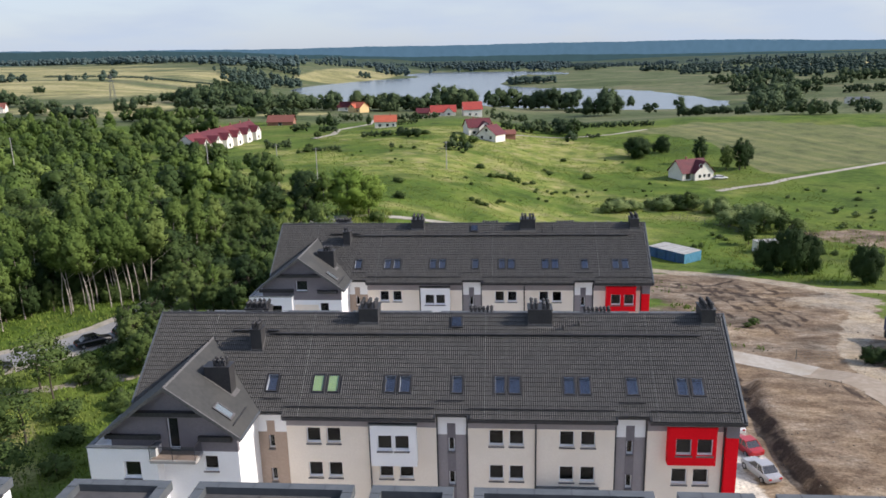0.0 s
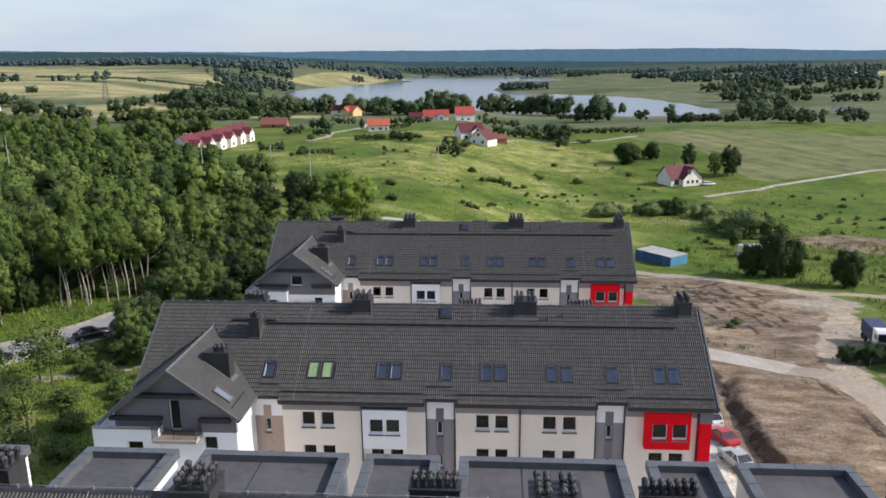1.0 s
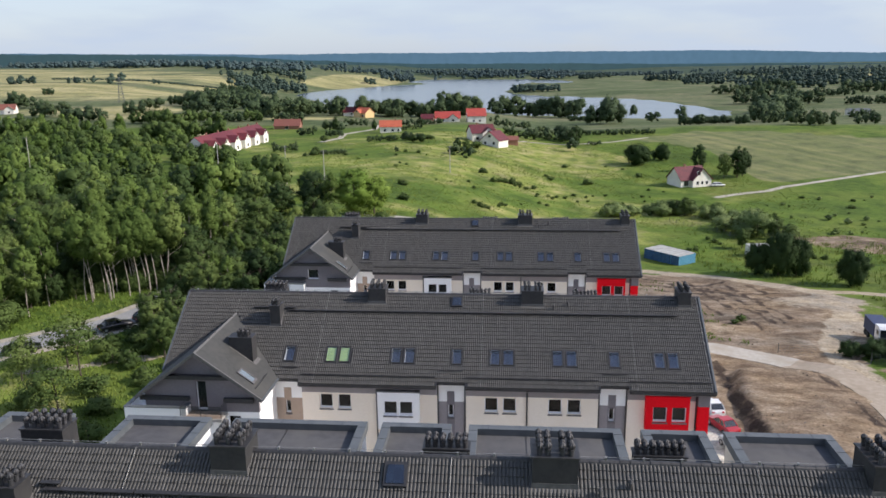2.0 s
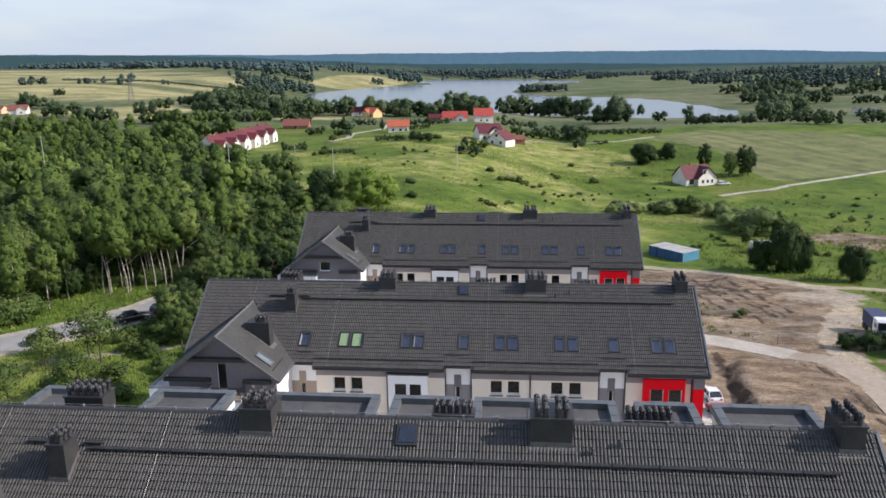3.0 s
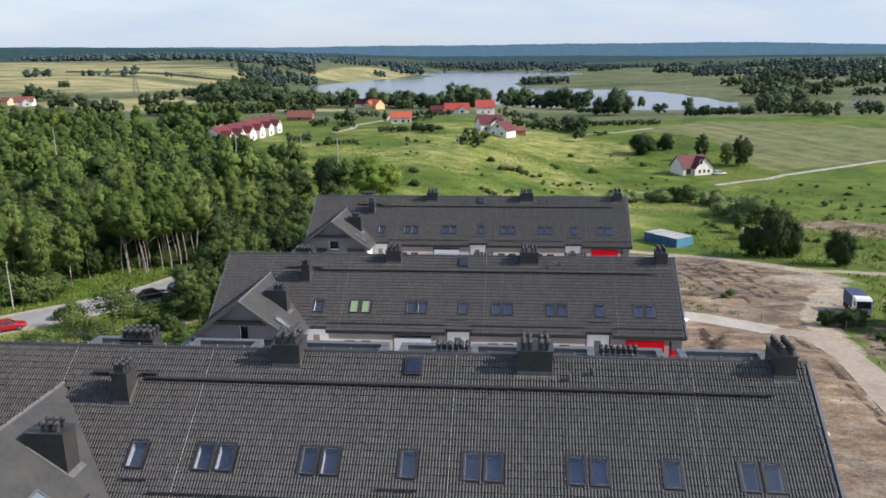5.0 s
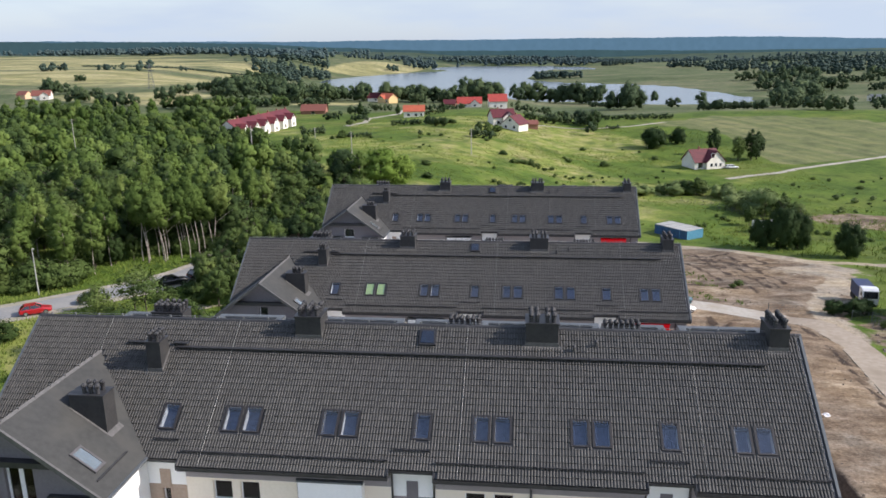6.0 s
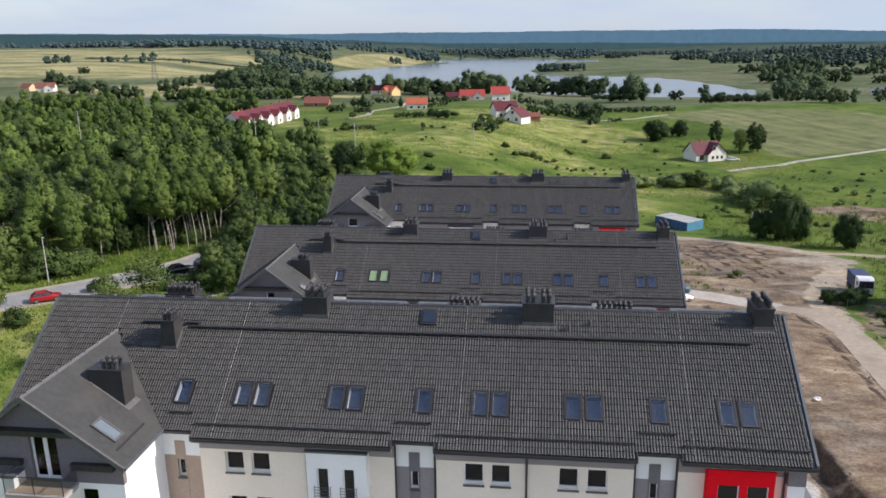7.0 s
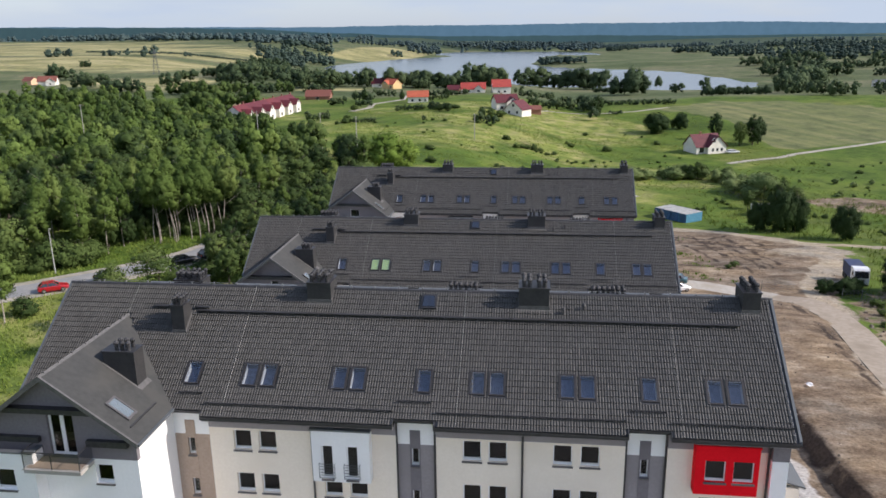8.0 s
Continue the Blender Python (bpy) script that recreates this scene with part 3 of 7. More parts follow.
    for a, c, _ in BAYS:
        def bay_gutter():
            g = Bits()
            y = -EAVE + TLEN * COS
            z = roof_z(y) - 0.02
            g.prism([(a, y - 0.14, z - 0.12), (a, y, z - 0.12), (a, y, z - 0.02), (a, y - 0.14, z)], (c - a, 0, 0))
            g.box(a, c, y, y + 0.03, z - 0.22, z)
            for s in (a, c):
                g.prism([(s - 0.03, -EAVE - 0.12, RZ - SL * EAVE - 0.2), (s - 0.03, y, z - 0.2), (s - 0.03, y, z + 0.1), (s - 0.03, -EAVE - 0.12, RZ - SL * EAVE + 0.1)], (0.06, 0, 0))
            return g
        put("gutter", ("baygutter", a), bay_gutter, DARKMETAL, roof)
    for a, c in ((11.45, 22.5), (24.8, 35.25), (37.5, LEN - 0.05)):
        put("soffit", ("soffit", a), lambda: Bits().box(a, c, -EAVE, FRONT, up(-5.62), up(-5.57)), MIDGREY, roof)
    # snow guards: pipe rails on brackets
    def guard(x0, x1, y, h=0.2):
        g = Bits()
        out = Vector((0, -SL * COS, COS))
        p = lambda x, d: Vector((x, y, roof_z(y))) + out * d
        for d in (h * 0.55, h):
            g.tube(p(x0, d), p(x1, d), 0.022, sides=6)
        n = max(2, int((x1 - x0) / 1.5) + 1)
        for i in range(n):
            x = x0 + (x1 - x0) * i / (n - 1)
            q = p(x, 0)
            g.prism([q + Vector((-0.02, 0, 0)), q + Vector((0.02, 0, 0)), p(x + 0.02, h + 0.03), p(x - 0.02, h + 0.03)], (0, 0.05, 0.03))
        return g
    def catwalk(x0, x1, y):
        """A narrow roof walkway of dark grating on brackets."""
        g = Bits()
        z = roof_z(y) + 0.16
        k = x0
        while k < x1:
            e = min(k + 1.95, x1)
            g.box(k, e - 0.05, y - 0.13, y + 0.13, z, z + 0.045)
            for s in (k + 0.3, e - 0.4):
                g.box(s, s + 0.04, y - 0.12, y + 0.16, roof_z(y) - 0.05, z)
            k = e
        return g
    put("roof_walkway", "catwalk", lambda: catwalk(9.3, 42.0, -1.72), DARKMETAL, roof, "narrow dark metal roof walkway")
    put("roof_walkway", "catwalk2", lambda: catwalk(6.3, 7.95, -1.5), DARKMETAL, roof)
    put("roof_walkway", "catwalk3", lambda: catwalk(9.05, 10.0, -1.5), DARKMETAL, roof)
    for k, (x0, x1, y) in enumerate(((11.6, 16.9, -6.75), (17.1, 22.4, -6.75), (24.9, 29.9, -6.75), (30.1, 35.1, -6.75), (37.6, 43.8, -6.75), (9.9, 11.2, -6.25), (22.7, 24.5, -6.25), (35.5, 37.3, -6.25))):
        put("snow_guard", ("guard", k), lambda: guard(x0, x1, y), DARKMETAL, roof)
    # lightning conductor wires down the slope and along the ridge
    for k, x in enumerate((4.75, 12.6, 26.0, 38.1)):
        y1 = -1.85 if k == 0 else -EAVE
        def wire():
            w = Bits().tube((x, -0.1, RZ + 0.06), (x, y1, roof_z(y1) + 0.13), 0.009, sides=5)
            n = 2 if k == 0 else 8
            for i in range(n):
                y = -0.4 + (y1 + 0.4) * i / (n - 1)
                w.box(x - 0.025, x + 0.025, y - 0.03, y + 0.03, roof_z(y) + 0.02, roof_z(y) + 0.12)
            return w
        put("lightning_wire", ("wire", k), wire, WIRE, roof)
    def ridge_wire():
        w = Bits().tube((0, 0, RZ + 0.2), (LEN, 0, RZ + 0.2), 0.011, sides=5)
        for i in range(29):
            w.box(0.7 + i * 1.5, 0.78 + i * 1.5, -0.05, 0.05, RZ + 0.05, RZ + 0.22)
        w.tube((LEN - 0.25, -0.1, RZ + 0.12), (LEN - 0.25, -EAVE, roof_z(EAVE) + 0.13), 0.012, sides=5)
        for i in range(9):
            y = -0.5 - i * 0.83
            w.box(LEN - 0.29, LEN - 0.21, y - 0.035, y + 0.035, roof_z(y) + 0.02, roof_z(y) + 0.15)
        return w
    put("ridge_wire", "ridgewire", ridge_wire, WIRE, roof)
    put("roof_hatch", "hatch", lambda: Bits().prism([(23.3, -1.15, roof_z(1.15) + 0.02), (24.25, -1.15, roof_z(1.15) + 0.02), (24.25, -0.3, roof_z(0.3) + 0.02), (23.3, -0.3, roof_z(0.3) + 0.02)], (0, -0.10, 0.14)), DARKMETAL, roof)
    put("hatch_dome", "hatchdome", lambda: Bits().prism([(23.4, -1.14, roof_z(1.06) + 0.13), (24.15, -1.14, roof_z(1.06) + 0.13), (24.1, -0.52, roof_z(0.5) + 0.2), (23.45, -0.52, roof_z(0.5) + 0.2)], (0, -0.04, 0.055)), SKYGLASS_SOLID, roof, "dark blue glazed hatch dome")
    for k, x in enumerate((31.9, 33.1)):
        put("vent", ("vent", k), lambda: Bits().tube((x, -1.25 + 0.3 * k, roof_z(1.25 - 0.3 * k) - 0.1), (x, -1.25 + 0.3 * k, roof_z(1.25 - 0.3 * k) + 0.35), 0.06).tube((x, -1.25 + 0.3 * k, roof_z(1.25 - 0.3 * k) + 0.35), (x, -1.25 + 0.3 * k, roof_z(1.25 - 0.3 * k) + 0.47), 0.12, 0.05), POT, roof)
    # roof windows
    for right, pair in SKYLIGHTS:
        for k in range(1 + pair):
            skylight(b, right - 0.86 - 1.1 * k, 4.58, blind=(right in green) or None)
    # stacks
    chimney(b, 8.12, 8.95, -3.0, -1.95, up(-0.35), (2, 3), "a")
    chimney(b, 16.15, 17.65, -0.95, 0.6, up(0.62), (3, 4), "b")
    chimney(b, 29.25, 31.05, -1.02, 0.5, up(0.62), (4, 4), "c")
    chimney(b, 42.2, 43.2, -0.92, 0.9, up(0.62), (2, 5), "d")
    chimney(b, 6.1, 8.1, 1.8, 3.0, up(-0.35), (5, 3), "e", foot=up(-3))
    chimney(b, 24.6, 26.6, 1.9, 2.7, up(-0.75), (6, 2), "f", foot=up(-3))
    chimney(b, 33.7, 35.9, 1.9, 2.6, up(-0.78), (7, 2), "g", foot=up(-3))
    # flat-roofed blocks on the rear slope, with flashed parapets
    for k, (x0, x1) in enumerate(((1.2, 5.0), (8.0, 12.6), (13.9, 21.0), (21.8, 25.4), (26.3, 34.0), (35.0, 38.2), (39.1, 44.3))):
        def block():
            z = up(-2.9)
            return Bits().box(x0 + 0.1, x1 - 0.1, 2.6, 7.7, -3, z)
        blk = put("rear_block", ("blk", k), block, WHITE if k != 6 else CREAM, b, "white flat-roofed rear block")
        put("flat_roof", ("blkf", k), lambda: Bits().box(x0 + 0.3, x1 - 0.3, 2.4, 7.5, up(-2.9), up(-2.86)), FLATROOF, blk)
        def parapet():
            z0, z1 = up(-2.95), up(-2.5)
            p = Bits()
            for a, c, d, e in ((x0, x1, 7.4, 7.85), (x0, x0 + 0.45, 2.3, 7.4), (x1 - 0.45, x1, 2.3, 7.4)):
                p.box(a, c, d, e, z0, z1)
            return p
        put("parapet", ("blkp", k), parapet, ZINC, blk, "parapet capped in grey sheet metal")
        side, back = (lambda: Bits().box(0, 0.47, 0, 0.02, 0, 0.012)), (lambda: Bits().box(0, 0.02, 0, 0.47, 0, 0.012))
        for i in range(5):
            for xs in (x0 - 0.01, x1 - 0.46):
                put("seam", "sideseam", side, DARKMETAL, blk, "", Matrix.Translation((xs, 2.6 + 1.15 * i, up(-2.5))))
        for i in range(int((x1 - x0 - 1.5) / 1.6) + 1):
            put("seam", "backseam", back, DARKMETAL, blk, "", Matrix.Translation((x0 + 1 + 1.6 * i, 7.39, up(-2.5))))
        if k in (2, 4):
            put("felt_lap", ("lap", k), lambda: Bits().box(x0 + 2.9, x0 + 2.94, 2.6, 7.4, up(-2.86), up(-2.845)), DARKMETAL, blk)
    wing(b, up, gable)
    if own:
        for c in range(9):
            for i in range(int(LEN / TW)):
                if own_tile(i * TW, c) and tile_wanted(i * TW, c):
                    dx, dc = i * TW, c
                    upv = Vector((0, COS, SL * COS)) * (c * TLEN)
                    put("tile", "tile", lambda: tile_bits(Bits(), 0, 0, 1), TILE, roof, "", Matrix.Translation((dx, upv.y, upv.z + 0.002 * math.sin(i * 5.1 + c * 2.7))))
    return b


def tiles_rest_full():
    b = Bits()
    for c in range(COURSES):
        for i in range(int(LEN / TW)):
            if tile_wanted(i * TW, c):
                tile_bits(b, i * TW, c, i * 7 + c * 3)
    return b


def ridge_tile_bits():
    b = Bits()
    prof = [(-0.16, -0.09), (-0.12, 0.0), (-0.05, 0.05), (0.05, 0.05), (0.12, 0.0), (0.16, -0.09)]
    b.add([(0, y, z + 0.02) for y, z in prof] + [(0.42, y * 0.93, z) for y, z in prof] + [(0, y * 0.85, z - 0.01) for y, z in prof],
          [(i, 6 + i, 7 + i, i + 1) for i in range(5)] + [(12 + i, i, i + 1, 13 + i) for i in range(5)])
    return b


def roof_deck():
    """The slabs under the tiles; the front one stops short at the bays and at the wing."""
    b = Bits()
    th = (0, 0, -0.22)
    def sl(x0, x1, y0, y1):
        b.prism([(x0, y0, roof_z(y0)), (x1, y0, roof_z(y0)), (x1, y1, roof_z(y1)), (x0, y1, roof_z(y1))], th)
    cut = -EAVE + TLEN * COS
    sl(0.02, LEN - 0.02, -4.6, 0)
    sl(9.3, LEN - 0.02, cut, -5.68)
    sl(0.02, 9.3, -6.6, -5.68)
    edges = [0.02] + sorted(v for a, c in LIGHTS for v in (a + 0.03, c - 0.03)) + [LEN - 0.02]
    for a, c in zip(edges[::2], edges[1::2]):
        sl(a, c, -5.68, -4.6)
    for a, c in ((11.45, 22.5), (24.8, 35.25), (37.5, LEN - 0.02)):
        sl(a, c, -EAVE, cut)
    b.prism([(0.02, 0, RZ), (LEN - 0.02, 0, RZ), (LEN - 0.02, EAVE, roof_z(EAVE)), (0.02, EAVE, roof_z(EAVE))], th)
    return b


def verge_bits(x):
    b = Bits()
    for y in (-6.6 if x < 1 else -EAVE, EAVE):
        b.prism([(x - 0.07, y, roof_z(y) - 0.2), (x - 0.07, 0, RZ - 0.2), (x - 0.07, 0, RZ + 0.1), (x - 0.07, y, roof_z(y) + 0.1)], (0.14, 0, 0))
    return b


def wing(b, up, gable):
    """The gabled cross wing at one end: membrane roof, white and grey gable, corner terrace; a wide or narrow balcony door, or a window."""
    zr = up(-1.35)
    half = 4.95
    y0 = WING_Y
    ye = -1.85
    w = put("wing_roof", "wingroof", lambda: wing_roof_bits(zr, half, y0, ye), MEMBRANE, b, "grey membrane roof of the gabled wing")
    def trim():
        t = Bits()
        for s in (-1, 1):
            xe = WING_X + s * half
            ze = zr - WING_SL * half
            t.prism([(WING_X, y0 - 0.06, zr - 0.26), (xe, y0 - 0.06, ze - 0.26), (xe, y0 - 0.06, ze + 0.035), (WING_X, y0 - 0.06, zr + 0.035)], (0, 0.12, 0))
        return t
    put("verge", "wingverge", trim, CLAD_SIDE, w)
    put("ridge_cap", "wingcap", lambda: [t := Bits(), t.prism([(WING_X - 0.12, y0, zr - 0.06), (WING_X + 0.12, y0, zr - 0.06), (WING_X, y0, zr + 0.06)], (0, ye - y0, 0)), [t.box(WING_X - 0.07, WING_X + 0.07, y0 + 0.4 + 1.3 * i, y0 + 0.46 + 1.3 * i, zr - 0.02, zr + 0.09) for i in range(7)]][0], CLAD_SIDE, w)
    wz = lambda x: zr - WING_SL * abs(x - WING_X)
    # its stack and rooflight on the side slope
    def wstack():
        return Bits().box(6.0, 7.86, -7.25, -6.2, wz(7.86) - 0.4, up(-1.62))
    c = put("chimney", "wstack", wstack, CLADDING, b)
    put("cap", "wcap", lambda: Bits().box(5.95, 7.91, -7.3, -6.15, up(-1.62), up(-1.55)), DARKMETAL, c)
    put("apron", "wapron", lambda: Bits().prism([(7.86, -7.35, wz(7.86) + 0.005), (8.12, -7.35, wz(8.12) + 0.005), (8.12, -6.1, wz(8.12) + 0.005), (7.86, -6.1, wz(7.86) + 0.005)], (0, 0, 0.02)).prism([(6.0, -7.38, wz(6.0) + 0.005), (7.95, -7.38, wz(7.95) + 0.005), (7.95, -7.25, wz(7.95) + 0.005), (6.0, -7.25, wz(6.0) + 0.005)], (0, 0, 0.02)), CLAD_SIDE, c)
    for i in range(2):
        for j in range(3):
            put("pot", "pot", pot_bits, POT, c, "", Matrix.Translation((6.75 + 0.36 * j, -7.0 + 0.5 * i, up(-1.56))) @ Matrix.Scale(0.95, 4))
    tilt = pose(7.55, -10.0, wz(7.55), 0, math.degrees(math.atan(WING_SL)), 0)
    s = put("skylight", "wskyf", lambda: Bits().box(-0.08, 0.04, -0.06, 0.86, -0.02, 0.11).box(1.32, 1.46, -0.06, 0.86, -0.02, 0.11).box(0.04, 1.32, -0.06, 0.05, -0.02, 0.11).box(0.04, 1.32, 0.75, 0.86, -0.02, 0.11), SILL, b, "", tilt)
    put("pane", "wskyp", lambda: Bits().box(0.04, 1.32, 0.05, 0.75, 0.08, 0.09), SKYGLASS, s).visible_shadow = False
    # a pale sheet under the pane imitates the sky reflected in it
    put("lining", "wskyl", lambda: Bits().box(0.04, 1.32, 0.05, 0.75, 0.066, 0.074), SKYREFLECT, s, "pale sheet that stands for reflected sky")
    put("snow_guard", "wguard", lambda: Bits().prism([(9.0, -10.4, wz(9.0) + 0.02), (9.04, -10.4, wz(9.04) + 0.02), (9.04, -7.6, wz(9.04) + 0.02), (9.0, -7.6, wz(9.0) + 0.02)], (0, 0, 0.08)), DARKMETAL, w)
    def wgutter():
        ze = zr - WING_SL * half
        return Bits().prism([(WING_X + half, y0 - 0.02, ze - 0.14), (WING_X + half + 0.14, y0 - 0.02, ze - 0.12), (WING_X + half + 0.14, y0 - 0.02, ze), (WING_X + half, y0 - 0.02, ze)], (0, 4.3, 0))
    put("gutter", "wgutter", wgutter, ZINC, w)
    # gable wall: grey above, white below
    yg = -10.55
    xl, xr = 0.3, 9.25
    door = {"balcony": (4.35, 5.85, up(-6.3), up(-3.8)), "narrow": (4.4, 5.2, up(-6.3), up(-3.9)), "window": (4.15, 5.45, up(-5.35), up(-4.15))}[gable]
    put("gable_wall", ("wgablegrey", gable), lambda: gable_bits(xl, xr, yg, up(-6.35), zr - 0.25, door), GREY, b, "dark grey upper gable")
    put("gable_beam", "wbeam", lambda: Bits().box(WING_X - 2.6, WING_X + 2.6, yg - 0.45, yg, up(-3.6), up(-3.32)), DARKMETAL, b)
    win = (6.75, 7.75, up(-7.85), up(-6.7))
    put("wall", "wgablewhite", lambda: wall_sheet(xl, xr, -3, up(-6.35), [win, (6.75, 7.75, up(-10.65), up(-9.5))], yg, 0.3), WHITE, b)
    window(b, win[0], win[2], yg, 1.0, 1.15)
    window(b, win[0], win[2] - 2.8, yg, 1.0, 1.15)
    window(b, door[0], door[2], yg, door[1] - door[0], door[3] - door[2], curtain={"balcony": "strip", "narrow": "pale", "window": "pale"}[gable], mullion=gable == "balcony")
    put("wall", "wside", lambda: Bits().box(xr - 0.3, xr, yg + 0.3, FRONT + 0.15, -3, wz(xr) - 0.2), WHITE, b, "white sunlit side wall of the wing")
    put("wall", "wsidel", lambda: Bits().box(xl, xl + 0.3, yg + 0.3, FRONT, -3, wz(xl) - 0.2), WHITE, b)
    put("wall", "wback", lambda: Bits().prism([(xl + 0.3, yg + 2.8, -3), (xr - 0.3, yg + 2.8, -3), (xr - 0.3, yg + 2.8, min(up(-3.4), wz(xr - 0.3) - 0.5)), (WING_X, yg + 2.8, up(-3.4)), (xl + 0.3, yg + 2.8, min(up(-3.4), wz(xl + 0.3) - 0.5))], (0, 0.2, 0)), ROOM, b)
    # white corner block with a terrace behind its parapet
    tx0, tx1, ty = -1.0, 3.85, -11.45
    tw = [(1.45, 2.65, up(-7.98), up(-6.72)), (1.45, 2.65, up(-10.78), up(-9.52))]
    put("corner_block", "wcorner", lambda: wall_sheet(tx0, tx1, -3, up(-5.75), tw, ty, 0.25).box(tx0, tx0 + 0.25, ty + 0.25, -6.5, -3, up(-5.75)).box(tx1 - 0.25, tx1, ty + 0.25, yg, -3, up(-5.75)).box(tx0 + 0.25, tx1 - 0.25, ty + 0.25, yg - 0.003, up(-6.55), up(-6.45)).box(tx0 + 0.25, xl - 0.003, yg - 0.003, -6.5, up(-6.55), up(-6.45)), WHITE, b, "white corner block below the terrace")
    put("parapet_cap", "wcap2", lambda: Bits().box(tx0 - 0.04, tx1 + 0.04, ty - 0.04, ty + 0.3, up(-5.75), up(-5.68)).box(tx0 - 0.04, tx0 + 0.3, ty + 0.3, -6.5, up(-5.75), up(-5.68)).box(tx1 - 0.3, tx1 + 0.04, ty + 0.3, yg, up(-5.75), up(-5.68)), ZINC, b)
    put("terrace_beam", "wterr", lambda: Bits().box(0.0, 3.9, yg - 0.3, yg - 0.02, up(-5.4), up(-5.1)), DARKMETAL, b)
    put("terrace_beam", "wterr2", lambda: Bits().box(6.6, 8.9, yg - 0.3, yg - 0.02, up(-5.5), up(-5.15)), DARKMETAL, b)
    for x0, x1, z0, z1 in tw:
        window(b, x0, z0, ty, x1 - x0, z1 - z0)
    if gable == "window":
        put("wall_panel", "wpanel", lambda: Bits().box(tx1 + 0.01, 6.6, yg - 0.02, yg - 0.004, -3, up(-6.9)), CREAM, b, "cream painted wall panel")
        return
    # balcony slab with a glass rail
    slab = put("balcony", "wbal", lambda: Bits().box(3.55, 6.75, -11.85, yg, up(-6.62), up(-6.42)).box(3.5, 6.8, -11.9, yg, up(-6.42), up(-6.37)), CONCRETE, b, "pale concrete balcony slab")
    put("balcony_floor", "wbalf", lambda: Bits().box(3.66, 6.64, -11.74, yg - 0.005, up(-6.372), up(-6.345)), BROWN, slab, "brown tiled balcony floor")
    put("rail", "wrail", lambda: Bits().box(3.58, 6.72, -11.84, -11.8, up(-5.42), up(-5.38)).box(3.56, 3.6, -11.8, yg, up(-5.42), up(-5.38)).box(6.7, 6.74, -11.8, yg, up(-5.42), up(-5.38)).box(3.56, 3.6, -11.84, -11.8, up(-6.37), up(-5.42)).box(6.7, 6.74, -11.84, -11.8, up(-6.37), up(-5.42)).box(5.13, 5.17, -11.84, -11.8, up(-6.37), up(-5.42)), DARKMETAL, slab)
    put("rail_pane", "wrailp", lambda: Bits().add([(3.62, -11.82, up(-6.3)), (6.68, -11.82, up(-6.3)), (6.68, -11.82, up(-5.45)), (3.62, -11.82, up(-5.45))], [(0, 1, 2, 3)]).add([(6.72, -11.78, up(-6.3)), (6.72, yg - 0.02, up(-6.3)), (6.72, yg - 0.02, up(-5.45)), (6.72, -11.78, up(-5.45))], [(0, 1, 2, 3)]), RAILGLASS, slab).visible_shadow = False


def gable_bits(xl, xr, y, z0, zr, door):
    """A gable with a door cut through it."""
    b = Bits()
    top = lambda x: zr - WING_SL * abs(x - WING_X)
    xs = [xl, door[0], WING_X, door[1], xr]
    for a, c in zip(xs[:-1], xs[1:]):
        lo = door[3] if a >= door[0] and c <= door[1] else z0
        if lo > z0 and door[2] > z0 + 0.1:
            b.prism([(a, y, z0), (c, y, z0), (c, y, door[2]), (a, y, door[2])], (0, 0.3, 0))
        b.prism([(a, y, lo), (c, y, lo), (c, y, top(c)), (a, y, top(a))], (0, 0.3, 0))
    return b


def wing_roof_bits(zr, half, y0, ye):
    """Two slopes that die into the main roof along the valleys."""
    b = Bits()
    for s in (-1, 1):
        xe = WING_X + s * half
        ze = zr - WING_SL * half
        yv = -(RZ - ze) / SL
        b.prism([(WING_X, y0, zr), (xe, y0, ze), (xe, yv + 0.05, ze), (WING_X, ye + 0.05, zr)], (0, 0, -0.2))
    return b


SKYGLASS_SOLID = surface("dome_glass", (0.015, 0.02, 0.035), (0.02, 0.03, 0.05), 3, 0.05, spec=1.0)


# ---- land, lake and distance ----
def spread(fine0, fine1, d, far0, far1, grow=1.13):
    a = list(np.arange(fine0, fine1 + d, d))
    k = d
    while a[-1] < far1:
        k = min(k * grow, 260)
        a.append(a[-1] + k)
    k = d
    while a[0] > far0:
        k = min(k * grow, 260)
        a.insert(0, a[0] - k)
    return np.array(a)


def wobble(x, y, s):
    """A cheap uneven field between about -1 and 1."""
    return (np.sin(x * s + 1.7 * np.sin(y * s * 0.7)) + np.sin(y * s * 1.3 + 2.1 * np.sin(x * s * 0.6 + 2)) + np.sin((x + y) * s * 2.3 + 0.7)) / 3


def along(x, y, line):
    """The distance from a polyline."""
    d = np.full(np.shape(x), 1e9)
    for (ax, ay), (bx, by) in zip(line[:-1], line[1:]):
        ex, ey = bx - ax, by - ay
        k = np.clip(((x - ax) * ex + (y - ay) * ey) / (ex * ex + ey * ey), 0, 1)
        d = np.minimum(d, np.hypot(x - ax - k * ex, y - ay - k * ey))
    return d


SOIL = np.array([(43, -90), (43, 40), (46, 60), (50, 104), (70, 103), (84, 92), (92, 78), (84, 56), (78, 42), (73, 25), (68, 2), (66, -12), (66, -90)], float)
TRACK = [(40, 112), (58, 108), (72, 102), (84, 92.5), (92, 80), (85, 66), (78, 52), (74.6, 42), (73.4, 30), (69.4, 9), (66.8, -8), (65, -40), (66, -90)]
SPUR = [(88, 88), (105, 84), (135, 92), (190, 96)]
CROP = np.array([(84, 338), (106, 325), (121, 306), (123, 262), (124, 238), (131, 233), (178, 258), (260, 268), (420, 292), (330, 312), (260, 326), (211, 336), (160, 360), (129, 368), (104, 352)], float)
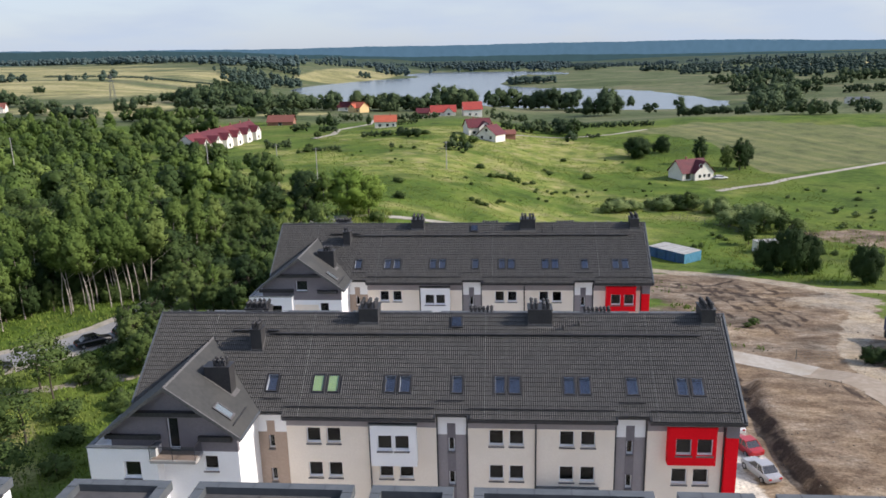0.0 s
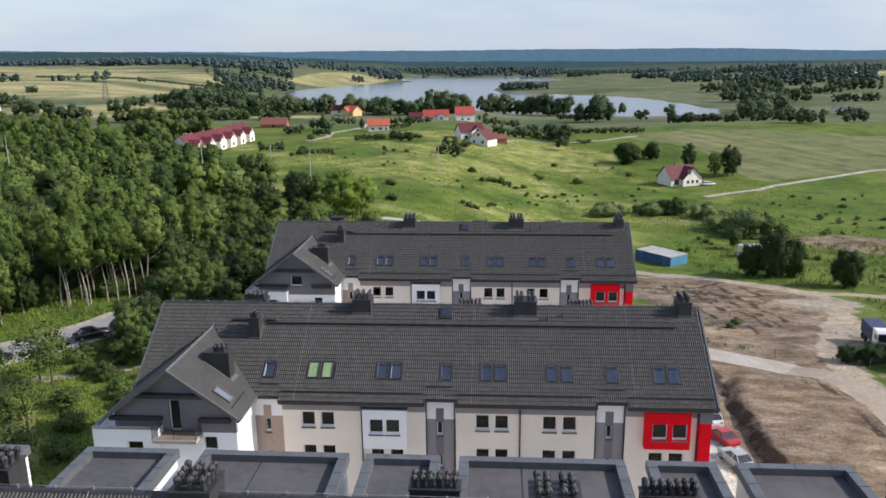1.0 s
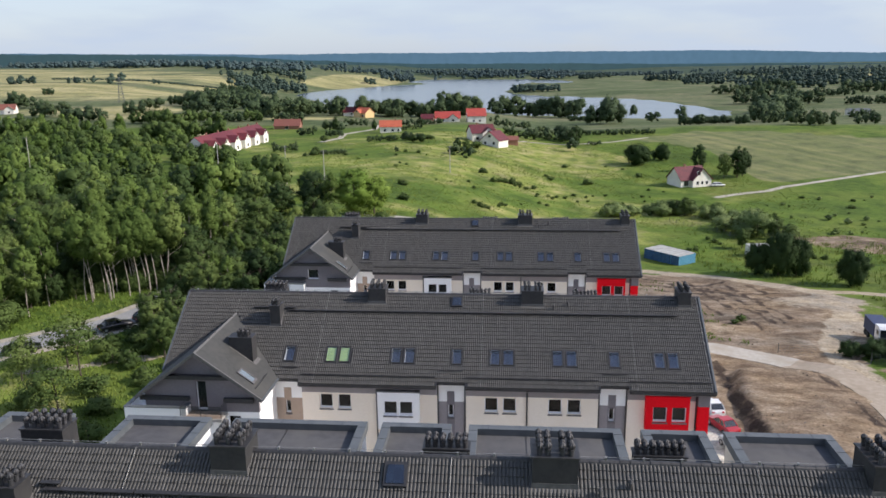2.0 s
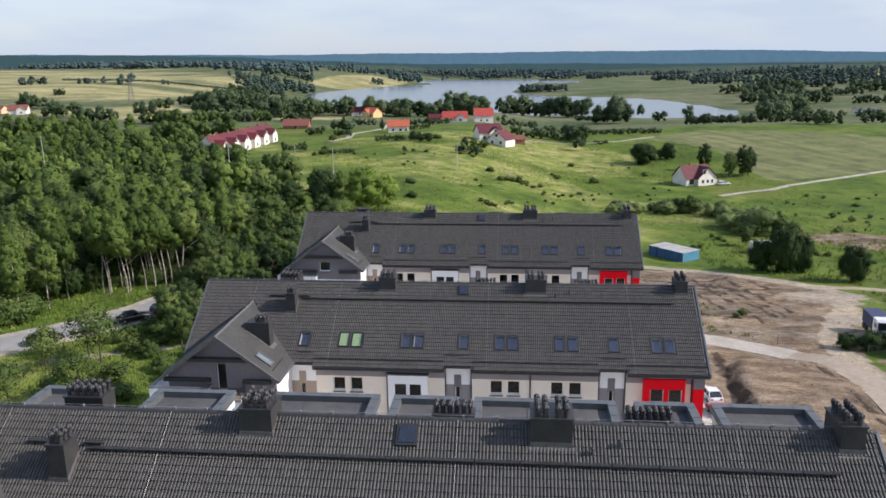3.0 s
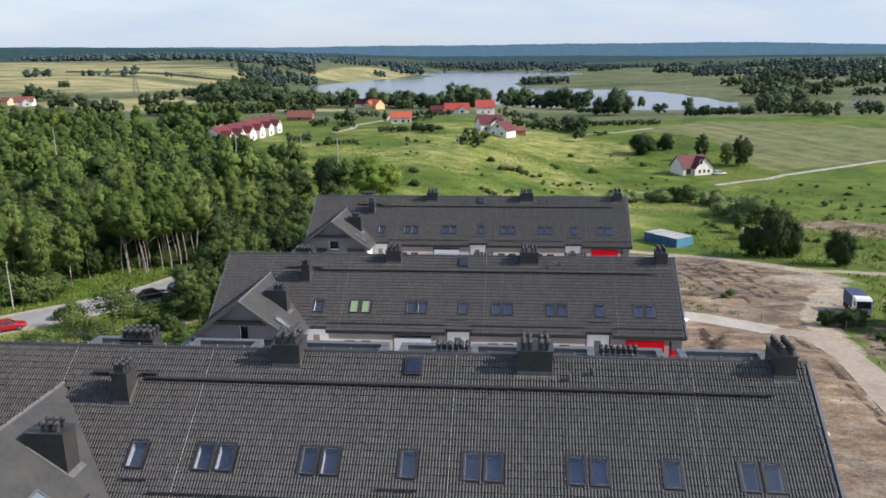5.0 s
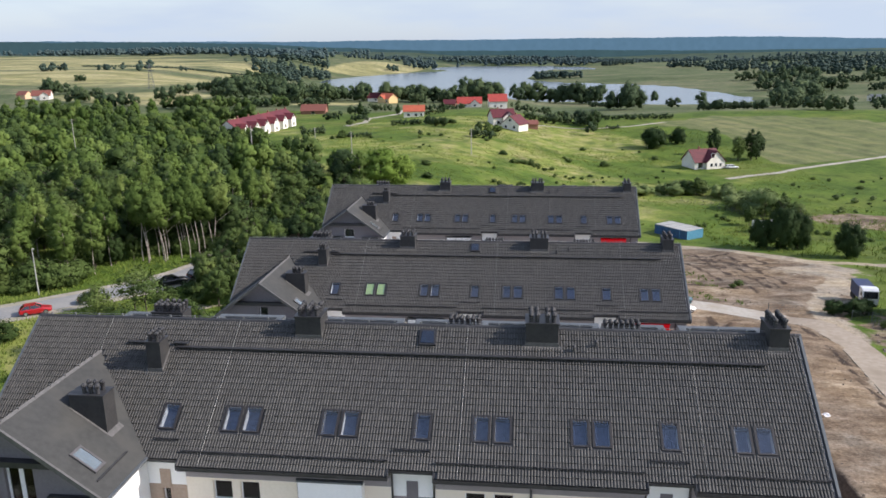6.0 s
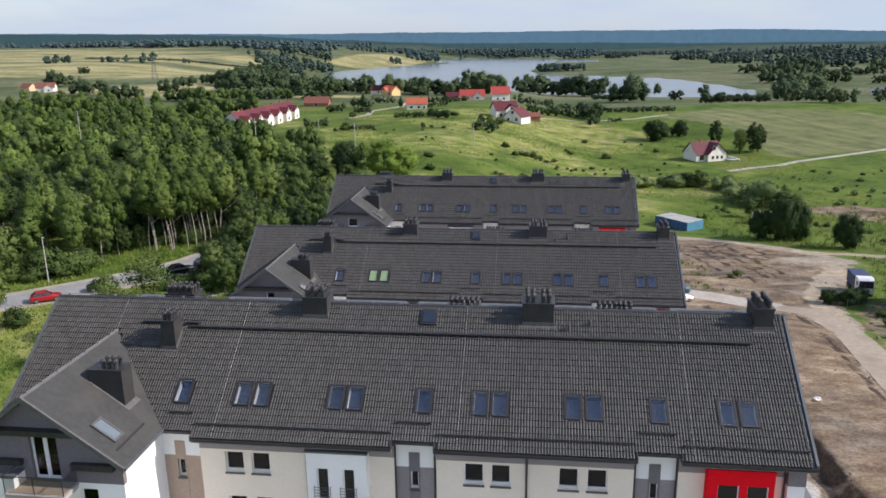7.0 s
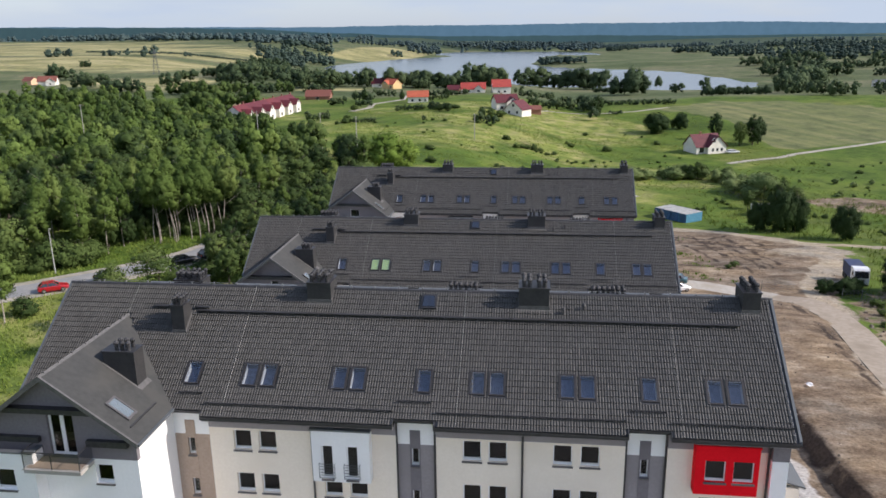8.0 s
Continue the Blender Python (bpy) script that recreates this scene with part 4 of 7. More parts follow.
MEADOW = np.array([(-45, 130), (70, 130), (110, 200), (60, 330), (-40, 330), (-110, 300)], float)
FOOTPATH = [(118, 213), (130, 227), (176, 255), (240, 262), (330, 275)]
DUG = np.array([(104, 146), (112, 150), (140, 146), (160, 136), (128, 126), (110, 134)], float)
RUBBLE = np.array([(77.5, 37), (74.5, 24), (72, 8), (84, -4), (100, 20), (104, 58), (92, 60), (86, 44)], float)
TURNS = [[(65, 97), (66.5, 84), (69, 57)], [(67.2, 92), (69, 78), (72, 60)], [(69, 93), (71, 78), (73.6, 61)], [(72.6, 92), (74, 78), (75.4, 63.5)], [(76.7, 94), (78.6, 84), (79.6, 71)], [(61, 96), (62, 84), (65, 66)],
         [(52, 92), (60, 90), (66, 86), (72, 87), (78, 84)], [(54, 88), (62, 85), (70, 82)], [(56, 99), (62, 93), (66, 90), (73, 96)], [(47, 63), (56, 62), (66, 60)]]
HAY = np.array([(-190, 430), (-225, 560), (-290, 680), (-330, 960), (-420, 1330), (-500, 1420), (-1000, 1950), (-1500, 1950), (-1200, 900), (-420, 560), (-300, 470)], float)
HAYS = [[(-140, 455), (-95, 462), (-90, 485), (-135, 480)], [(-165, 560), (-110, 545), (-120, 570), (-160, 580)], [(-150, 340), (-128, 350), (-140, 372), (-165, 360)], [(-400, 1480), (-250, 1480), (-215, 1900), (-380, 1900)], [(600, 1700), (900, 1600), (950, 1750), (650, 1800)]]
BANK_SHADE = [(56.6, 38), (55.4, 30), (55.0, 23), (54.5, 16), (54.1, 10), (53.9, 5), (53.8, -10), (53.8, -40)]
BERM = [(66.5, 37.5), (67.6, 30), (67.6, 20), (66.0, 8), (64.4, -6)]
SANDY = [(-29, 17), (-22, 20), (-15, 23), (-9, 25)]
YARD = [(47.5, -45), (48, 20), (49.5, 34)]

gx, gy = spread(-72, 132, 0.8, -4600, 4600), spread(-60, 150, 0.8, -900, 4700, 1.04)
X, Y = np.meshgrid(gx, gy)
Z = ground(X, Y)
soil = step(0.5 - (outside(X, Y, SOIL) + 2.2 * wobble(X, Y, 0.35)) / 3)
soil = np.maximum(soil, 0.8 * step(0.5 - (outside(X, Y, DUG) + 2 * wobble(X, Y, 0.3)) / 4))
soil = np.maximum(soil, 0.62 * step(0.5 - (outside(X, Y, RUBBLE) + 1.5 * wobble(X, Y, 0.5)) / 3))
# wheel tracks that swing across the dug lot
rut_shade = np.zeros(X.shape)
for line in TURNS:
    rut_shade = np.maximum(rut_shade, (0.62 + 0.25 * wobble(X, Y, 0.7)) * np.exp(-(along(X, Y, line) / 0.9) ** 2))
# shade painted on the lot's cut bank; a dark berm line beside the track
rut_shade = np.maximum(rut_shade, (0.68 + 0.12 * wobble(X, Y, 0.9)) * np.exp(-((along(X, Y, BANK_SHADE) + 0.35 * wobble(X, Y, 0.8)) / 1.05) ** 4))
rut_shade = np.maximum(rut_shade, 0.7 * np.exp(-((along(X, Y, BERM) + 0.3 * wobble(X, Y, 0.7)) / 0.6) ** 2))
rut_shade = np.maximum(rut_shade, (0.46 + 0.3 * wobble(X, Y, 0.5)) * mound(X, Y, 72, 82, 13, 12))
rut_shade *= soil
soil = soil * (1 - 0.9 * mound(X, Y, 52, 76, 6, 5))
near = (X > 43) & (X < 95) & (Y < 104) & (Y > -90)
lumps = np.where(near, 0.06 * wobble(X * 1.4 + Y * 0.6, Y * 0.9, 1.1) + 0.14 * wobble(X, Y, 0.45) + 0.5 * np.clip(wobble(X, Y, 0.16) - 0.15, 0, 1) * (Y > 56), 0) * soil
Z = Z + lumps - 0.06 * rut_shade
grav = np.maximum(step(1.2 - (along(X, Y, TRACK) + 0.7 * wobble(X, Y, 0.5)) / 2.9), step(1.1 - (along(X, Y, SPUR) + 0.6 * wobble(X, Y, 0.5)) / 2.6))
grav = np.maximum(grav, 0.9 * step(1.1 - (np.hypot((X - 86) / 1.2, Y - 76) + 1.5 * wobble(X, Y, 0.3)) / 10))
grav = np.maximum(grav, 0.85 * step(1.1 - (np.hypot((X - 85) / 0.9, Y - 60) + 1.5 * wobble(X, Y, 0.3)) / 9))
grav = np.maximum(grav, 0.75 * step(1.2 - (along(X, Y, SANDY) + 0.5 * wobble(X, Y, 0.8)) / 1.3))
grav = np.maximum(grav, 0.95 * step(1.2 - (along(X, Y, [(64, 39.5), (69, 34.5), (71.5, 30)]) + 0.4 * wobble(X, Y, 0.5)) / 3.0))
yardm = 0.9 * step(1.2 - (along(X, Y, YARD) + 0.5 * wobble(X, Y, 0.5)) / 3.2)
# added pale yards, mostly unseen, that bounce light onto the building fronts
for yard in (((-1, 52), (-28, -7.5)), ((-1, 52), (7.5, 27)), ((4, 52), (-62, -43))):
    d = np.maximum(np.maximum(yard[0][0] - X, X - yard[0][1]), np.maximum(yard[1][0] - Y, Y - yard[1][1]))
    yardm = np.maximum(yardm, step(0.5 - (d + 0.8 * wobble(X, Y, 0.5)) / 2))
crop = step(0.5 - (outside(X, Y, CROP) + 1.2 * wobble(X, Y, 0.06)) / 4)
dry = step(0.5 - (outside(X, Y, MEADOW) + 12 * wobble(X, Y, 0.05)) / 30) * (0.50 + 0.35 * wobble(X, Y, 0.045)) + 0.5 * mound(X, Y, 48, 285, 34, 26)
dry = np.maximum(dry, step((-2 - X) / 3) * step((X + 60) / 6) * step((30 - Y) / 8) * np.clip(0.42 + 0.5 * wobble(X, Y, 0.17), 0, 0.8))
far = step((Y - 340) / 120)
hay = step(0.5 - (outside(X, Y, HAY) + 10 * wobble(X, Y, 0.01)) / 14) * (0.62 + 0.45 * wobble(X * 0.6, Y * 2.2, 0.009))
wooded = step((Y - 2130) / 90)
for patch in HAYS:
    hay = np.maximum(hay, step(0.5 - (outside(X, Y, np.array(patch, float)) + 3 * wobble(X, Y, 0.03)) / 8))
gb = Bits()
gb.v = np.stack([X, Y, Z], -1).reshape(-1, 3).tolist()
nx = len(gx)
gb.f = [(j * nx + i, j * nx + i + 1, (j + 1) * nx + i + 1, (j + 1) * nx + i) for j in range(len(gy) - 1) for i in range(nx - 1)]


def land():
    m = bpy.data.materials.new("land")
    m.use_nodes = True
    n, l = m.node_tree.nodes, m.node_tree.links
    p = n["Principled BSDF"]
    p.inputs["Roughness"].default_value, p.inputs["Specular IOR Level"].default_value = 0.95, 0.1
    co = n.new("ShaderNodeNewGeometry").outputs["Position"]

    def noise_ramp(scale, stops, detail=6, stretch=None, rough=0.55):
        t = n.new("ShaderNodeTexNoise")
        t.inputs["Scale"].default_value, t.inputs["Detail"].default_value = scale, detail
        t.inputs["Roughness"].default_value = rough
        src = co
        if stretch:
            q = n.new("ShaderNodeMapping")
            q.vector_type = "TEXTURE"
            q.inputs["Rotation"].default_value, q.inputs["Scale"].default_value = (0, 0, -stretch[0]), tuple(1 / v for v in stretch[1])
            l.new(co, q.inputs["Vector"])
            src = q.outputs[0]
        l.new(src, t.inputs["Vector"])
        r = n.new("ShaderNodeValToRGB")
        while len(r.color_ramp.elements) < len(stops):
            r.color_ramp.elements.new(0.5)
        for e, (pos, c) in zip(r.color_ramp.elements, stops):
            e.position, e.color = pos, (*c, 1)
        l.new(t.outputs["Fac"], r.inputs["Fac"])
        return r.outputs["Color"], t.outputs["Fac"]

    def blend(a, b, fac):
        x = n.new("ShaderNodeMixRGB")
        l.new(fac, x.inputs[0])
        l.new(a, x.inputs[1])
        l.new(b, x.inputs[2])
        return x.outputs[0]

    def zone(name, ragged):
        at = n.new("ShaderNodeAttribute")
        at.attribute_name = name
        t = n.new("ShaderNodeTexNoise")
        t.inputs["Scale"].default_value, t.inputs["Detail"].default_value = ragged, 5
        l.new(co, t.inputs["Vector"])
        s = n.new("ShaderNodeMath")
        s.operation = "MULTIPLY_ADD"
        s.inputs[1].default_value, s.inputs[2].default_value = 0.9, -0.45
        l.new(t.outputs["Fac"], s.inputs[0])
        a = n.new("ShaderNodeMath")
        l.new(at.outputs["Fac"], a.inputs[0])
        l.new(s.outputs[0], a.inputs[1])
        r = n.new("ShaderNodeMapRange")
        r.inputs["From Min"].default_value, r.inputs["From Max"].default_value = 0.38, 0.62
        l.new(a.outputs[0], r.inputs["Value"])
        return r.outputs[0]
    grass, gf = noise_ramp(0.55, [(0.30, (0.038, 0.066, 0.013)), (0.45, (0.074, 0.120, 0.020)), (0.58, (0.106, 0.156, 0.028)), (0.72, (0.136, 0.160, 0.043))], 10)
    broad, _ = noise_ramp(0.035, [(0.34, (0.038, 0.070, 0.015)), (0.46, (0.078, 0.130, 0.022)), (0.57, (0.124, 0.163, 0.034)), (0.69, (0.170, 0.170, 0.058))], 10)
    half = n.new("ShaderNodeValue")
    half.outputs[0].default_value = 0.55
    col = blend(grass, broad, half.outputs[0])
    dryc, _ = noise_ramp(0.16, [(0.34, (0.125, 0.176, 0.036)), (0.50, (0.202, 0.228, 0.061)), (0.66, (0.292, 0.271, 0.121))], 10)
    col = blend(col, dryc, zone("dry", 0.07))
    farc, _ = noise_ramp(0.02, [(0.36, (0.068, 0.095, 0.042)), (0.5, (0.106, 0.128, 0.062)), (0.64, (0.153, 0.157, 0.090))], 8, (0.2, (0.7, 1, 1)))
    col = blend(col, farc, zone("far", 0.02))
    hayc, _ = noise_ramp(0.02, [(0.36, (0.20, 0.20, 0.090)), (0.5, (0.29, 0.270, 0.130)), (0.64, (0.38, 0.345, 0.18))], 9, (0.25, (0.5, 1.4, 1)))
    col = blend(col, hayc, zone("hay", 0.015))
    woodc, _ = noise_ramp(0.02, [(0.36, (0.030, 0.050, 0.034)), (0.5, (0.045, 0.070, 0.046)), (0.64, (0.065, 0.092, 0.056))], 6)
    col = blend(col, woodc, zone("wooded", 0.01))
    cropc, _ = noise_ramp(0.16, [(0.36, (0.112, 0.134, 0.056)), (0.47, (0.136, 0.153, 0.065)), (0.55, (0.156, 0.168, 0.074)), (0.66, (0.192, 0.193, 0.092))], 9, (1.12, (0.04, 0.9, 1)))
    col = blend(col, cropc, zone("crop", 0.05))
    soilc, sf = noise_ramp(0.30, [(0.30, (0.080, 0.057, 0.038)), (0.42, (0.142, 0.104, 0.072)), (0.52, (0.208, 0.160, 0.114)), (0.61, (0.275, 0.224, 0.168)), (0.71, (0.355, 0.308, 0.248))], 14, (0.10, (0.7, 1.0, 1)), 0.74)
    streak, _ = noise_ramp(0.55, [(0.34, (0.82, 0.80, 0.78)), (0.5, (1.0, 1.0, 1.0)), (0.62, (1.22, 1.23, 1.25))], 9, (-0.12, (0.35, 1.2, 1)), 0.7)
    wm = n.new("ShaderNodeMixRGB")
    wm.blend_type = "MULTIPLY"
    wm.inputs[0].default_value = 1.0
    l.new(soilc, wm.inputs[1])
    l.new(streak, wm.inputs[2])
    soilc = wm.outputs[0]
    # one dark tone for wet wheel tracks and the bank's painted shade
    wet_and_shade = n.new("ShaderNodeRGB")
    wet_and_shade.outputs[0].default_value = (0.055, 0.041, 0.032, 1)
    soilc = blend(soilc, wet_and_shade.outputs[0], zone("rut_shade", 0.5))
    col = blend(col, soilc, zone("soil", 0.6))
    gravc, _ = noise_ramp(0.8, [(0.35, (0.27, 0.225, 0.165)), (0.52, (0.335, 0.288, 0.222)), (0.68, (0.38, 0.335, 0.270))], 9)
    col = blend(col, gravc, zone("gravel", 0.7))
    yardc, _ = noise_ramp(0.9, [(0.35, (0.40, 0.375, 0.34)), (0.52, (0.48, 0.455, 0.42)), (0.68, (0.54, 0.52, 0.49))], 9)
    col = blend(col, yardc, zone("yard", 0.7))
    mid, _ = noise_ramp(0.13, [(0.32, (0.58, 0.62, 0.66)), (0.47, (0.98, 0.98, 0.98)), (0.66, (1.24, 1.2, 1.08))], 9)
    mm = n.new("ShaderNodeMixRGB")
    mm.blend_type = "MULTIPLY"
    mm.inputs[0].default_value = 0.8
    l.new(col, mm.inputs[1])
    l.new(mid, mm.inputs[2])
    col = mm.outputs[0]
    speck, _ = noise_ramp(3.5, [(0.30, (0.62, 0.62, 0.62)), (0.5, (1.0, 1.0, 1.0)), (0.70, (1.3, 1.3, 1.3))], 6)
    mul = n.new("ShaderNodeMixRGB")
    mul.blend_type = "MULTIPLY"
    mul.inputs[0].default_value = 1.0
    l.new(col, mul.inputs[1])
    l.new(speck, mul.inputs[2])
    l.new(mul.outputs[0], p.inputs["Base Color"])
    b = n.new("ShaderNodeBump")
    b.inputs["Strength"].default_value, b.inputs["Distance"].default_value = 0.9, 0.25
    l.new(gf, b.inputs["Height"])
    sa = n.new("ShaderNodeAttribute")
    sa.attribute_name = "soil"
    sh = n.new("ShaderNodeMath")
    sh.operation = "MULTIPLY"
    l.new(sa.outputs["Fac"], sh.inputs[0])
    l.new(sf, sh.inputs[1])
    b2 = n.new("ShaderNodeBump")
    b2.inputs["Strength"].default_value, b2.inputs["Distance"].default_value = 0.45, 0.35
    l.new(sh.outputs[0], b2.inputs["Height"])
    l.new(b.outputs[0], b2.inputs["Normal"])
    l.new(b2.outputs[0], p.inputs["Normal"])
    return m


me = gb.mesh("ground", land())
for key, val in (("soil", soil), ("gravel", grav), ("crop", crop), ("dry", dry), ("yard", yardm), ("far", far), ("hay", hay), ("rut_shade", rut_shade), ("wooded", wooded)):
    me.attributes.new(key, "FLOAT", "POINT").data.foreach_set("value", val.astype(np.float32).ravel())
me.shade_smooth()
tagged(new("ground", me), "rolling grassland with bare soil and gravel tracks", "ground", kind="structure")

WATER = surface("lake_water", (0.07, 0.10, 0.12), (0.09, 0.12, 0.14), 0.02, 0.20, 0.04, dist=0.1, spec=1.0)
wb = Bits()
wb.add([(x, y, -25.0) for x, y in ((-420, 640), (276, 640), (276, 2300), (-420, 2300))], [(0, 1, 2, 3)])
tagged(new("water", wb.mesh("water", WATER)), "pale calm lake between wooded shores", "lake", kind="structure")


def strip(line, half, lift, thick):
    """A ribbon laid on the land along a line, with edges that reach into it."""
    b = Bits()
    pts = []
    for (ax, ay), (bx, by) in zip(line[:-1], line[1:]):
        n = max(1, int(math.hypot(bx - ax, by - ay) / 1.5))
        pts += [(ax + (bx - ax) * i / n, ay + (by - ay) * i / n) for i in range(n)]
    pts.append(line[-1])
    rows = []
    for i, (x, y) in enumerate(pts):
        a, c = pts[max(i - 2, 0)], pts[min(i + 2, len(pts) - 1)]
        d = Vector((c[0] - a[0], c[1] - a[1])).normalized()
        l, r = (x - d.y * half, y + d.x * half), (x + d.y * half, y - d.x * half)
        top = max(float(ground(*l)), float(ground(*r)), float(ground(x, y))) + lift
        rows.append([(*l, top - thick), (*l, top), (*r, top), (*r, top - thick)])
    for q in rows:
        b.v.extend(q)
    for i in range(len(rows) - 1):
        k = i * 4
        for s in range(3):
            b.f.append((k + s, k + s + 1, k + s + 5, k + s + 4)[::-1])
    return b


ASPHALT = surface("asphalt", (0.203, 0.205, 0.204), (0.257, 0.259, 0.255), 3, 0.9, 0.2, c3=(0.304, 0.297, 0.273), big=0.18)
VERGE = surface("sandy_verge", (0.30, 0.27, 0.22), (0.38, 0.345, 0.29), 1.5, 0.95, 0.3, c3=(0.22, 0.22, 0.14), big=0.3)
ROAD = [(-110, -28), (-75, -6), (-52, 10.5), (-42, 18), (-34, 26.3), (-29.7, 31.2), (-26, 37.5), (-24, 44), (-23.5, 54), (-23, 70), (-20, 90), (-13, 117)]
tagged(new("road", strip(ROAD, 2.7, 0.10, 0.5).mesh("road", ASPHALT)), "grey asphalt lane beside the wood", "road", kind="structure")
tagged(new("road_verge", strip(ROAD, 4.4, 0.05, 0.5).mesh("road_verge", VERGE)), "pale sandy verge along the lane", "verge", kind="structure")
WORN = surface("worn_path", (0.34, 0.31, 0.27), (0.43, 0.40, 0.35), 1.2, 0.95, 0.3, c3=(0.27, 0.25, 0.19), big=0.25)
for line, half in (([(99, 204.5), (108, 210.8), (120.6, 217.3), (129.1, 225.2), (151.3, 239.3), (176.2, 254.8), (230, 268), (330, 280)], 1.25), ([(-16, 114), (-6, 118.5), (10, 122), (28, 128), (47, 140), (60, 150)], 1.5),
                   ([(-62, 300), (-56, 318), (-60, 345), (-48, 372), (-52, 410)], 1.6), ([(20, 300), (36, 318), (60, 322), (80, 330), (100, 346)], 1.0)):
    tagged(new("path", strip(line, half, 0.07, 0.5).mesh("path", WORN)), "pale worn gravel path through the meadow", "path", kind="structure")
PALE = surface("pale_concrete", (0.36, 0.335, 0.29), (0.43, 0.40, 0.35), 1.6, 0.95, 0.3, c3=(0.33, 0.295, 0.235), big=0.3)
LANE = [(40, 49), (50, 47), (58.3, 43.9), (63.8, 39.7), (66.6, 37.3)]
tagged(new("pavement", strip(LANE, 2.1, 0.05, 0.6).mesh("pavement", PALE)), "pale concrete lane beside the bare lot", "pavement", kind="structure")
TAN = surface("sandy_track", (0.29, 0.24, 0.18), (0.36, 0.305, 0.24), 1.4, 0.95, 0.3, c3=(0.25, 0.205, 0.15), big=0.3)
SIDE_TRACK = [(65.6, 38.1), (68.2, 35.4), (70.4, 31.5), (71.4, 26), (71.1, 19), (69.5, 9), (67.6, -4), (66.4, -20), (66, -60)]
tagged(new("track", strip(SIDE_TRACK, 2.15, 0.03, 0.6).mesh("track", TAN)), "sandy track worn beside the bare lot", "track", kind="structure")


# ---- trees ----
LEAF_BIRCH = leafy("birch_leaves", (0.050, 0.086, 0.018), (0.100, 0.152, 0.034), (0.158, 0.208, 0.055))
LEAF_BROAD = leafy("broad_leaves", (0.034, 0.060, 0.017), (0.074, 0.112, 0.030), (0.124, 0.166, 0.046))
LEAF_DARK = leafy("dark_leaves", (0.020, 0.038, 0.016), (0.038, 0.066, 0.020), (0.062, 0.096, 0.027))
LEAF_DEEP = leafy("deep_green_leaves", (0.018, 0.036, 0.012), (0.032, 0.058, 0.018), (0.052, 0.086, 0.025))
LEAF_LIME = leafy("lime_green_leaves", (0.085, 0.145, 0.024), (0.140, 0.215, 0.036), (0.20, 0.275, 0.055))
LEAF_PALE = leafy("willow_leaves", (0.085, 0.125, 0.042), (0.165, 0.220, 0.078), (0.24, 0.29, 0.11))
# haze is put into the next three leaf colours, bluer with distance
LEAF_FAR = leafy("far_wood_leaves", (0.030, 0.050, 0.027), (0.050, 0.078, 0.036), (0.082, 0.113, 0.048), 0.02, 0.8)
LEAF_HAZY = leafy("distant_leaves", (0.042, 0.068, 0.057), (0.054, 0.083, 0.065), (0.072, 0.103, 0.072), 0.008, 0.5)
LEAF_HAZIEST = leafy("distant_forest", (0.048, 0.076, 0.080), (0.058, 0.090, 0.091), (0.072, 0.106, 0.101), 0.006, 0.4)
WEED = leafy("weeds", (0.086, 0.142, 0.023), (0.142, 0.206, 0.036), (0.215, 0.245, 0.062), 0.15)
BARK = surface("bark", (0.05, 0.04, 0.03), (0.10, 0.08, 0.06), 6, 0.9, 0.4)
BIRCHBARK = surface("birch_bark", (0.30, 0.26, 0.22), (0.46, 0.41, 0.35), 3, 0.8, 0.3, c3=(0.12, 0.10, 0.085), big=2.2)
rng = np.random.default_rng(11)


def quad_ball():
    """A rounded cube: 26 points and 24 quads on a unit ball."""
    bm = bmesh.new()
    bmesh.ops.create_cube(bm, size=2.0)
    bmesh.ops.subdivide_edges(bm, edges=bm.edges[:], cuts=1, use_grid_fill=True)
    v = np.array([q.co.normalized()[:] for q in bm.verts])
    f = np.array([[q.index for q in t.verts] for t in bm.faces])
    bm.free()
    return v, f


CLUMP_V, CLUMP_F = quad_ball()


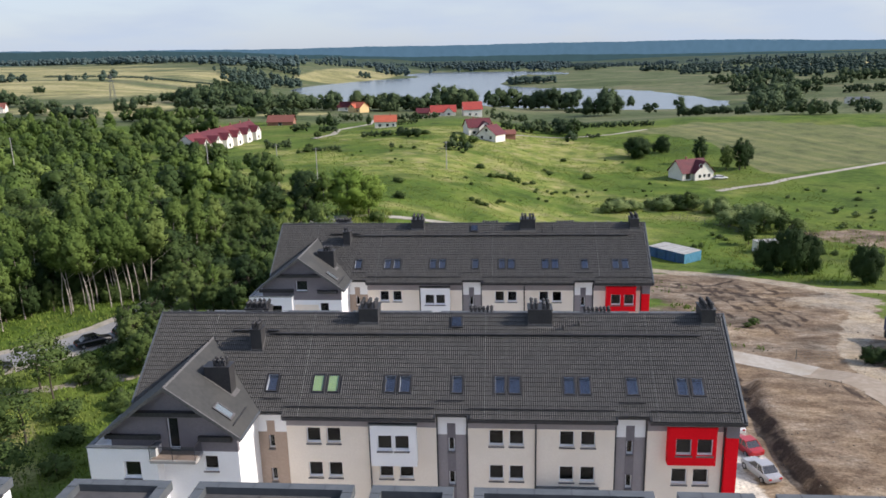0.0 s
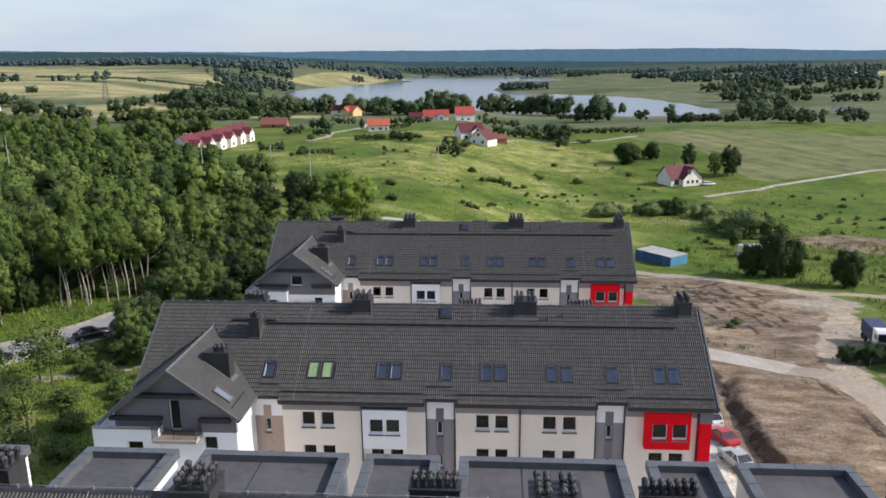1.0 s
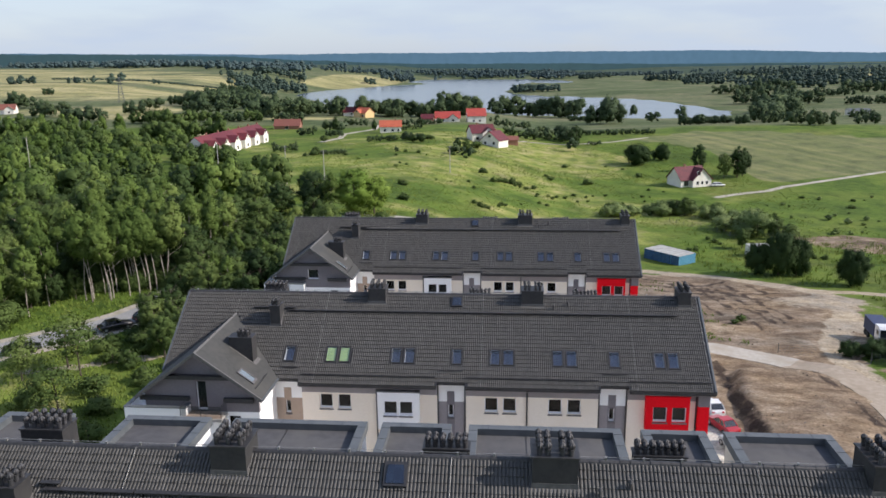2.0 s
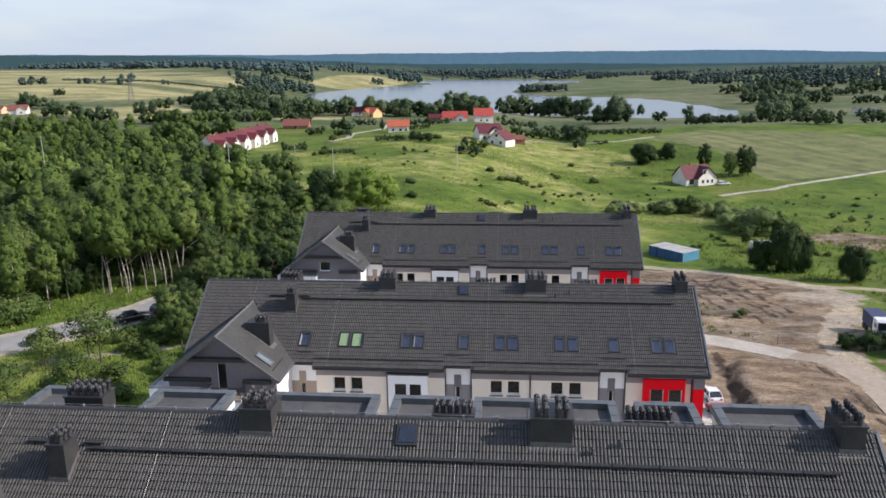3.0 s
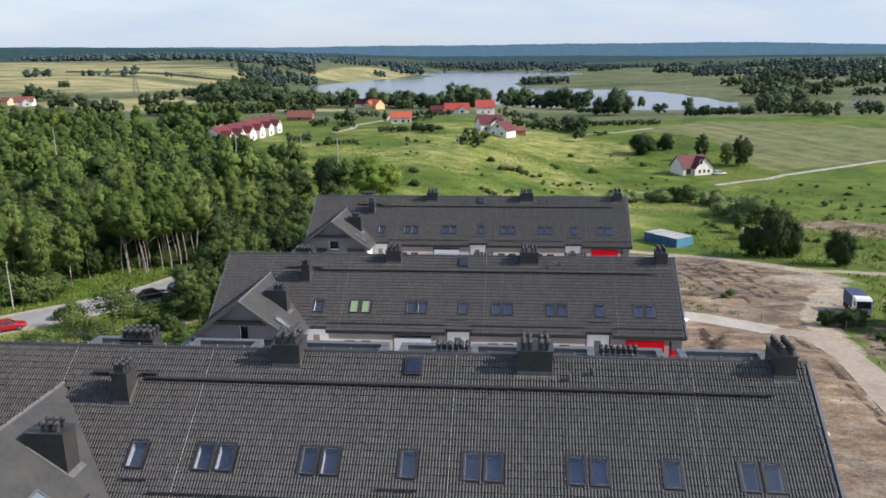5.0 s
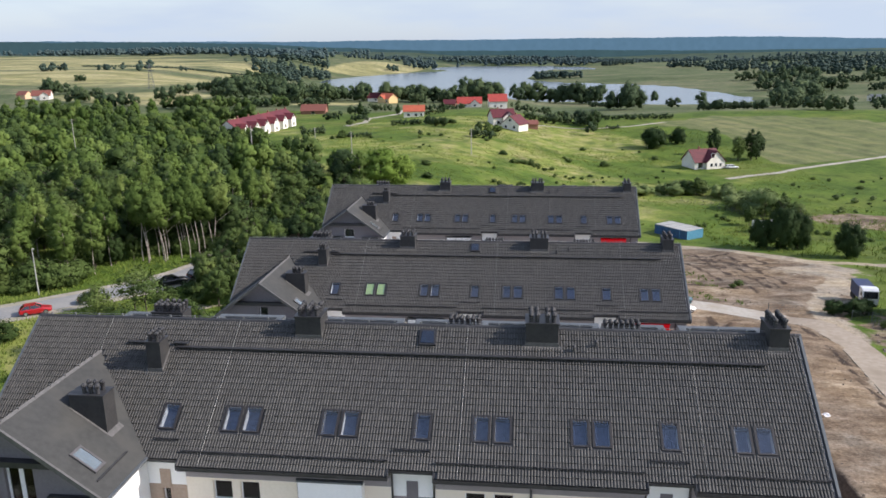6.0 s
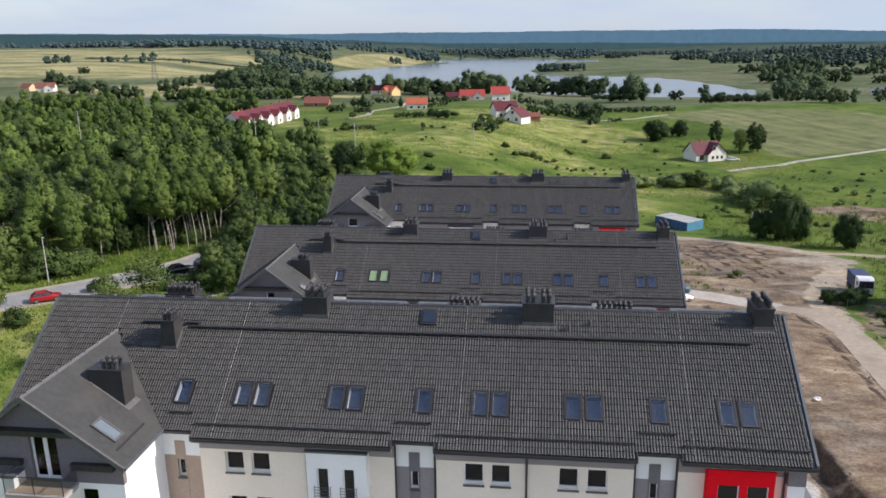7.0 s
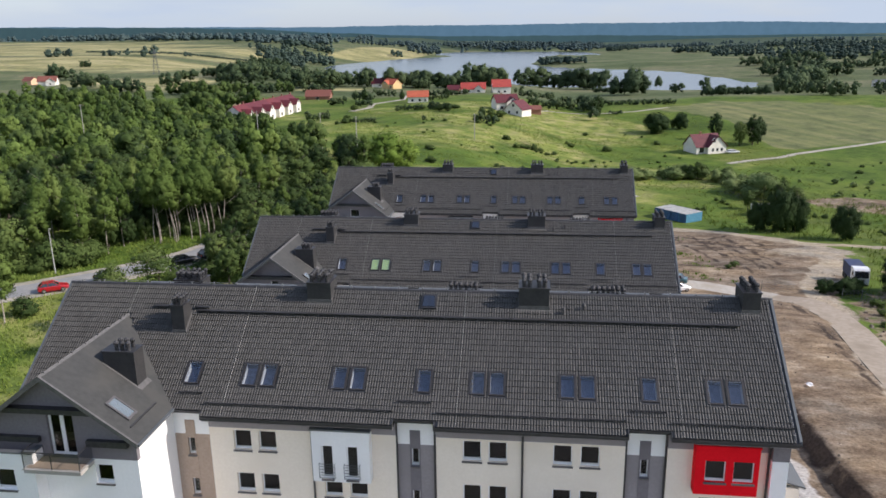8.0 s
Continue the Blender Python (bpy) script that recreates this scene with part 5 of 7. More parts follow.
def crown(lobes, per, rx, rz, zc, leaf, form="round", loose=0.0, core=0.88):
    """Uneven leaf clumps that bulge from one crown, closed inside and covered with loose leaf quads; returns points, faces and corner normals."""
    d = rng.normal(size=(lobes, 3)) + np.array([0, 0, 0.08])
    d /= np.linalg.norm(d, axis=1)[:, None]
    d[0] = (0, 0, 1)
    c = d * np.array([rx, rx, rz]) * rng.uniform(0.45, 0.80, (lobes, 1))
    lr = min(0.47, 0.44 * math.sqrt(24 / lobes)) * rx * rng.uniform(0.65, 1.2, lobes)
    t = np.clip((c[:, 2] / rz + 1) / 2, 0, 1)
    if form == "birch":
        c[:, :2] *= (1.2 - 0.8 * t)[:, None]
        lr *= 1.15 - 0.5 * t
    if form == "cone":
        c[:, :2] *= (1.35 - 1.25 * t)[:, None]
        lr *= 1.15 - 0.6 * t
    n = lobes * per
    cc, ll, dd = np.repeat(c, per, 0), np.repeat(lr, per), np.repeat(d, per, 0)
    u = rng.normal(size=(n, 3)) + dd * 0.75
    u /= np.linalg.norm(u, axis=1)[:, None]
    p = cc + u * (ll * rng.uniform(0.84 - loose, 1.10 + loose, n))[:, None] * np.array([1, 1, 1.15 if form == "birch" else 0.95])
    out = p / np.array([rx, rx, rz])
    soft = out / np.linalg.norm(out, axis=1)[:, None] * 0.5 + u * 0.6 + np.array([0, 0, 0.05])
    out = soft + rng.normal(size=(n, 3)) * 0.22
    out /= np.linalg.norm(out, axis=1)[:, None]
    soft = soft + rng.normal(size=(n, 3)) * 0.06
    p[:, 2] += zc
    a = np.cross(out, rng.normal(size=(n, 3)))
    a /= np.linalg.norm(a, axis=1)[:, None]
    w = np.cross(out, a)
    s = leaf * rng.uniform(0.5, 1.3, (n, 1))
    a, w = a * s, w * s * 0.7
    v = np.stack([p - a, p - w * 0.9, p + a, p + w], 1).reshape(-1, 3)
    soft = np.repeat(soft / np.linalg.norm(soft, axis=1)[:, None], 4, 0)
    # the closed clumps under the leaves
    tall = np.array([1, 1, 1.15 if form == "birch" else 0.95])
    cv = c[:, None, :] + CLUMP_V[None] * (core * lr[:, None] * rng.uniform(0.72, 1.12, (lobes, len(CLUMP_V))))[:, :, None] * tall
    cv[:, :, 2] += zc
    cv = cv[:, CLUMP_F].reshape(-1, 3)
    cn = np.tile(CLUMP_V[CLUMP_F].reshape(-1, 3), (lobes, 1)) * 0.7 + np.repeat(d, CLUMP_F.size, 0) * 0.5 + rng.normal(size=(len(cv), 3)) * 0.22
    v, soft = np.concatenate([v, cv]), np.concatenate([soft, cn / np.linalg.norm(cn, axis=1)[:, None]])
    return v, np.arange(len(v)).reshape(-1, 4), soft


def sheet_mesh(name, v, f, mat, soft=None):
    me = bpy.data.meshes.new(name)
    v, f = np.asarray(v, np.float32), np.asarray(f, np.int32)
    me.vertices.add(len(v))
    me.vertices.foreach_set("co", v.ravel())
    me.loops.add(f.size)
    me.loops.foreach_set("vertex_index", f.ravel())
    me.polygons.add(len(f))
    me.polygons.foreach_set("loop_start", np.arange(0, f.size, 4, dtype=np.int32))
    me.polygons.foreach_set("loop_total", np.full(len(f), 4, np.int32))
    me.update()
    if soft is not None:
        # leaves take the light as the crown's surface does
        me.shade_smooth()
        me.normals_split_custom_set(soft.tolist())
    me.materials.append(mat)
    return me


def trunk_bits(h, r, limbs, lean, top=0.85):
    b = Bits()
    pts = [Vector((0, 0, -0.4))]
    n = 5
    for i in range(1, n + 1):
        k = i / n
        pts.append(Vector((lean * k * k * h + rng.uniform(-0.08, 0.08), rng.uniform(-0.1, 0.1), h * top * k)))
    for i in range(n):
        b.tube(pts[i], pts[i + 1], r * (1 - 0.8 * i / n), r * (1 - 0.8 * (i + 1) / n), 7, False)
    for i in range(limbs):
        k = rng.uniform(0.35, 0.9)
        j = min(int(k * n), n - 1)
        a = pts[j].lerp(pts[j + 1], k * n - j)
        ang = rng.uniform(0, 2 * math.pi)
        out = h * rng.uniform(0.12, 0.22)
        b.tube(a, a + Vector((math.cos(ang) * out, math.sin(ang) * out, out * 0.8)), r * 0.35, r * 0.08, 5, False)
    return b


KINDS = {}


def kind(name, variants, h, make_crown, leafmat, barkmat, r, limbs, lean=0.0):
    KINDS[name] = []
    for _ in range(variants):
        v, f, soft = make_crown()
        tilt = -rng.uniform(0.4, 1) * lean
        v[:, 0] += tilt * h * np.clip(v[:, 2] / h, 0, 1) ** 2
        KINDS[name].append((trunk_bits(h, r, limbs, tilt).mesh("trunk", barkmat), sheet_mesh("crown", v, f, leafmat, soft), h))


kind("birch", 5, 15, lambda: crown(60, 62, 2.9, 5.8, 9.2, 0.17, "birch", 0.2, 0.6), LEAF_BIRCH, BIRCHBARK, 0.12, 2, 0.05)
kind("tallbirch", 4, 15, lambda: crown(54, 62, 2.6, 4.4, 10.6, 0.18, "birch", 0.2, 0.6), LEAF_BIRCH, BIRCHBARK, 0.105, 2, 0.16)
kind("broad", 5, 12, lambda: crown(70, 66, 3.9, 5.6, 6.0, 0.185, "round", 0.18, 0.62), LEAF_BROAD, BARK, 0.26, 8, 0.03)
kind("dark", 4, 12, lambda: crown(70, 66, 3.7, 5.8, 5.8, 0.185, "round", 0.18, 0.62), LEAF_DARK, BARK, 0.26, 8, 0.02)
kind("linden", 2, 12, lambda: crown(80, 80, 4.4, 5.6, 6.0, 0.19, "round", 0.2, 0.6), LEAF_LIME, BARK, 0.26, 8)
kind("poplar", 2, 12, lambda: crown(22, 90, 2.5, 6.0, 5.8, 0.28), LEAF_DARK, BARK, 0.22, 6)
kind("shrub", 5, 4, lambda: crown(28, 46, 2.2, 1.7, 1.5, 0.16, "round", 0.25, 0.5), LEAF_BROAD, BARK, 0.09, 6, 0.05)
kind("roundbush", 2, 8, lambda: crown(76, 116, 4.6, 4.1, 3.0, 0.15, "round", 0.2, 0.62), LEAF_DEEP, BARK, 0.2, 8)
kind("willow", 3, 6, lambda: crown(34, 52, 3.0, 2.6, 2.6, 0.17, "round", 0.25, 0.5), LEAF_PALE, BARK, 0.12, 7, 0.05)
kind("open", 3, 7, lambda: crown(26, 44, 2.7, 2.4, 4.5, 0.17, "round", 0.35, 0.28), LEAF_BROAD, BARK, 0.13, 10, 0.06)
LABEL = {"linden": ("bright green rounded tree with a dense crown", "tree"), "tallbirch": ("tall leaning birch with bare white trunk", "birch tree"), "birch": ("tall birch with a white trunk and light crown", "birch tree"), "broad": ("full green broadleaf tree with rounded crown", "tree"),
         "dark": ("dense dark green broadleaf tree", "tree"), "poplar": ("narrow dark green tree with upright crown", "tree"), "shrub": ("low green bush with dense leaves", "bush"),
         "roundbush": ("large round dark bush on the hillside", "bush"), "willow": ("pale green willow bush with soft outline", "willow bush"), "open": ("young tree with loose open crown and thin stems", "tree")}


def plant(k, x, y, h, wide=1.0, group="", label="", turn=None):
    var = KINDS[k]
    tr, cr, h0 = var[rng.integers(len(var))]
    s = h / h0
    m = Matrix.LocRotScale((x, y, float(ground(x, y)) - 0.05), Euler((0, 0, rng.uniform(0, 6.28) if turn is None else turn)), (s * wide, s * wide, s))
    lab, cat = LABEL[k]
    t = root("bush" if k in ("shrub", "willow", "roundbush") else "tree", m, label or lab, cat, group)
    for nm, me in (("trunk", tr), ("crown", cr)):
        o = new(nm, me)
        o.parent = t
    return t


WOOD = np.array([(-130, -22), (-80, 4), (-56, 19), (-43, 30), (-36, 37.5), (-30.5, 45.5), (-27.5, 56), (-25, 70), (-24, 92), (-36, 100), (-40, 118), (-20, 122), (-28, 150), (-44, 172), (-60, 203), (-78, 221), (-116, 226), (-122, 312), (-160, 330), (-190, 370), (-240, 400), (-330, 430), (-420, 380), (-420, 40)], float)
ROADLINE = np.array(ROAD)
spots = []
for _ in range(6000):
    x, y = rng.uniform(-98, -18), rng.uniform(-15, 96)
    if outside(x, y, WOOD) < 0 and all((x - a) ** 2 + (y - b) ** 2 > 25.0 for a, b in spots):
        spots.append((x, y))
    if len(spots) >= 190:
        break
for x, y in spots:
    edge = -float(outside(x, y, WOOD))
    if -38.5 < x < -26 and y < 58:
        continue
    birchy = -50 < x < -22 and y < 90
    k = "birch" if rng.random() < (0.8 if birchy else 0.22) else ("broad" if rng.random() < 0.6 else "dark")
    h = rng.uniform(10.5, 15.0) if k == "birch" else rng.uniform(6.5, 12.5)
    if x < -55 and y < 45:
        h *= 0.82
    plant(k, x, y, h, rng.uniform(0.95, 1.2), "trees of the wood")

for i in range(19):
    k = i / 18
    plant("tallbirch", -36.5 + 9.5 * k + rng.uniform(-1.2, 0.6), 43.0 + 6.5 * k + rng.uniform(0, 6.5), rng.uniform(13.0, 15.5), rng.uniform(0.95, 1.15), "trees of the wood", turn=rng.uniform(-0.5, 0.5) + (math.pi if rng.random() < 0.25 else 0))
for i in range(22):
    plant("dark" if i % 3 else "broad", rng.uniform(-39, -24), rng.uniform(56, 64), rng.uniform(8, 11), 1.1, "trees of the wood")
for x, y in [(-21 + 3.6 * (i % 5) + rng.uniform(-1, 1), 45 + 4.3 * (i // 5) + rng.uniform(-1.3, 1.3)) for i in range(50)]:
    if x < -17.5 and y > 84:
        continue
    r = rng.random()
    plant("broad" if r < 0.45 else ("birch" if r < 0.7 else ("shrub" if r < 0.85 else "dark")), x, y, rng.uniform(3.5, 5) if 0.7 <= r < 0.85 else rng.uniform(6, 8.8), rng.uniform(0.95, 1.15), "trees beside the lane")
# dense low trees under and behind the birches, and down to the lane's verge
for x, y, h, w in [(-43.5, 41.5, 7.5, 0.95), (-41, 43.6, 6.5, 0.9), (-46.5, 40, 8, 1.0), (-49, 43, 9, 1.0), (-39.3, 46.5, 5.5, 0.9), (-42.5, 47, 9, 1.0), (-45.5, 46.5, 10, 1.0), (-39, 51, 8.5, 0.95), (-36, 53.5, 6, 0.9), (-33, 55, 5, 1.0), (-30.5, 55.5, 5.5, 1.0), (-28, 56, 6, 1.0), (-34.5, 58, 8, 1.1), (-29.5, 59.5, 8, 1.1), (-25.5, 57, 7, 1.0)]:
    plant("dark" if (x + y) % 2 < 1 else "broad", x, y, h, w, "trees of the wood")
for i in range(26):
    plant("shrub", -38 + 0.46 * i + rng.uniform(-0.5, 0.5), 50.5 + 0.17 * i + rng.uniform(-0.8, 2.0), rng.uniform(2.2, 4.0), 1.1, "bushes at the wood's edge")
# undergrowth that closes the wood's edge, but for the open birch stand
edge_line = [tuple(q) for q in WOOD[:11]]
for (ax, ay), (bx, by) in zip(edge_line[:-1], edge_line[1:]):
    n = int(math.hypot(bx - ax, by - ay) / 1.9)
    for i in range(n):
        x, y = ax + (bx - ax) * i / n + rng.uniform(-2.5, 1.0), ay + (by - ay) * i / n + rng.uniform(-0.5, 2.5)
        if not (-40 < x < -26.5 and y < 62):
            plant("shrub", x, y, rng.uniform(2.8, 6.0), 1.15, "bushes at the wood's edge")
# the wood beyond, and woods far off, as one mass each
def mass(name, pts, heights, radius, lobes, per, leaf, mat, label, form="round", tone=0.5):
    vs, fs, ts, ns, k = [], [], [], [], 0
    for (x, y), h, r in zip(pts, heights, radius):
        v, f, soft = crown(lobes, per, r, h * 0.48, h * 0.48, leaf * r / 4, form if rng.random() < 0.5 else "round", 0.14, 0.72)
        vs.append(v * np.array([1, 1, rng.uniform(0.9, 1.15)]) + np.array([x, y, float(ground(x, y))]))
        fs.append(f + k)
        ns.append(soft)
        ts.append(np.full(len(v), rng.uniform(-tone, tone)))
        k += len(v)
    me = sheet_mesh(name, np.concatenate(vs), np.concatenate(fs), mat, np.concatenate(ns))
    me.attributes.new("tone", "FLOAT", "POINT").data.foreach_set("value", np.concatenate(ts).astype(np.float32))
    return tagged(new(name, me), label, "wood", kind="stuff")


def scatter(n, box, ok, gap):
    out = []
    cell = {}
    for _ in range(n * 14):
        x, y = rng.uniform(box[0], box[1]), rng.uniform(box[2], box[3])
        i, j = int(x // gap), int(y // gap)
        if any((x - a) ** 2 + (y - b) ** 2 < gap * gap for di in (-1, 0, 1) for dj in (-1, 0, 1) for a, b in cell.get((i + di, j + dj), ())):
            continue
        if ok(x, y):
            out.append((x, y))
            cell.setdefault((i, j), []).append((x, y))
        if len(out) >= n:
            break
    return out


def near_wood(x, y):
    if not (y > 94 or x < -97) or float(outside(x, y, WOOD)) > 0:
        return False
    if -46 < x < -24 and 101 < y < 122:
        return False
    return not (y > 235 and x < -150 and wobble(x, y, 0.035) > 0.28)


p = scatter(1250, (-420, -18, -20, 430), near_wood, 6.6)
p = sorted(p, key=lambda q: wobble(q[0], q[1], 0.09) + rng.uniform(-0.7, 0.7))


def tall(q):
    """Lower trees towards the terrace of white houses, taller ones in the middle of the wood."""
    return np.array([rng.uniform(6.5, 13.5) * (0.66 if y > 170 and x > -150 else (0.8 if y > 250 else 1.0)) for x, y in q])


half = int(len(p) * 0.45)
for q, mat, lab, form in ((p[:half], LEAF_BIRCH, "mixed green wood of birch and alder", "birch"), (p[half:], LEAF_BROAD, "mixed green wood with darker crowns", "round")):
    hs = tall(q)
    mass("wood", q, hs, hs * rng.uniform(0.30, 0.42, len(q)), 34, 18, 0.33, mat, lab, form)


def ball(cuts):
    """A unit icosphere's points and triangles."""
    bm = bmesh.new()
    bmesh.ops.create_icosphere(bm, subdivisions=cuts, radius=1.0)
    v, f = np.array([q.co[:] for q in bm.verts]), np.array([[q.index for q in t.verts] for t in bm.faces])
    bm.free()
    return v, f


LUMP = ball(1)


def lump_wood(name, pts, heights, wide, lobes, mat, label, leaves=40, tone=0.3):
    """Trees seen from afar: each a crown of uneven leaf clumps, with loose sprays that break its outline."""
    base_v, base_f = LUMP
    vs, fs, ts, k = [], [], [], 0
    for (x, y), h, w in zip(pts, heights, wide):
        z = float(ground(x, y))
        d = rng.normal(size=(lobes, 3)) + np.array([0, 0, 0.25])
        d /= np.linalg.norm(d, axis=1)[:, None]
        d[0], d[1] = (0, 0, 0.9), (0, 0, -0.1)
        c = d * np.array([w * 0.62, w * 0.62, h * 0.36]) + np.array([0, 0, h * 0.46])
        slim = 1.15 - 0.55 * np.clip(c[:, 2] / h, 0, 1)
        c[:, :2] *= slim[:, None]
        r = w * rng.uniform(0.46, 0.66, lobes) * slim
        r[1] = w * 0.72
        shift = np.array([x, y, z])
        v = c[:, None, :] + base_v[None] * (r[:, None] * rng.uniform(0.84, 1.14, (lobes, len(base_v))))[:, :, None] * np.array([1, 1, min(1.5, max(0.8, 0.30 * h / w))])
        f = base_f[None] + (np.arange(lobes) * len(base_v))[:, None, None]
        vs.append(v.reshape(-1, 3) + shift)
        fs.append(f.reshape(-1, 3) + k)
        k += lobes * len(base_v)
        if leaves:
            pick = rng.integers(lobes, size=leaves)
            u = rng.normal(size=(leaves, 3))
            u /= np.linalg.norm(u, axis=1)[:, None]
            p = c[pick] + u * (r[pick] * rng.uniform(0.98, 1.25, leaves))[:, None]
            q = p[:, None, :] + rng.normal(size=(leaves, 3, 3)) * (0.11 * w)
            vs.append(q.reshape(-1, 3) + shift)
            fs.append(np.arange(leaves * 3).reshape(-1, 3) + k)
            k += leaves * 3
        ts.append(np.full(lobes * len(base_v) + leaves * 3, rng.uniform(-tone, tone)))
    v, f = np.concatenate(vs).astype(np.float32), np.concatenate(fs).astype(np.int32)
    me = bpy.data.meshes.new(name)
    me.vertices.add(len(v))
    me.vertices.foreach_set("co", v.ravel())
    me.loops.add(f.size)
    me.loops.foreach_set("vertex_index", f.ravel())
    me.polygons.add(len(f))
    me.polygons.foreach_set("loop_start", np.arange(0, f.size, 3, dtype=np.int32))
    me.polygons.foreach_set("loop_total", np.full(len(f), 3, np.int32))
    me.update()
    me.shade_smooth()
    me.materials.append(mat)
    me.attributes.new("tone", "FLOAT", "POINT").data.foreach_set("value", np.concatenate(ts).astype(np.float32))
    return tagged(new(name, me), label, "wood", kind="stuff")


def groves(list_of, dense=1.0, deep=0.35):
    """Trees in groves: centre, half width and height of each; returns points, heights and crown radii."""
    pts, hs = [], []
    for x, y, half, h in list_of:
        n = max(1, int(round(dense * 2 * half / (0.42 * h))))
        for i in range(n):
            q = (x + half * (2 * (i + rng.uniform(0.15, 0.85)) / n - 1), y + rng.uniform(-1, 1) * deep * h)
            if float(outside(*q, LAKE)) > 3:
                pts.append(q)
                hs.append(h * rng.uniform(0.72, 1.08))
    hs = np.array(hs)
    return pts, hs, hs * rng.uniform(0.34, 0.46, len(hs))


BELTS = [(-247, 573, 11, 11), (-194, 500, 18, 13), (-219, 565, 20, 14), (-228, 590, 20, 14), (-189, 556, 17, 14), (-225, 640, 24, 14), (-147, 481, 10, 14), (-157, 513, 14, 14), (-128, 487, 15, 14), (-136, 515, 18, 14), (-104, 503, 12, 12.5),
         (-102, 527, 5, 14), (-246, 488, 8, 10.8), (-254, 533, 7, 10.6), (-389, 573, 11, 14), (-309, 482, 14, 11), (-260, 444, 15, 10), (-445, 705, 5, 7.3), (-160, 440, 12, 6), (-118, 440, 10, 7), (-270, 760, 26, 14), (-298, 867, 25, 14), (-324, 942, 27, 14)]
TERRACE_TREES = [(-206, 425, 12, 9), (-182, 406, 12, 10), (-148, 344, 9, 9), (-155, 331, 9, 10), (-136, 352, 8, 9), (-172, 433, 12, 8), (-150, 446, 14, 8), (-122, 285, 5, 7), (-101, 242, 5, 6), (-94, 238, 6, 6.5), (-86, 230, 6, 5.5), (-84, 222, 8, 7), (-97, 230, 8, 8)]
mass("tree_belt", *groves(TERRACE_TREES, 1.5), 16, 20, 0.42, LEAF_BROAD, "dense green trees round the white terrace", tone=0.35)
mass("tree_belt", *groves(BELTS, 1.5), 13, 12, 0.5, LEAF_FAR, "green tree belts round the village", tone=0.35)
VILLAGE = [(-67, 506, 15, 16.5), (-62, 514, 10, 15), (-44, 511, 9, 16), (-36, 505, 5, 11), (-28, 521, 6, 14.6), (-11, 554, 14, 18), (-6, 548, 9, 16), (-54, 498, 6, 8), (-86, 516, 8, 8)]
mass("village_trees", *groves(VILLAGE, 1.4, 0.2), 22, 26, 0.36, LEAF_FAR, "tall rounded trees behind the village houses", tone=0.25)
SHORE = [(16, 616, 5, 15.9), (33, 700, 12, 21), (66, 696, 22, 20), (84, 690, 12, 22), (98, 552, 7, 19), (111, 560, 7, 19), (148, 691, 2.5, 16), (145, 585, 4, 9), (160, 541, 3, 15), (141, 430, 7, 7), (174, 500, 11, 6.4), (95, 610, 16, 5), (167, 412, 4, 6)]
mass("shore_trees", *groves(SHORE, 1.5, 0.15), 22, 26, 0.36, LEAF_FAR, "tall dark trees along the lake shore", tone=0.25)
GARDENS = [(42, 332, 17, 5.5), (83, 360, 24, 3.4), (50, 345, 14, 6), (58, 337, 5, 9), (57, 300, 2, 8), (-16, 291, 6, 3.6), (8, 251, 5, 4.4), (-44, 249, 5, 2.3), (-31, 292, 7, 3.4), (-68, 263, 6, 4), (-66, 408, 7, 5.3), (-71, 370, 6, 6.5), (70, 320, 3, 2.5), (-18, 252, 1, 2.3), (18, 493, 4, 6),
           (-62, 330, 5, 4), (-26, 352, 6, 3.4), (-80, 345, 5, 5), (-24, 400, 12, 4), (30, 430, 12, 5)]
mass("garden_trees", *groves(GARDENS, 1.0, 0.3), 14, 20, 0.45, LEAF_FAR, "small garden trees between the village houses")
RIGHT = [(208, 485, 9, 10), (216, 520, 12, 19), (234, 563, 13, 20), (255, 620, 16, 20), (277, 691, 16, 20), (297, 753, 17, 20), (199, 394, 12, 9), (237, 412, 7, 7), (279, 672, 9, 17), (331, 825, 14, 18), (361, 914, 15, 18), (309, 886, 13, 17), (345, 1011, 16, 17), (366, 964, 26, 17), (333, 1063, 19, 15), (415, 1116, 30, 17), (361, 854, 20, 17), (422, 832, 24, 10), (445, 985, 25, 12), (528, 1083, 36, 17), (300, 560, 10, 8)]
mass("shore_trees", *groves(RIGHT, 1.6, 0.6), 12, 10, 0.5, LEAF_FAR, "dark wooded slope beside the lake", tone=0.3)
FAR_RIGHT = [(391, 1168, 16, 15), (467, 1427, 20, 17), (499, 1371, 36, 17), (565, 1573, 41, 17), (514, 1261, 26, 17), (583, 1448, 30, 17), (660, 1662, 34, 17), (604, 1375, 28, 15), (667, 1535, 32, 15), (625, 1306, 43, 17), (689, 1454, 47, 17), (786, 1676, 54, 17), (365, 1693, 43, 15), (408, 1464, 46, 15), (471, 1719, 54, 15), (246, 1959, 39, 14), (673, 1976, 79, 16), (784, 1800, 124, 15), (75, 1265, 38, 14), (60, 1290, 28, 14)]
FAR_LEFT = [(-283, 1674, 13, 17), (-579, 870, 18, 11), (-511, 876, 10, 7.9), (-489, 880, 3, 10), (-471, 897, 8, 16), (-450, 965, 6, 9), (-445, 1002, 77, 3.2), (-460, 1344, 36, 14), (-393, 1186, 36, 15), (-431, 1302, 40, 16), (-381, 1311, 47, 16), (-405, 1394, 50, 16), (-438, 1510, 54, 17), (-370, 1364, 27, 16), (-345, 1060, 22, 14), (-350, 1120, 22, 14), (-640, 1120, 50, 3)]
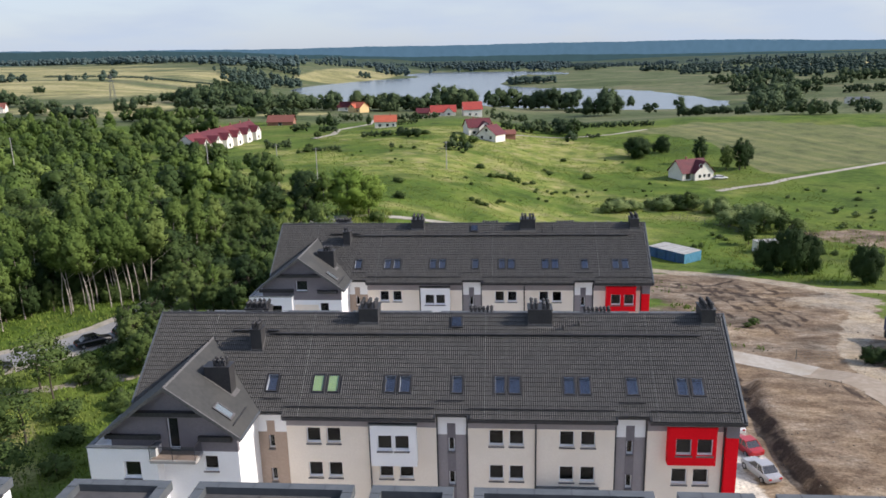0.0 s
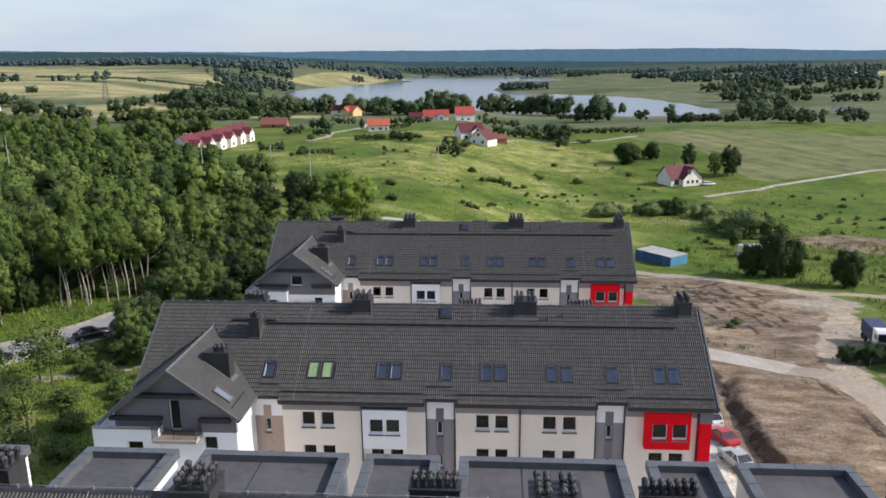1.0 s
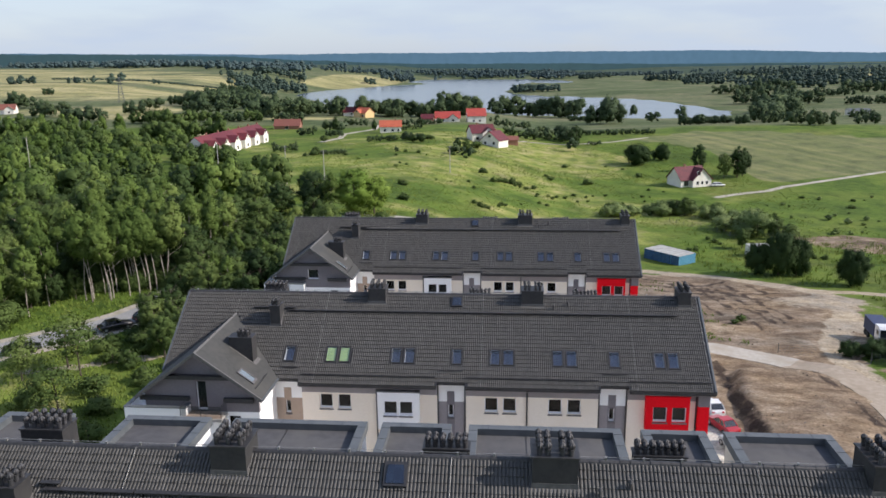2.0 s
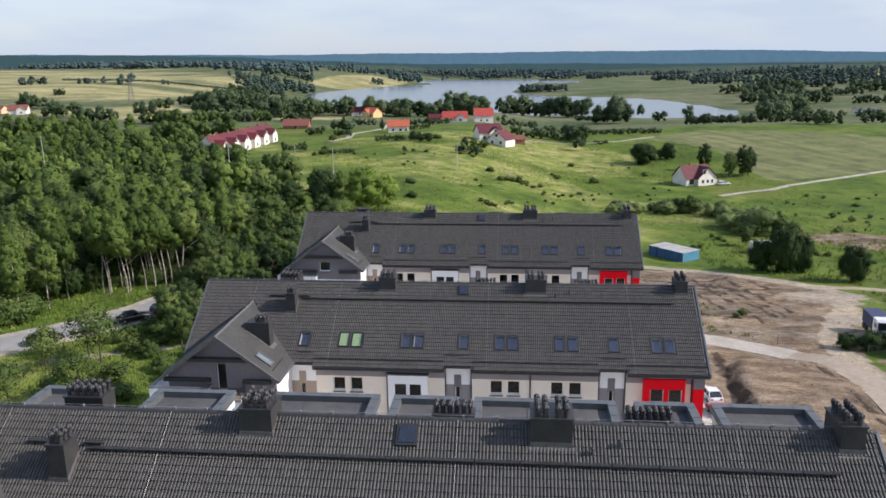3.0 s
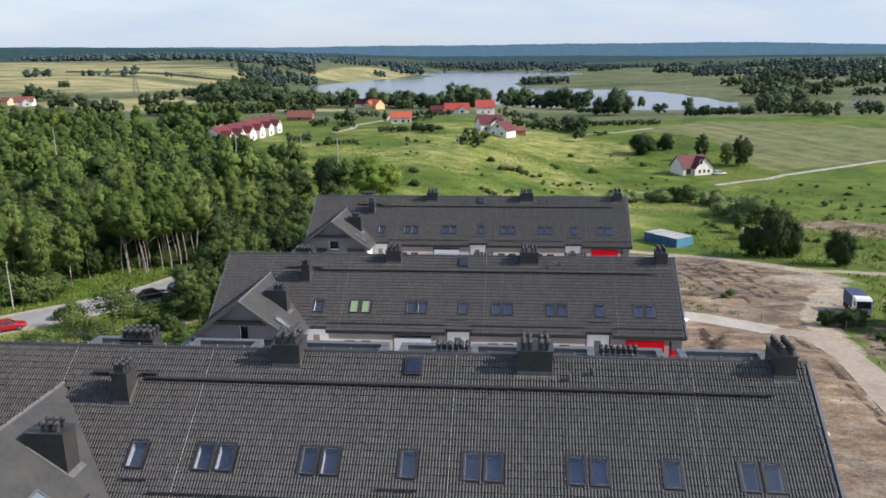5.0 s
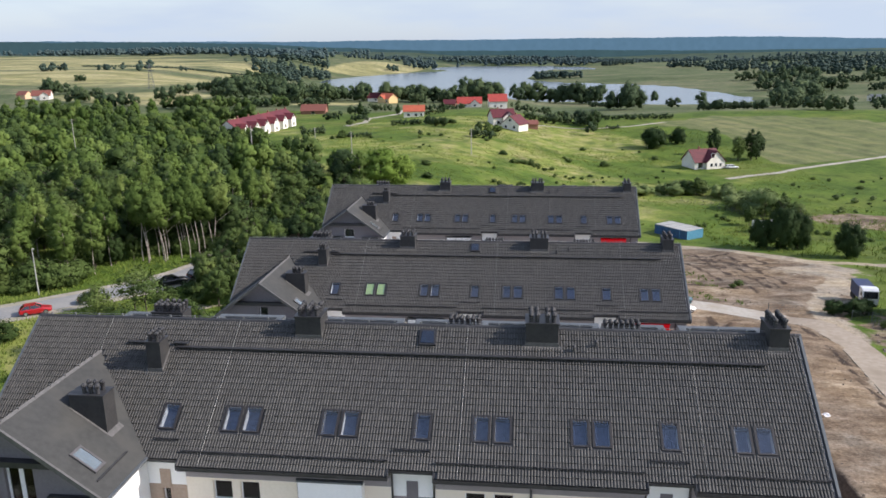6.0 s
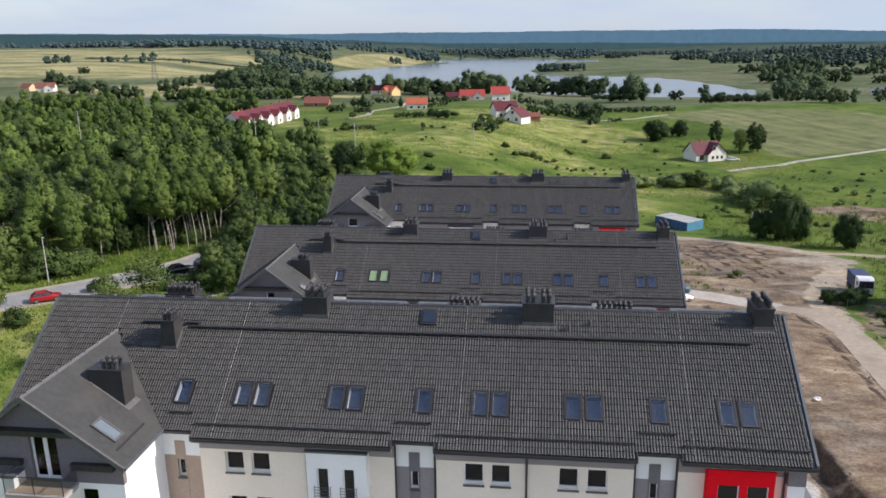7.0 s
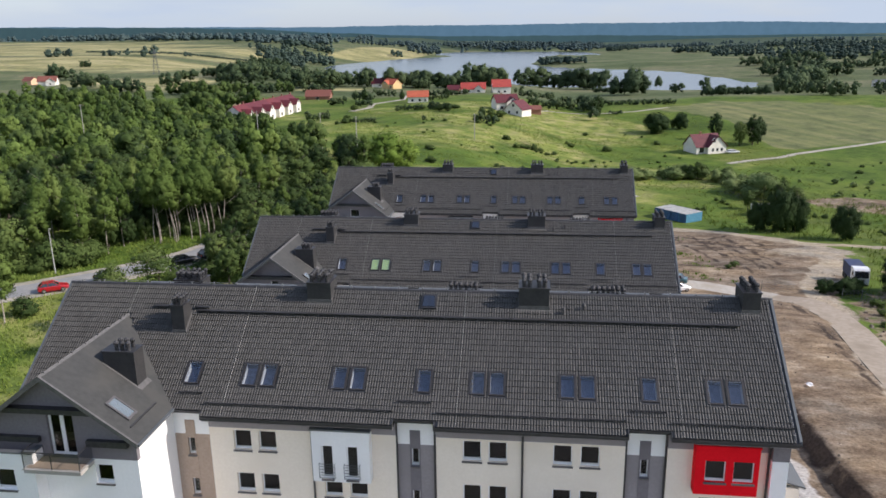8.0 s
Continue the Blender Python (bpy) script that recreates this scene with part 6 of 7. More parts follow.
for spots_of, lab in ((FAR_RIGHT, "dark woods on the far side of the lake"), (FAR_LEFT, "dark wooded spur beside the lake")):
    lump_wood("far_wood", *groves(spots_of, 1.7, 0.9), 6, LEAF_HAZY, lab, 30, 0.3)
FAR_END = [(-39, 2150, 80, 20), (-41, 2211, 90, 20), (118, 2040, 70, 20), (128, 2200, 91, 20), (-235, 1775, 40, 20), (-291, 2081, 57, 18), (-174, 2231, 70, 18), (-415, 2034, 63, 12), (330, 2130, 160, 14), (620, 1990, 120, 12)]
lump_wood("far_wood", *groves(FAR_END, 1.3, 1.0), 5, LEAF_HAZIEST, "dark woods along the lake's far end", 12, 0.25)
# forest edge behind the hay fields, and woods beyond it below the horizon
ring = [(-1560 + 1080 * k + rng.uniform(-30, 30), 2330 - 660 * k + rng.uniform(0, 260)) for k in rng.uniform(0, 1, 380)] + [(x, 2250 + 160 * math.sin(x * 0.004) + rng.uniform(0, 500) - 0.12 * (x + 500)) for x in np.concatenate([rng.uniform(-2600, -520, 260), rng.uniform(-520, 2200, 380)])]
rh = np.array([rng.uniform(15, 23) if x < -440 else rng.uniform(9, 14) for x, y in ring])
lump_wood("far_wood", ring, rh, rh * rng.uniform(0.40, 0.60, len(ring)), 5, LEAF_HAZIEST, "distant forest below the horizon", 8, 0.3)


def ridge_backdrop(y, tops, mat, name):
    """Wooded hills far behind everything: a long crest with an uneven tree line."""
    b = Bits()
    xs = np.linspace(-5000, 4600, 900)
    zs = np.interp(xs, [q[0] for q in tops], [q[1] for q in tops])
    for x, z in zip(xs, zs):
        t = z + 1.6 * math.sin(x * 0.006) + 0.9 * math.sin(x * 0.023 + 1) + rng.uniform(-1.2, 1.2)
        b.v += [(x, y, -60), (x, y, t)]
    b.f = [(2 * i, 2 * i + 2, 2 * i + 3, 2 * i + 1) for i in range(len(xs) - 1)]
    tagged(new(name, b.mesh(name, mat)), "blue wooded hills on the horizon", "hills", kind="structure")


# the hills' blue is aerial haze, put into base colour and a faint glow
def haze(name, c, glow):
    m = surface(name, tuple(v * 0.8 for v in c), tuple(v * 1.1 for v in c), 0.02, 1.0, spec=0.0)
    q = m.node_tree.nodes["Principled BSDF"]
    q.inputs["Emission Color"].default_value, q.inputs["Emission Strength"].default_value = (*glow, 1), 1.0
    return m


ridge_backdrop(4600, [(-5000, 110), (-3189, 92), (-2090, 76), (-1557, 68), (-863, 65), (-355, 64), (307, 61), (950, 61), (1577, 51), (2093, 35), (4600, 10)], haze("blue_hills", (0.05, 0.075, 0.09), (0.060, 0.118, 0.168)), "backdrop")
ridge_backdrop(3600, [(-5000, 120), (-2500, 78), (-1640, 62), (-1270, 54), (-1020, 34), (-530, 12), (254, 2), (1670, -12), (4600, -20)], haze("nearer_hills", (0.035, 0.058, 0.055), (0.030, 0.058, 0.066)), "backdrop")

# single trees and bushes
for k, x, y, h, w in [("linden", -9.0, 117, 13, 1.2), ("linden", -4.5, 119, 11, 1.15), ("dark", -19, 117, 12.5, 1.15), ("dark", -26, 114, 10, 1.2), ("birch", -14, 114, 12, 1.2), ("shrub", -30, 112, 4, 1.3), ("shrub", -1.5, 113, 3.5, 1.2),
                      ("broad", -12, 62, 9, 1.0), ("broad", -9, 71, 8, 1.0), ("birch", -11, 54, 9, 1.1), ("broad", -7, 48, 6, 1.0), ("birch", -13, 80, 10, 1.1), ("open", -9, 92, 8, 1.1), ("broad", -14, 98, 9, 1.1), ("shrub", -6, 60, 4, 1.2), ("birch", -7, 82, 9, 1.0),
                      ("roundbush", 87.0, 104, 12.8, 0.56), ("roundbush", 83.2, 106, 9.0, 0.62), ("roundbush", 91.0, 104.5, 11, 0.52), ("roundbush", 98.2, 94, 9.8, 0.62), ("willow", 96, 148, 9, 1.0), ("willow", 92, 151, 6, 1.1), ("broad", 88, 134, 6, 1.0),
                      ("roundbush", 82.5, 270, 10.5, 1.12), ("roundbush", 95.5, 281, 8.5, 0.8), ("dark", 105.0, 256, 12.5, 0.85), ("broad", 111.5, 241, 11.5, 0.85), ("dark", 117, 243, 14.5, 0.8), ("dark", 120, 246, 13, 0.85), ("dark", 92, 282, 5, 1.0),
                      ("dark", 59, 322, 9, 0.9), ("dark", 61, 316, 6, 1.0), ("dark", 62, 330, 10, 1.1), ("dark", 54, 352, 5, 1.1), ("dark", 47, 356, 6, 1.1), ("broad", 10, 262, 6, 1.2), ("dark", 6, 268, 5, 1.4), ("dark", -11, 281, 4.5, 1.6), ("dark", -15, 283, 4, 1.5), ("shrub", 14, 275, 4, 1.5),
                      ("dark", -70, 370, 9, 1.0), ("dark", -20, 355, 7, 1.2), ("dark", -46, 360, 7, 0.9), ("broad", -60, 300, 4, 1.8), ("broad", -52, 252, 3.5, 1.8)]:
    plant(k, x, y, h, w)
# plants between the lane and the buildings
for k, x, y, h, w in [("open", -24.5, 19, 6.5, 1.15), ("open", -21.5, 16.5, 6, 1.1), ("broad", -14, 22.5, 6.5, 0.95), ("broad", -12, 25.5, 7, 0.95), ("dark", -15.5, 27, 5.5, 0.9), ("shrub", -17.5, 25, 3.2, 1.2), ("birch", -36.5, 4.5, 10.5, 1.25), ("birch", -38, 3, 11, 1.2), ("shrub", -36, 8, 3, 1.2),
                      ("open", -27, 14, 5.5, 1.1), ("open", -18, 6, 5.5, 1.2), ("open", -14.5, -2, 5, 1.3), ("shrub", -20, 21, 2.2, 1.3), ("shrub", -23, 24.5, 2.0, 1.3), ("shrub", -17, 19.5, 2.6, 1.1), ("shrub", -11, 19.5, 2.6, 1.2), ("shrub", -13, 15, 2.4, 1.3), ("shrub", -17, 12, 2.6, 1.4), ("shrub", -10.5, 12, 2.2, 1.4),
                      ("shrub", -9, 30, 3, 1.3), ("shrub", -12, 34, 3.4, 1.2), ("broad", -15, 36.5, 6, 0.9), ("shrub", -18, 39, 3, 1.3), ("broad", -13.5, 43, 6.5, 0.9), ("open", -30, 19.5, 4, 0.8), ("shrub", -22, 8, 2.8, 1.4), ("open", -25, 4, 5, 1.2), ("shrub", -14, 7, 2.4, 1.4), ("shrub", -12, 1, 2.4, 1.3), ("open", -21, -4, 5, 1.2),
                      ("broad", -19.5, 31.2, 7, 0.95), ("broad", -17.6, 27.8, 6.5, 1.0), ("dark", -18.3, 34.8, 7, 0.9), ("broad", -15.6, 30.5, 6.5, 1.0), ("shrub", -20.8, 28.5, 2.6, 1.2), ("shrub", -22.6, 25.8, 2.2, 1.2),
                      ("roundbush", 75.8, 42.0, 2.9, 1.05), ("roundbush", 78.4, 41.2, 3.1, 1.1), ("roundbush", 80.2, 42.5, 3.3, 1.0), ("roundbush", 85.2, 38.4, 7.0, 0.6), ("roundbush", 88, 43, 9, 0.7), ("roundbush", 86.5, 37, 6, 0.7), ("shrub", 84, 33, 2.4, 1.4), ("shrub", 87, 36, 3.0, 1.3), ("shrub", 90, 32, 2.6, 1.4), ("shrub", 86, 27, 2.0, 1.5), ("shrub", 89, 24, 2.2, 1.5), ("shrub", 83, 21, 1.6, 1.5), ("shrub", 87, 18, 1.8, 1.5), ("shrub", 92, 28, 2.6, 1.4), ("shrub", 81, 13, 1.3, 1.5), ("shrub", 84, 10, 1.4, 1.6), ("shrub", 80.5, 34, 1.5, 1.4), ("shrub", 79, 29, 1.2, 1.5), ("shrub", 77, 23, 0.9, 1.6), ("shrub", 80, 18, 1.2, 1.5), ("shrub", 76, 12, 0.8, 1.5), ("shrub", 82, 26, 1.6, 1.5), ("shrub", 83.5, 31, 1.8, 1.4), ("shrub", 78, 15, 0.9, 1.6),
                      ("shrub", 67, 62, 1.4, 1.3), ("shrub", 65.5, 60.5, 0.9, 1.4)]:
    plant(k, x, y, h, w)
# bushes on the meadow, in loose clusters, and the hedges of willow
def cluster(x, y, n, spread_x, spread_y, h0, h1, kinds=("shrub",), group="bushes on the meadow"):
    for _ in range(n):
        plant(kinds[rng.integers(len(kinds))], x + rng.normal() * spread_x, y + rng.normal() * spread_y, rng.uniform(h0, h1), rng.uniform(0.95, 1.7), group)


for x, y, n, sx, sy, h0, h1 in [(18, 219.6, 2, 1.0, 1.0, 1.5, 2.6), (26, 207.7, 4, 1.8, 2, 1.2, 2.6), (30.4, 209.2, 3, 1.2, 2, 1.6, 2.8), (33, 203, 4, 2.0, 3, 1.0, 1.8), (44.1, 233.7, 3, 1.6, 2, 1.0, 1.8), (57.5, 228.3, 1, 0.5, 0.5, 2.2, 2.8), (58.5, 229, 1, 0.5, 0.5, 1.4, 2), (-4.9, 170.1, 3, 1.4, 1, 1.2, 1.9),
                                (-1, 146, 2, 1.2, 1, 1.6, 2.4), (21.4, 157, 5, 3, 2, 0.9, 1.9), (27, 166, 3, 2.0, 2, 0.9, 1.6), (45.3, 196, 5, 3.2, 2, 0.9, 1.7), (39.4, 196, 3, 2, 2, 0.8, 1.5), (-50.3, 249, 4, 3, 3, 1.5, 3.0), (51.5, 263, 2, 0.8, 1, 1.4, 2.2), (79, 245, 2, 1.4, 1, 1.2, 2.4),
                                (-15, 293, 6, 5, 1.5, 2, 3.6), (-8, 250, 3, 5, 4, 0.8, 1.6), (10, 262, 4, 5, 4, 1.5, 3), (8, 250, 3, 2, 2, 1, 2.2), (70, 262, 2, 3, 3, 0.9, 1.5), (36, 180, 3, 4, 4, 0.6, 1.2), (60, 205, 4, 5, 6, 0.6, 1.4), (12, 190, 4, 6, 6, 0.5, 1.2), (-12, 215, 3, 6, 6, 0.8, 1.5), (-30, 240, 4, 8, 6, 0.8, 1.8), (66, 178, 4, 4, 3, 0.8, 1.6)]:
    cluster(x, y, n, sx, sy, h0, h1)
hedges = [(58, 174, 3, 4.0), (62, 177, 3, 4.4), (66, 178, 4, 4.6), (71, 179, 3, 4.2), (75, 178, 4, 4.8), (79, 177, 4, 6.0), (83, 176, 4, 6.2), (87, 173, 3, 5.6), (91, 171, 3, 5.2), (94, 168, 2, 4.4), (95, 160, 3, 5.6), (98, 156, 3, 6.6), (92, 152, 3, 5.0), (100, 150, 2, 6.6), (104, 147, 2, 4.5)]
for x, y, n, h in hedges:
    cluster(x, y, n, 1.6, 2.2, h * 0.6, h * 1.1, ("willow", "willow", "willow", "broad"), "hedge of willow bushes")
for x, y, n in [(108, 160, 3), (120, 152, 3), (132, 158, 3), (112, 176, 3), (126, 172, 3), (140, 168, 3), (118, 190, 3), (134, 186, 3), (150, 178, 3), (104, 186, 2), (128, 202, 3), (146, 200, 3), (160, 190, 2), (165, 210, 3), (90, 196, 3), (76, 206, 3), (70, 196, 2), (86, 214, 2)]:
    cluster(x, y, n, 3.5, 3.0, 0.5, 1.5, ("shrub", "willow", "shrub"))
for x, y, n in [(80, 140, 3), (76, 132, 2), (104, 124, 3), (112, 118, 3), (120, 112, 2), (108, 104, 2)]:
    cluster(x, y, n, 2.5, 2.0, 0.6, 1.6, ("shrub",))
for i in range(16):
    plant("willow" if i % 3 else "shrub", 118 + i * 4.2 + rng.uniform(-2, 2), 158 + rng.uniform(-8, 12), rng.uniform(1.0, 2.4), 1.3, "hedge of willow bushes")


def tufts(name, pts, h, mat, label):
    """Tall weeds and grass tufts: leaning blades in clusters."""
    n = len(pts)
    per = 9
    q = np.repeat(np.array([(x, y, 0) for x, y in pts], float), per, 0)
    q[:, :2] += rng.normal(size=(n * per, 2)) * 0.35
    q[:, 2] = ground(q[:, 0], q[:, 1]) - 0.05
    a = rng.uniform(0, 6.283, n * per)
    hh = h * rng.uniform(0.4, 1.2, n * per)
    w = np.stack([np.cos(a), np.sin(a), np.zeros_like(a)], 1) * (0.075 * rng.uniform(0.6, 1.5, n * per))[:, None]
    lean = np.stack([np.cos(a + 1.3), np.sin(a + 1.3), np.zeros_like(a)], 1) * (hh * rng.uniform(0.1, 0.5, n * per))[:, None]
    upv = np.zeros_like(w)
    upv[:, 2] = hh
    v = np.stack([q - w, q + w, q + upv + lean + w * 0.3, q + upv + lean - w * 0.3], 1).reshape(-1, 3)
    tagged(new(name, sheet_mesh(name, v, np.arange(len(v)).reshape(-1, 4), mat)), label, "weeds", kind="stuff")


def weedy(x, y):
    return along(np.array(x), np.array(y), ROAD) > 4.3 and not (-1.6 < x < 46 and -50 < y < 46)


tufts("tall_grass", scatter(5200, (-75, -2, -30, 60), weedy, 0.55), 0.4, WEED, "tall grass and weeds beside the lane")
tufts("tall_grass", scatter(2500, (-34, 0, 60, 125), lambda x, y: along(np.array(x), np.array(y), ROAD) > 4.2, 0.8), 0.9, WEED, "tall grass along the wood's edge")
tufts("track_weeds", scatter(1500, (74, 130, -20, 140), lambda x, y: float(outside(x, y, SOIL)) > 3 and along(np.array(x), np.array(y), TRACK) > 4 and along(np.array(x), np.array(y), SPUR) > 3.2, 0.8), 0.8, WEED, "weeds beside the gravel track")
def lush(x, y):
    return float(outside(x, y, CROP)) > 2 and wobble(x, y, 0.07) + 0.6 * wobble(x, y, 0.3) > -0.15 and along(np.array(x), np.array(y), [(-16, 114), (-6, 118.5), (10, 122), (28, 128), (47, 140)]) > 2


tufts("meadow_weeds", scatter(4500, (-50, 130, 122, 250), lush, 0.9), 0.32, WEED, "uneven tall weeds on the meadow")
tufts("meadow_weeds", scatter(2500, (-60, 120, 235, 330), lush, 1.2), 0.36, WEED, "uneven tall weeds on the meadow")
tufts("soil_weeds", scatter(240, (45, 64, 46, 100), lambda x, y: wobble(x, y, 0.25) > 0.25 or (x < 52 and y > 52), 0.5), 0.5, WEED, "thin weeds on the bare soil")

# clods and stones on the bare lot
STONE = surface("clods", (0.11, 0.085, 0.065), (0.22, 0.19, 0.155), 4, 0.95, 0.4, vary=0.3, island=True)
sb = Bits()
for x, y in scatter(420, (45, 84, -50, 96), lambda x, y: float(outside(x, y, SOIL)) < -1 and (wobble(x, y, 0.2) > 0 or abs(x - 52.6 + 0.06 * (y - 10)) < 1.6) and not (44 < x < 52 and y < 30), 0.4):
    r = rng.uniform(0.05, 0.17)
    z = float(ground(x, y))
    ang = rng.uniform(0, 6.28)
    sb.add([(x + r * math.cos(ang + k * 1.57) * rng.uniform(0.7, 1.2), y + r * math.sin(ang + k * 1.57) * rng.uniform(0.7, 1.2), z - 0.05) for k in range(4)] + [(x + r * 0.5 * math.cos(ang + k * 1.57), y + r * 0.5 * math.sin(ang + k * 1.57), z + r * rng.uniform(0.5, 0.9)) for k in range(4)],
           [(0, 1, 5, 4), (1, 2, 6, 5), (2, 3, 7, 6), (3, 0, 4, 7), (4, 5, 6, 7)])
for x, y in scatter(90, (73, 86, 8, 40), lambda x, y: float(outside(x, y, RUBBLE)) < -0.5, 0.5):
    r, z, ang = rng.uniform(0.12, 0.38), float(ground(x, y)), rng.uniform(0, 6.28)
    sb.add([(x + r * math.cos(ang + k * 1.57) * rng.uniform(0.7, 1.2), y + r * math.sin(ang + k * 1.57) * rng.uniform(0.7, 1.2), z - 0.05) for k in range(4)] + [(x + r * 0.5 * math.cos(ang + k * 1.57), y + r * 0.5 * math.sin(ang + k * 1.57), z + r * rng.uniform(0.5, 0.9)) for k in range(4)],
           [(0, 1, 5, 4), (1, 2, 6, 5), (2, 3, 7, 6), (3, 0, 4, 7), (4, 5, 6, 7)])
tagged(new("clods", sb.mesh("clods", STONE)), "clods and stones on the dug soil", "stones", kind="stuff")

# ---- village houses ----
REDROOF = surface("red_roof", (0.122, 0.016, 0.020), (0.160, 0.027, 0.029), 3, 0.7, 0.2, c3=(0.102, 0.016, 0.022), big=0.8)
DARKRED = surface("dark_red_roof", (0.096, 0.011, 0.018), (0.128, 0.019, 0.025), 3, 0.7, 0.2, c3=(0.077, 0.011, 0.018), big=0.8)
ORANGE = surface("orange_roof", (0.40, 0.088, 0.040), (0.47, 0.115, 0.055), 3, 0.75, 0.2, c3=(0.34, 0.078, 0.042), big=0.8)
BROWNROOF = surface("brown_roof", (0.16, 0.055, 0.04), (0.22, 0.08, 0.055), 3, 0.75, 0.2)
BRIGHTRED = surface("bright_red_roof", (0.34, 0.045, 0.032), (0.42, 0.065, 0.045), 3, 0.7, 0.2, c3=(0.28, 0.04, 0.035), big=0.8)
YELLOW = surface("yellow_wall", (0.60, 0.43, 0.20), (0.66, 0.48, 0.24), 3, 0.9)
PEACH = surface("peach_wall", (0.66, 0.42, 0.26), (0.72, 0.48, 0.31), 3, 0.9)
PALEWALL = surface("pale_wall", (0.72, 0.69, 0.62), (0.80, 0.77, 0.70), 2, 0.9, 0.1, c3=(0.68, 0.64, 0.57), big=0.5)
BRICKWALL = surface("brick_wall", (0.24, 0.11, 0.075), (0.32, 0.16, 0.11), 3, 0.9)
DARKPANE = glazing("house_glass", (0.5, 0.53, 0.55), 0.06)


def house(x, y, turn, w, d, eave, pitch, roofmat, wallmat, label, cross=None, windows=(), stack=None, over=0.5, sink=0.4):
    """A gabled house: w along the ridge (its x), d across it; windows are (side, along, sill, width, height)."""
    z = float(ground(x, y)) - sink
    h = root("house", pose(x, y, z, 0, 0, turn), label, "house", "village houses")
    rise = d / 2 * pitch
    def body():
        return Bits().prism([(-w / 2, -d / 2, -1), (-w / 2, d / 2, -1), (-w / 2, d / 2, eave), (-w / 2, 0, eave + rise), (-w / 2, -d / 2, eave)], (w, 0, 0))
    put("wall", ("hw", x, y), body, wallmat, h)
    def roof(b, w_, d_, sx, flip):
        r = d_ / 2 * pitch
        o = over
        for s in (-1, 1):
            ring = [(-w_ / 2 - o, 0, eave + r + 0.02), (w_ / 2 + o, 0, eave + r + 0.02), (w_ / 2 + o, s * (d_ / 2 + o), eave - o * pitch + 0.02), (-w_ / 2 - o, s * (d_ / 2 + o), eave - o * pitch + 0.02)]
            if flip:
                ring = [(sx - p[1], p[0], p[2]) for p in ring]
            b.prism(ring, (0, 0, 0.16))
        return b
    put("roof", ("hr", x, y), lambda: roof(Bits(), w, d, 0, False), roofmat, h)
    if cross:
        cx, cd, cl = cross
        put("gable_wing", ("hc", x, y), lambda: Bits().prism([(cx - cd / 2, -d / 2 - cl, -1), (cx + cd / 2, -d / 2 - cl, -1), (cx + cd / 2, -d / 2 - cl, eave), (cx, -d / 2 - cl, eave + cd / 2 * pitch), (cx - cd / 2, -d / 2 - cl, eave)], (0, cl + d / 2, 0)), wallmat, h)
        def croof():
            b = Bits()
            for s in (-1, 1):
                b.prism([(cx, -d / 2 - cl - over, eave + cd / 2 * pitch + 0.02), (cx, 0, eave + cd / 2 * pitch + 0.02), (cx + s * (cd / 2 + over), 0, eave - over * pitch + 0.02), (cx + s * (cd / 2 + over), -d / 2 - cl - over, eave - over * pitch + 0.02)], (0, 0, 0.16))
            return b
        put("wing_roof", ("hcr", x, y), croof, roofmat, h)
    for side, a, s, ww, hh in windows:
        if side == "front":
            m = pose(a, -d / 2, s)
        elif side == "wing":
            m = pose(a, -d / 2 - cross[2], s)
        elif side == "left":
            m = pose(-w / 2, a, s, 0, 0, -90)
        else:
            m = pose(w / 2, a, s, 0, 0, 90)
        win = put("window", ("hwin", ww, hh), lambda: Bits().box(-ww / 2 - 0.08, ww / 2 + 0.08, -0.06, 0.02, -0.08, 0).box(-ww / 2 - 0.08, ww / 2 + 0.08, -0.05, 0.02, hh, hh + 0.08).box(-ww / 2 - 0.08, -ww / 2, -0.05, 0.02, 0, hh).box(ww / 2, ww / 2 + 0.08, -0.05, 0.02, 0, hh), PLASTIC, h, "", m)
        put("pane", ("hpane", ww, hh), lambda: Bits().box(-ww / 2, ww / 2, -0.02, -0.005, 0, hh), DOORDARK, win)
    if stack:
        put("chimney", ("hch", x, y), lambda: Bits().box(stack - 0.3, stack + 0.3, -0.3, 0.3, eave + rise - 0.8, eave + rise + 0.9).box(stack - 0.36, stack + 0.36, -0.36, 0.36, eave + rise + 0.9, eave + rise + 1.0), BRICKWALL, h)
    return h


DOORDARK = surface("dark_pane", (0.025, 0.028, 0.032), (0.04, 0.045, 0.05), 2, 0.08, spec=0.8)
house(94.8, 229, 24, 11.5, 8.5, 3.2, 0.95, DARKRED, PALEWALL, "white village house with steep dark red roof", (2.4, 8.0, 1.6), [("wing", 0.8, 4.6, 1.3, 1.5), ("wing", 0.4, 1.2, 1.1, 1.2), ("wing", 2.4, 1.2, 1.0, 1.2), ("wing", 4.4, 1.2, 1.0, 1.2), ("front", -3.4, 0.7, 2.0, 2.2)], -1.5)
house(21.5, 291, 62, 9, 9.5, 3.2, 0.8, DARKRED, PALEWALL, "white house with red roof above the meadow", None, [("left", 0, 4.4, 1.3, 1.3), ("left", -2.2, 1.2, 1.2, 1.3), ("left", 2.2, 1.2, 1.2, 1.3)], 1.0)
house(15, 300, 20, 11, 9.0, 4.4, 0.75, DARKRED, PALEWALL, "white house with dark red roof and gable", (2.0, 6.0, 1.5), [("wing", 2.0, 4.2, 1.2, 1.2), ("front", -3, 1.2, 1.4, 1.3)], -2.0)
house(28, 303, 12, 8, 6, 2.4, 0.5, BROWNROOF, BRICKWALL, "low outbuilding with brownish roof", None, [], None)
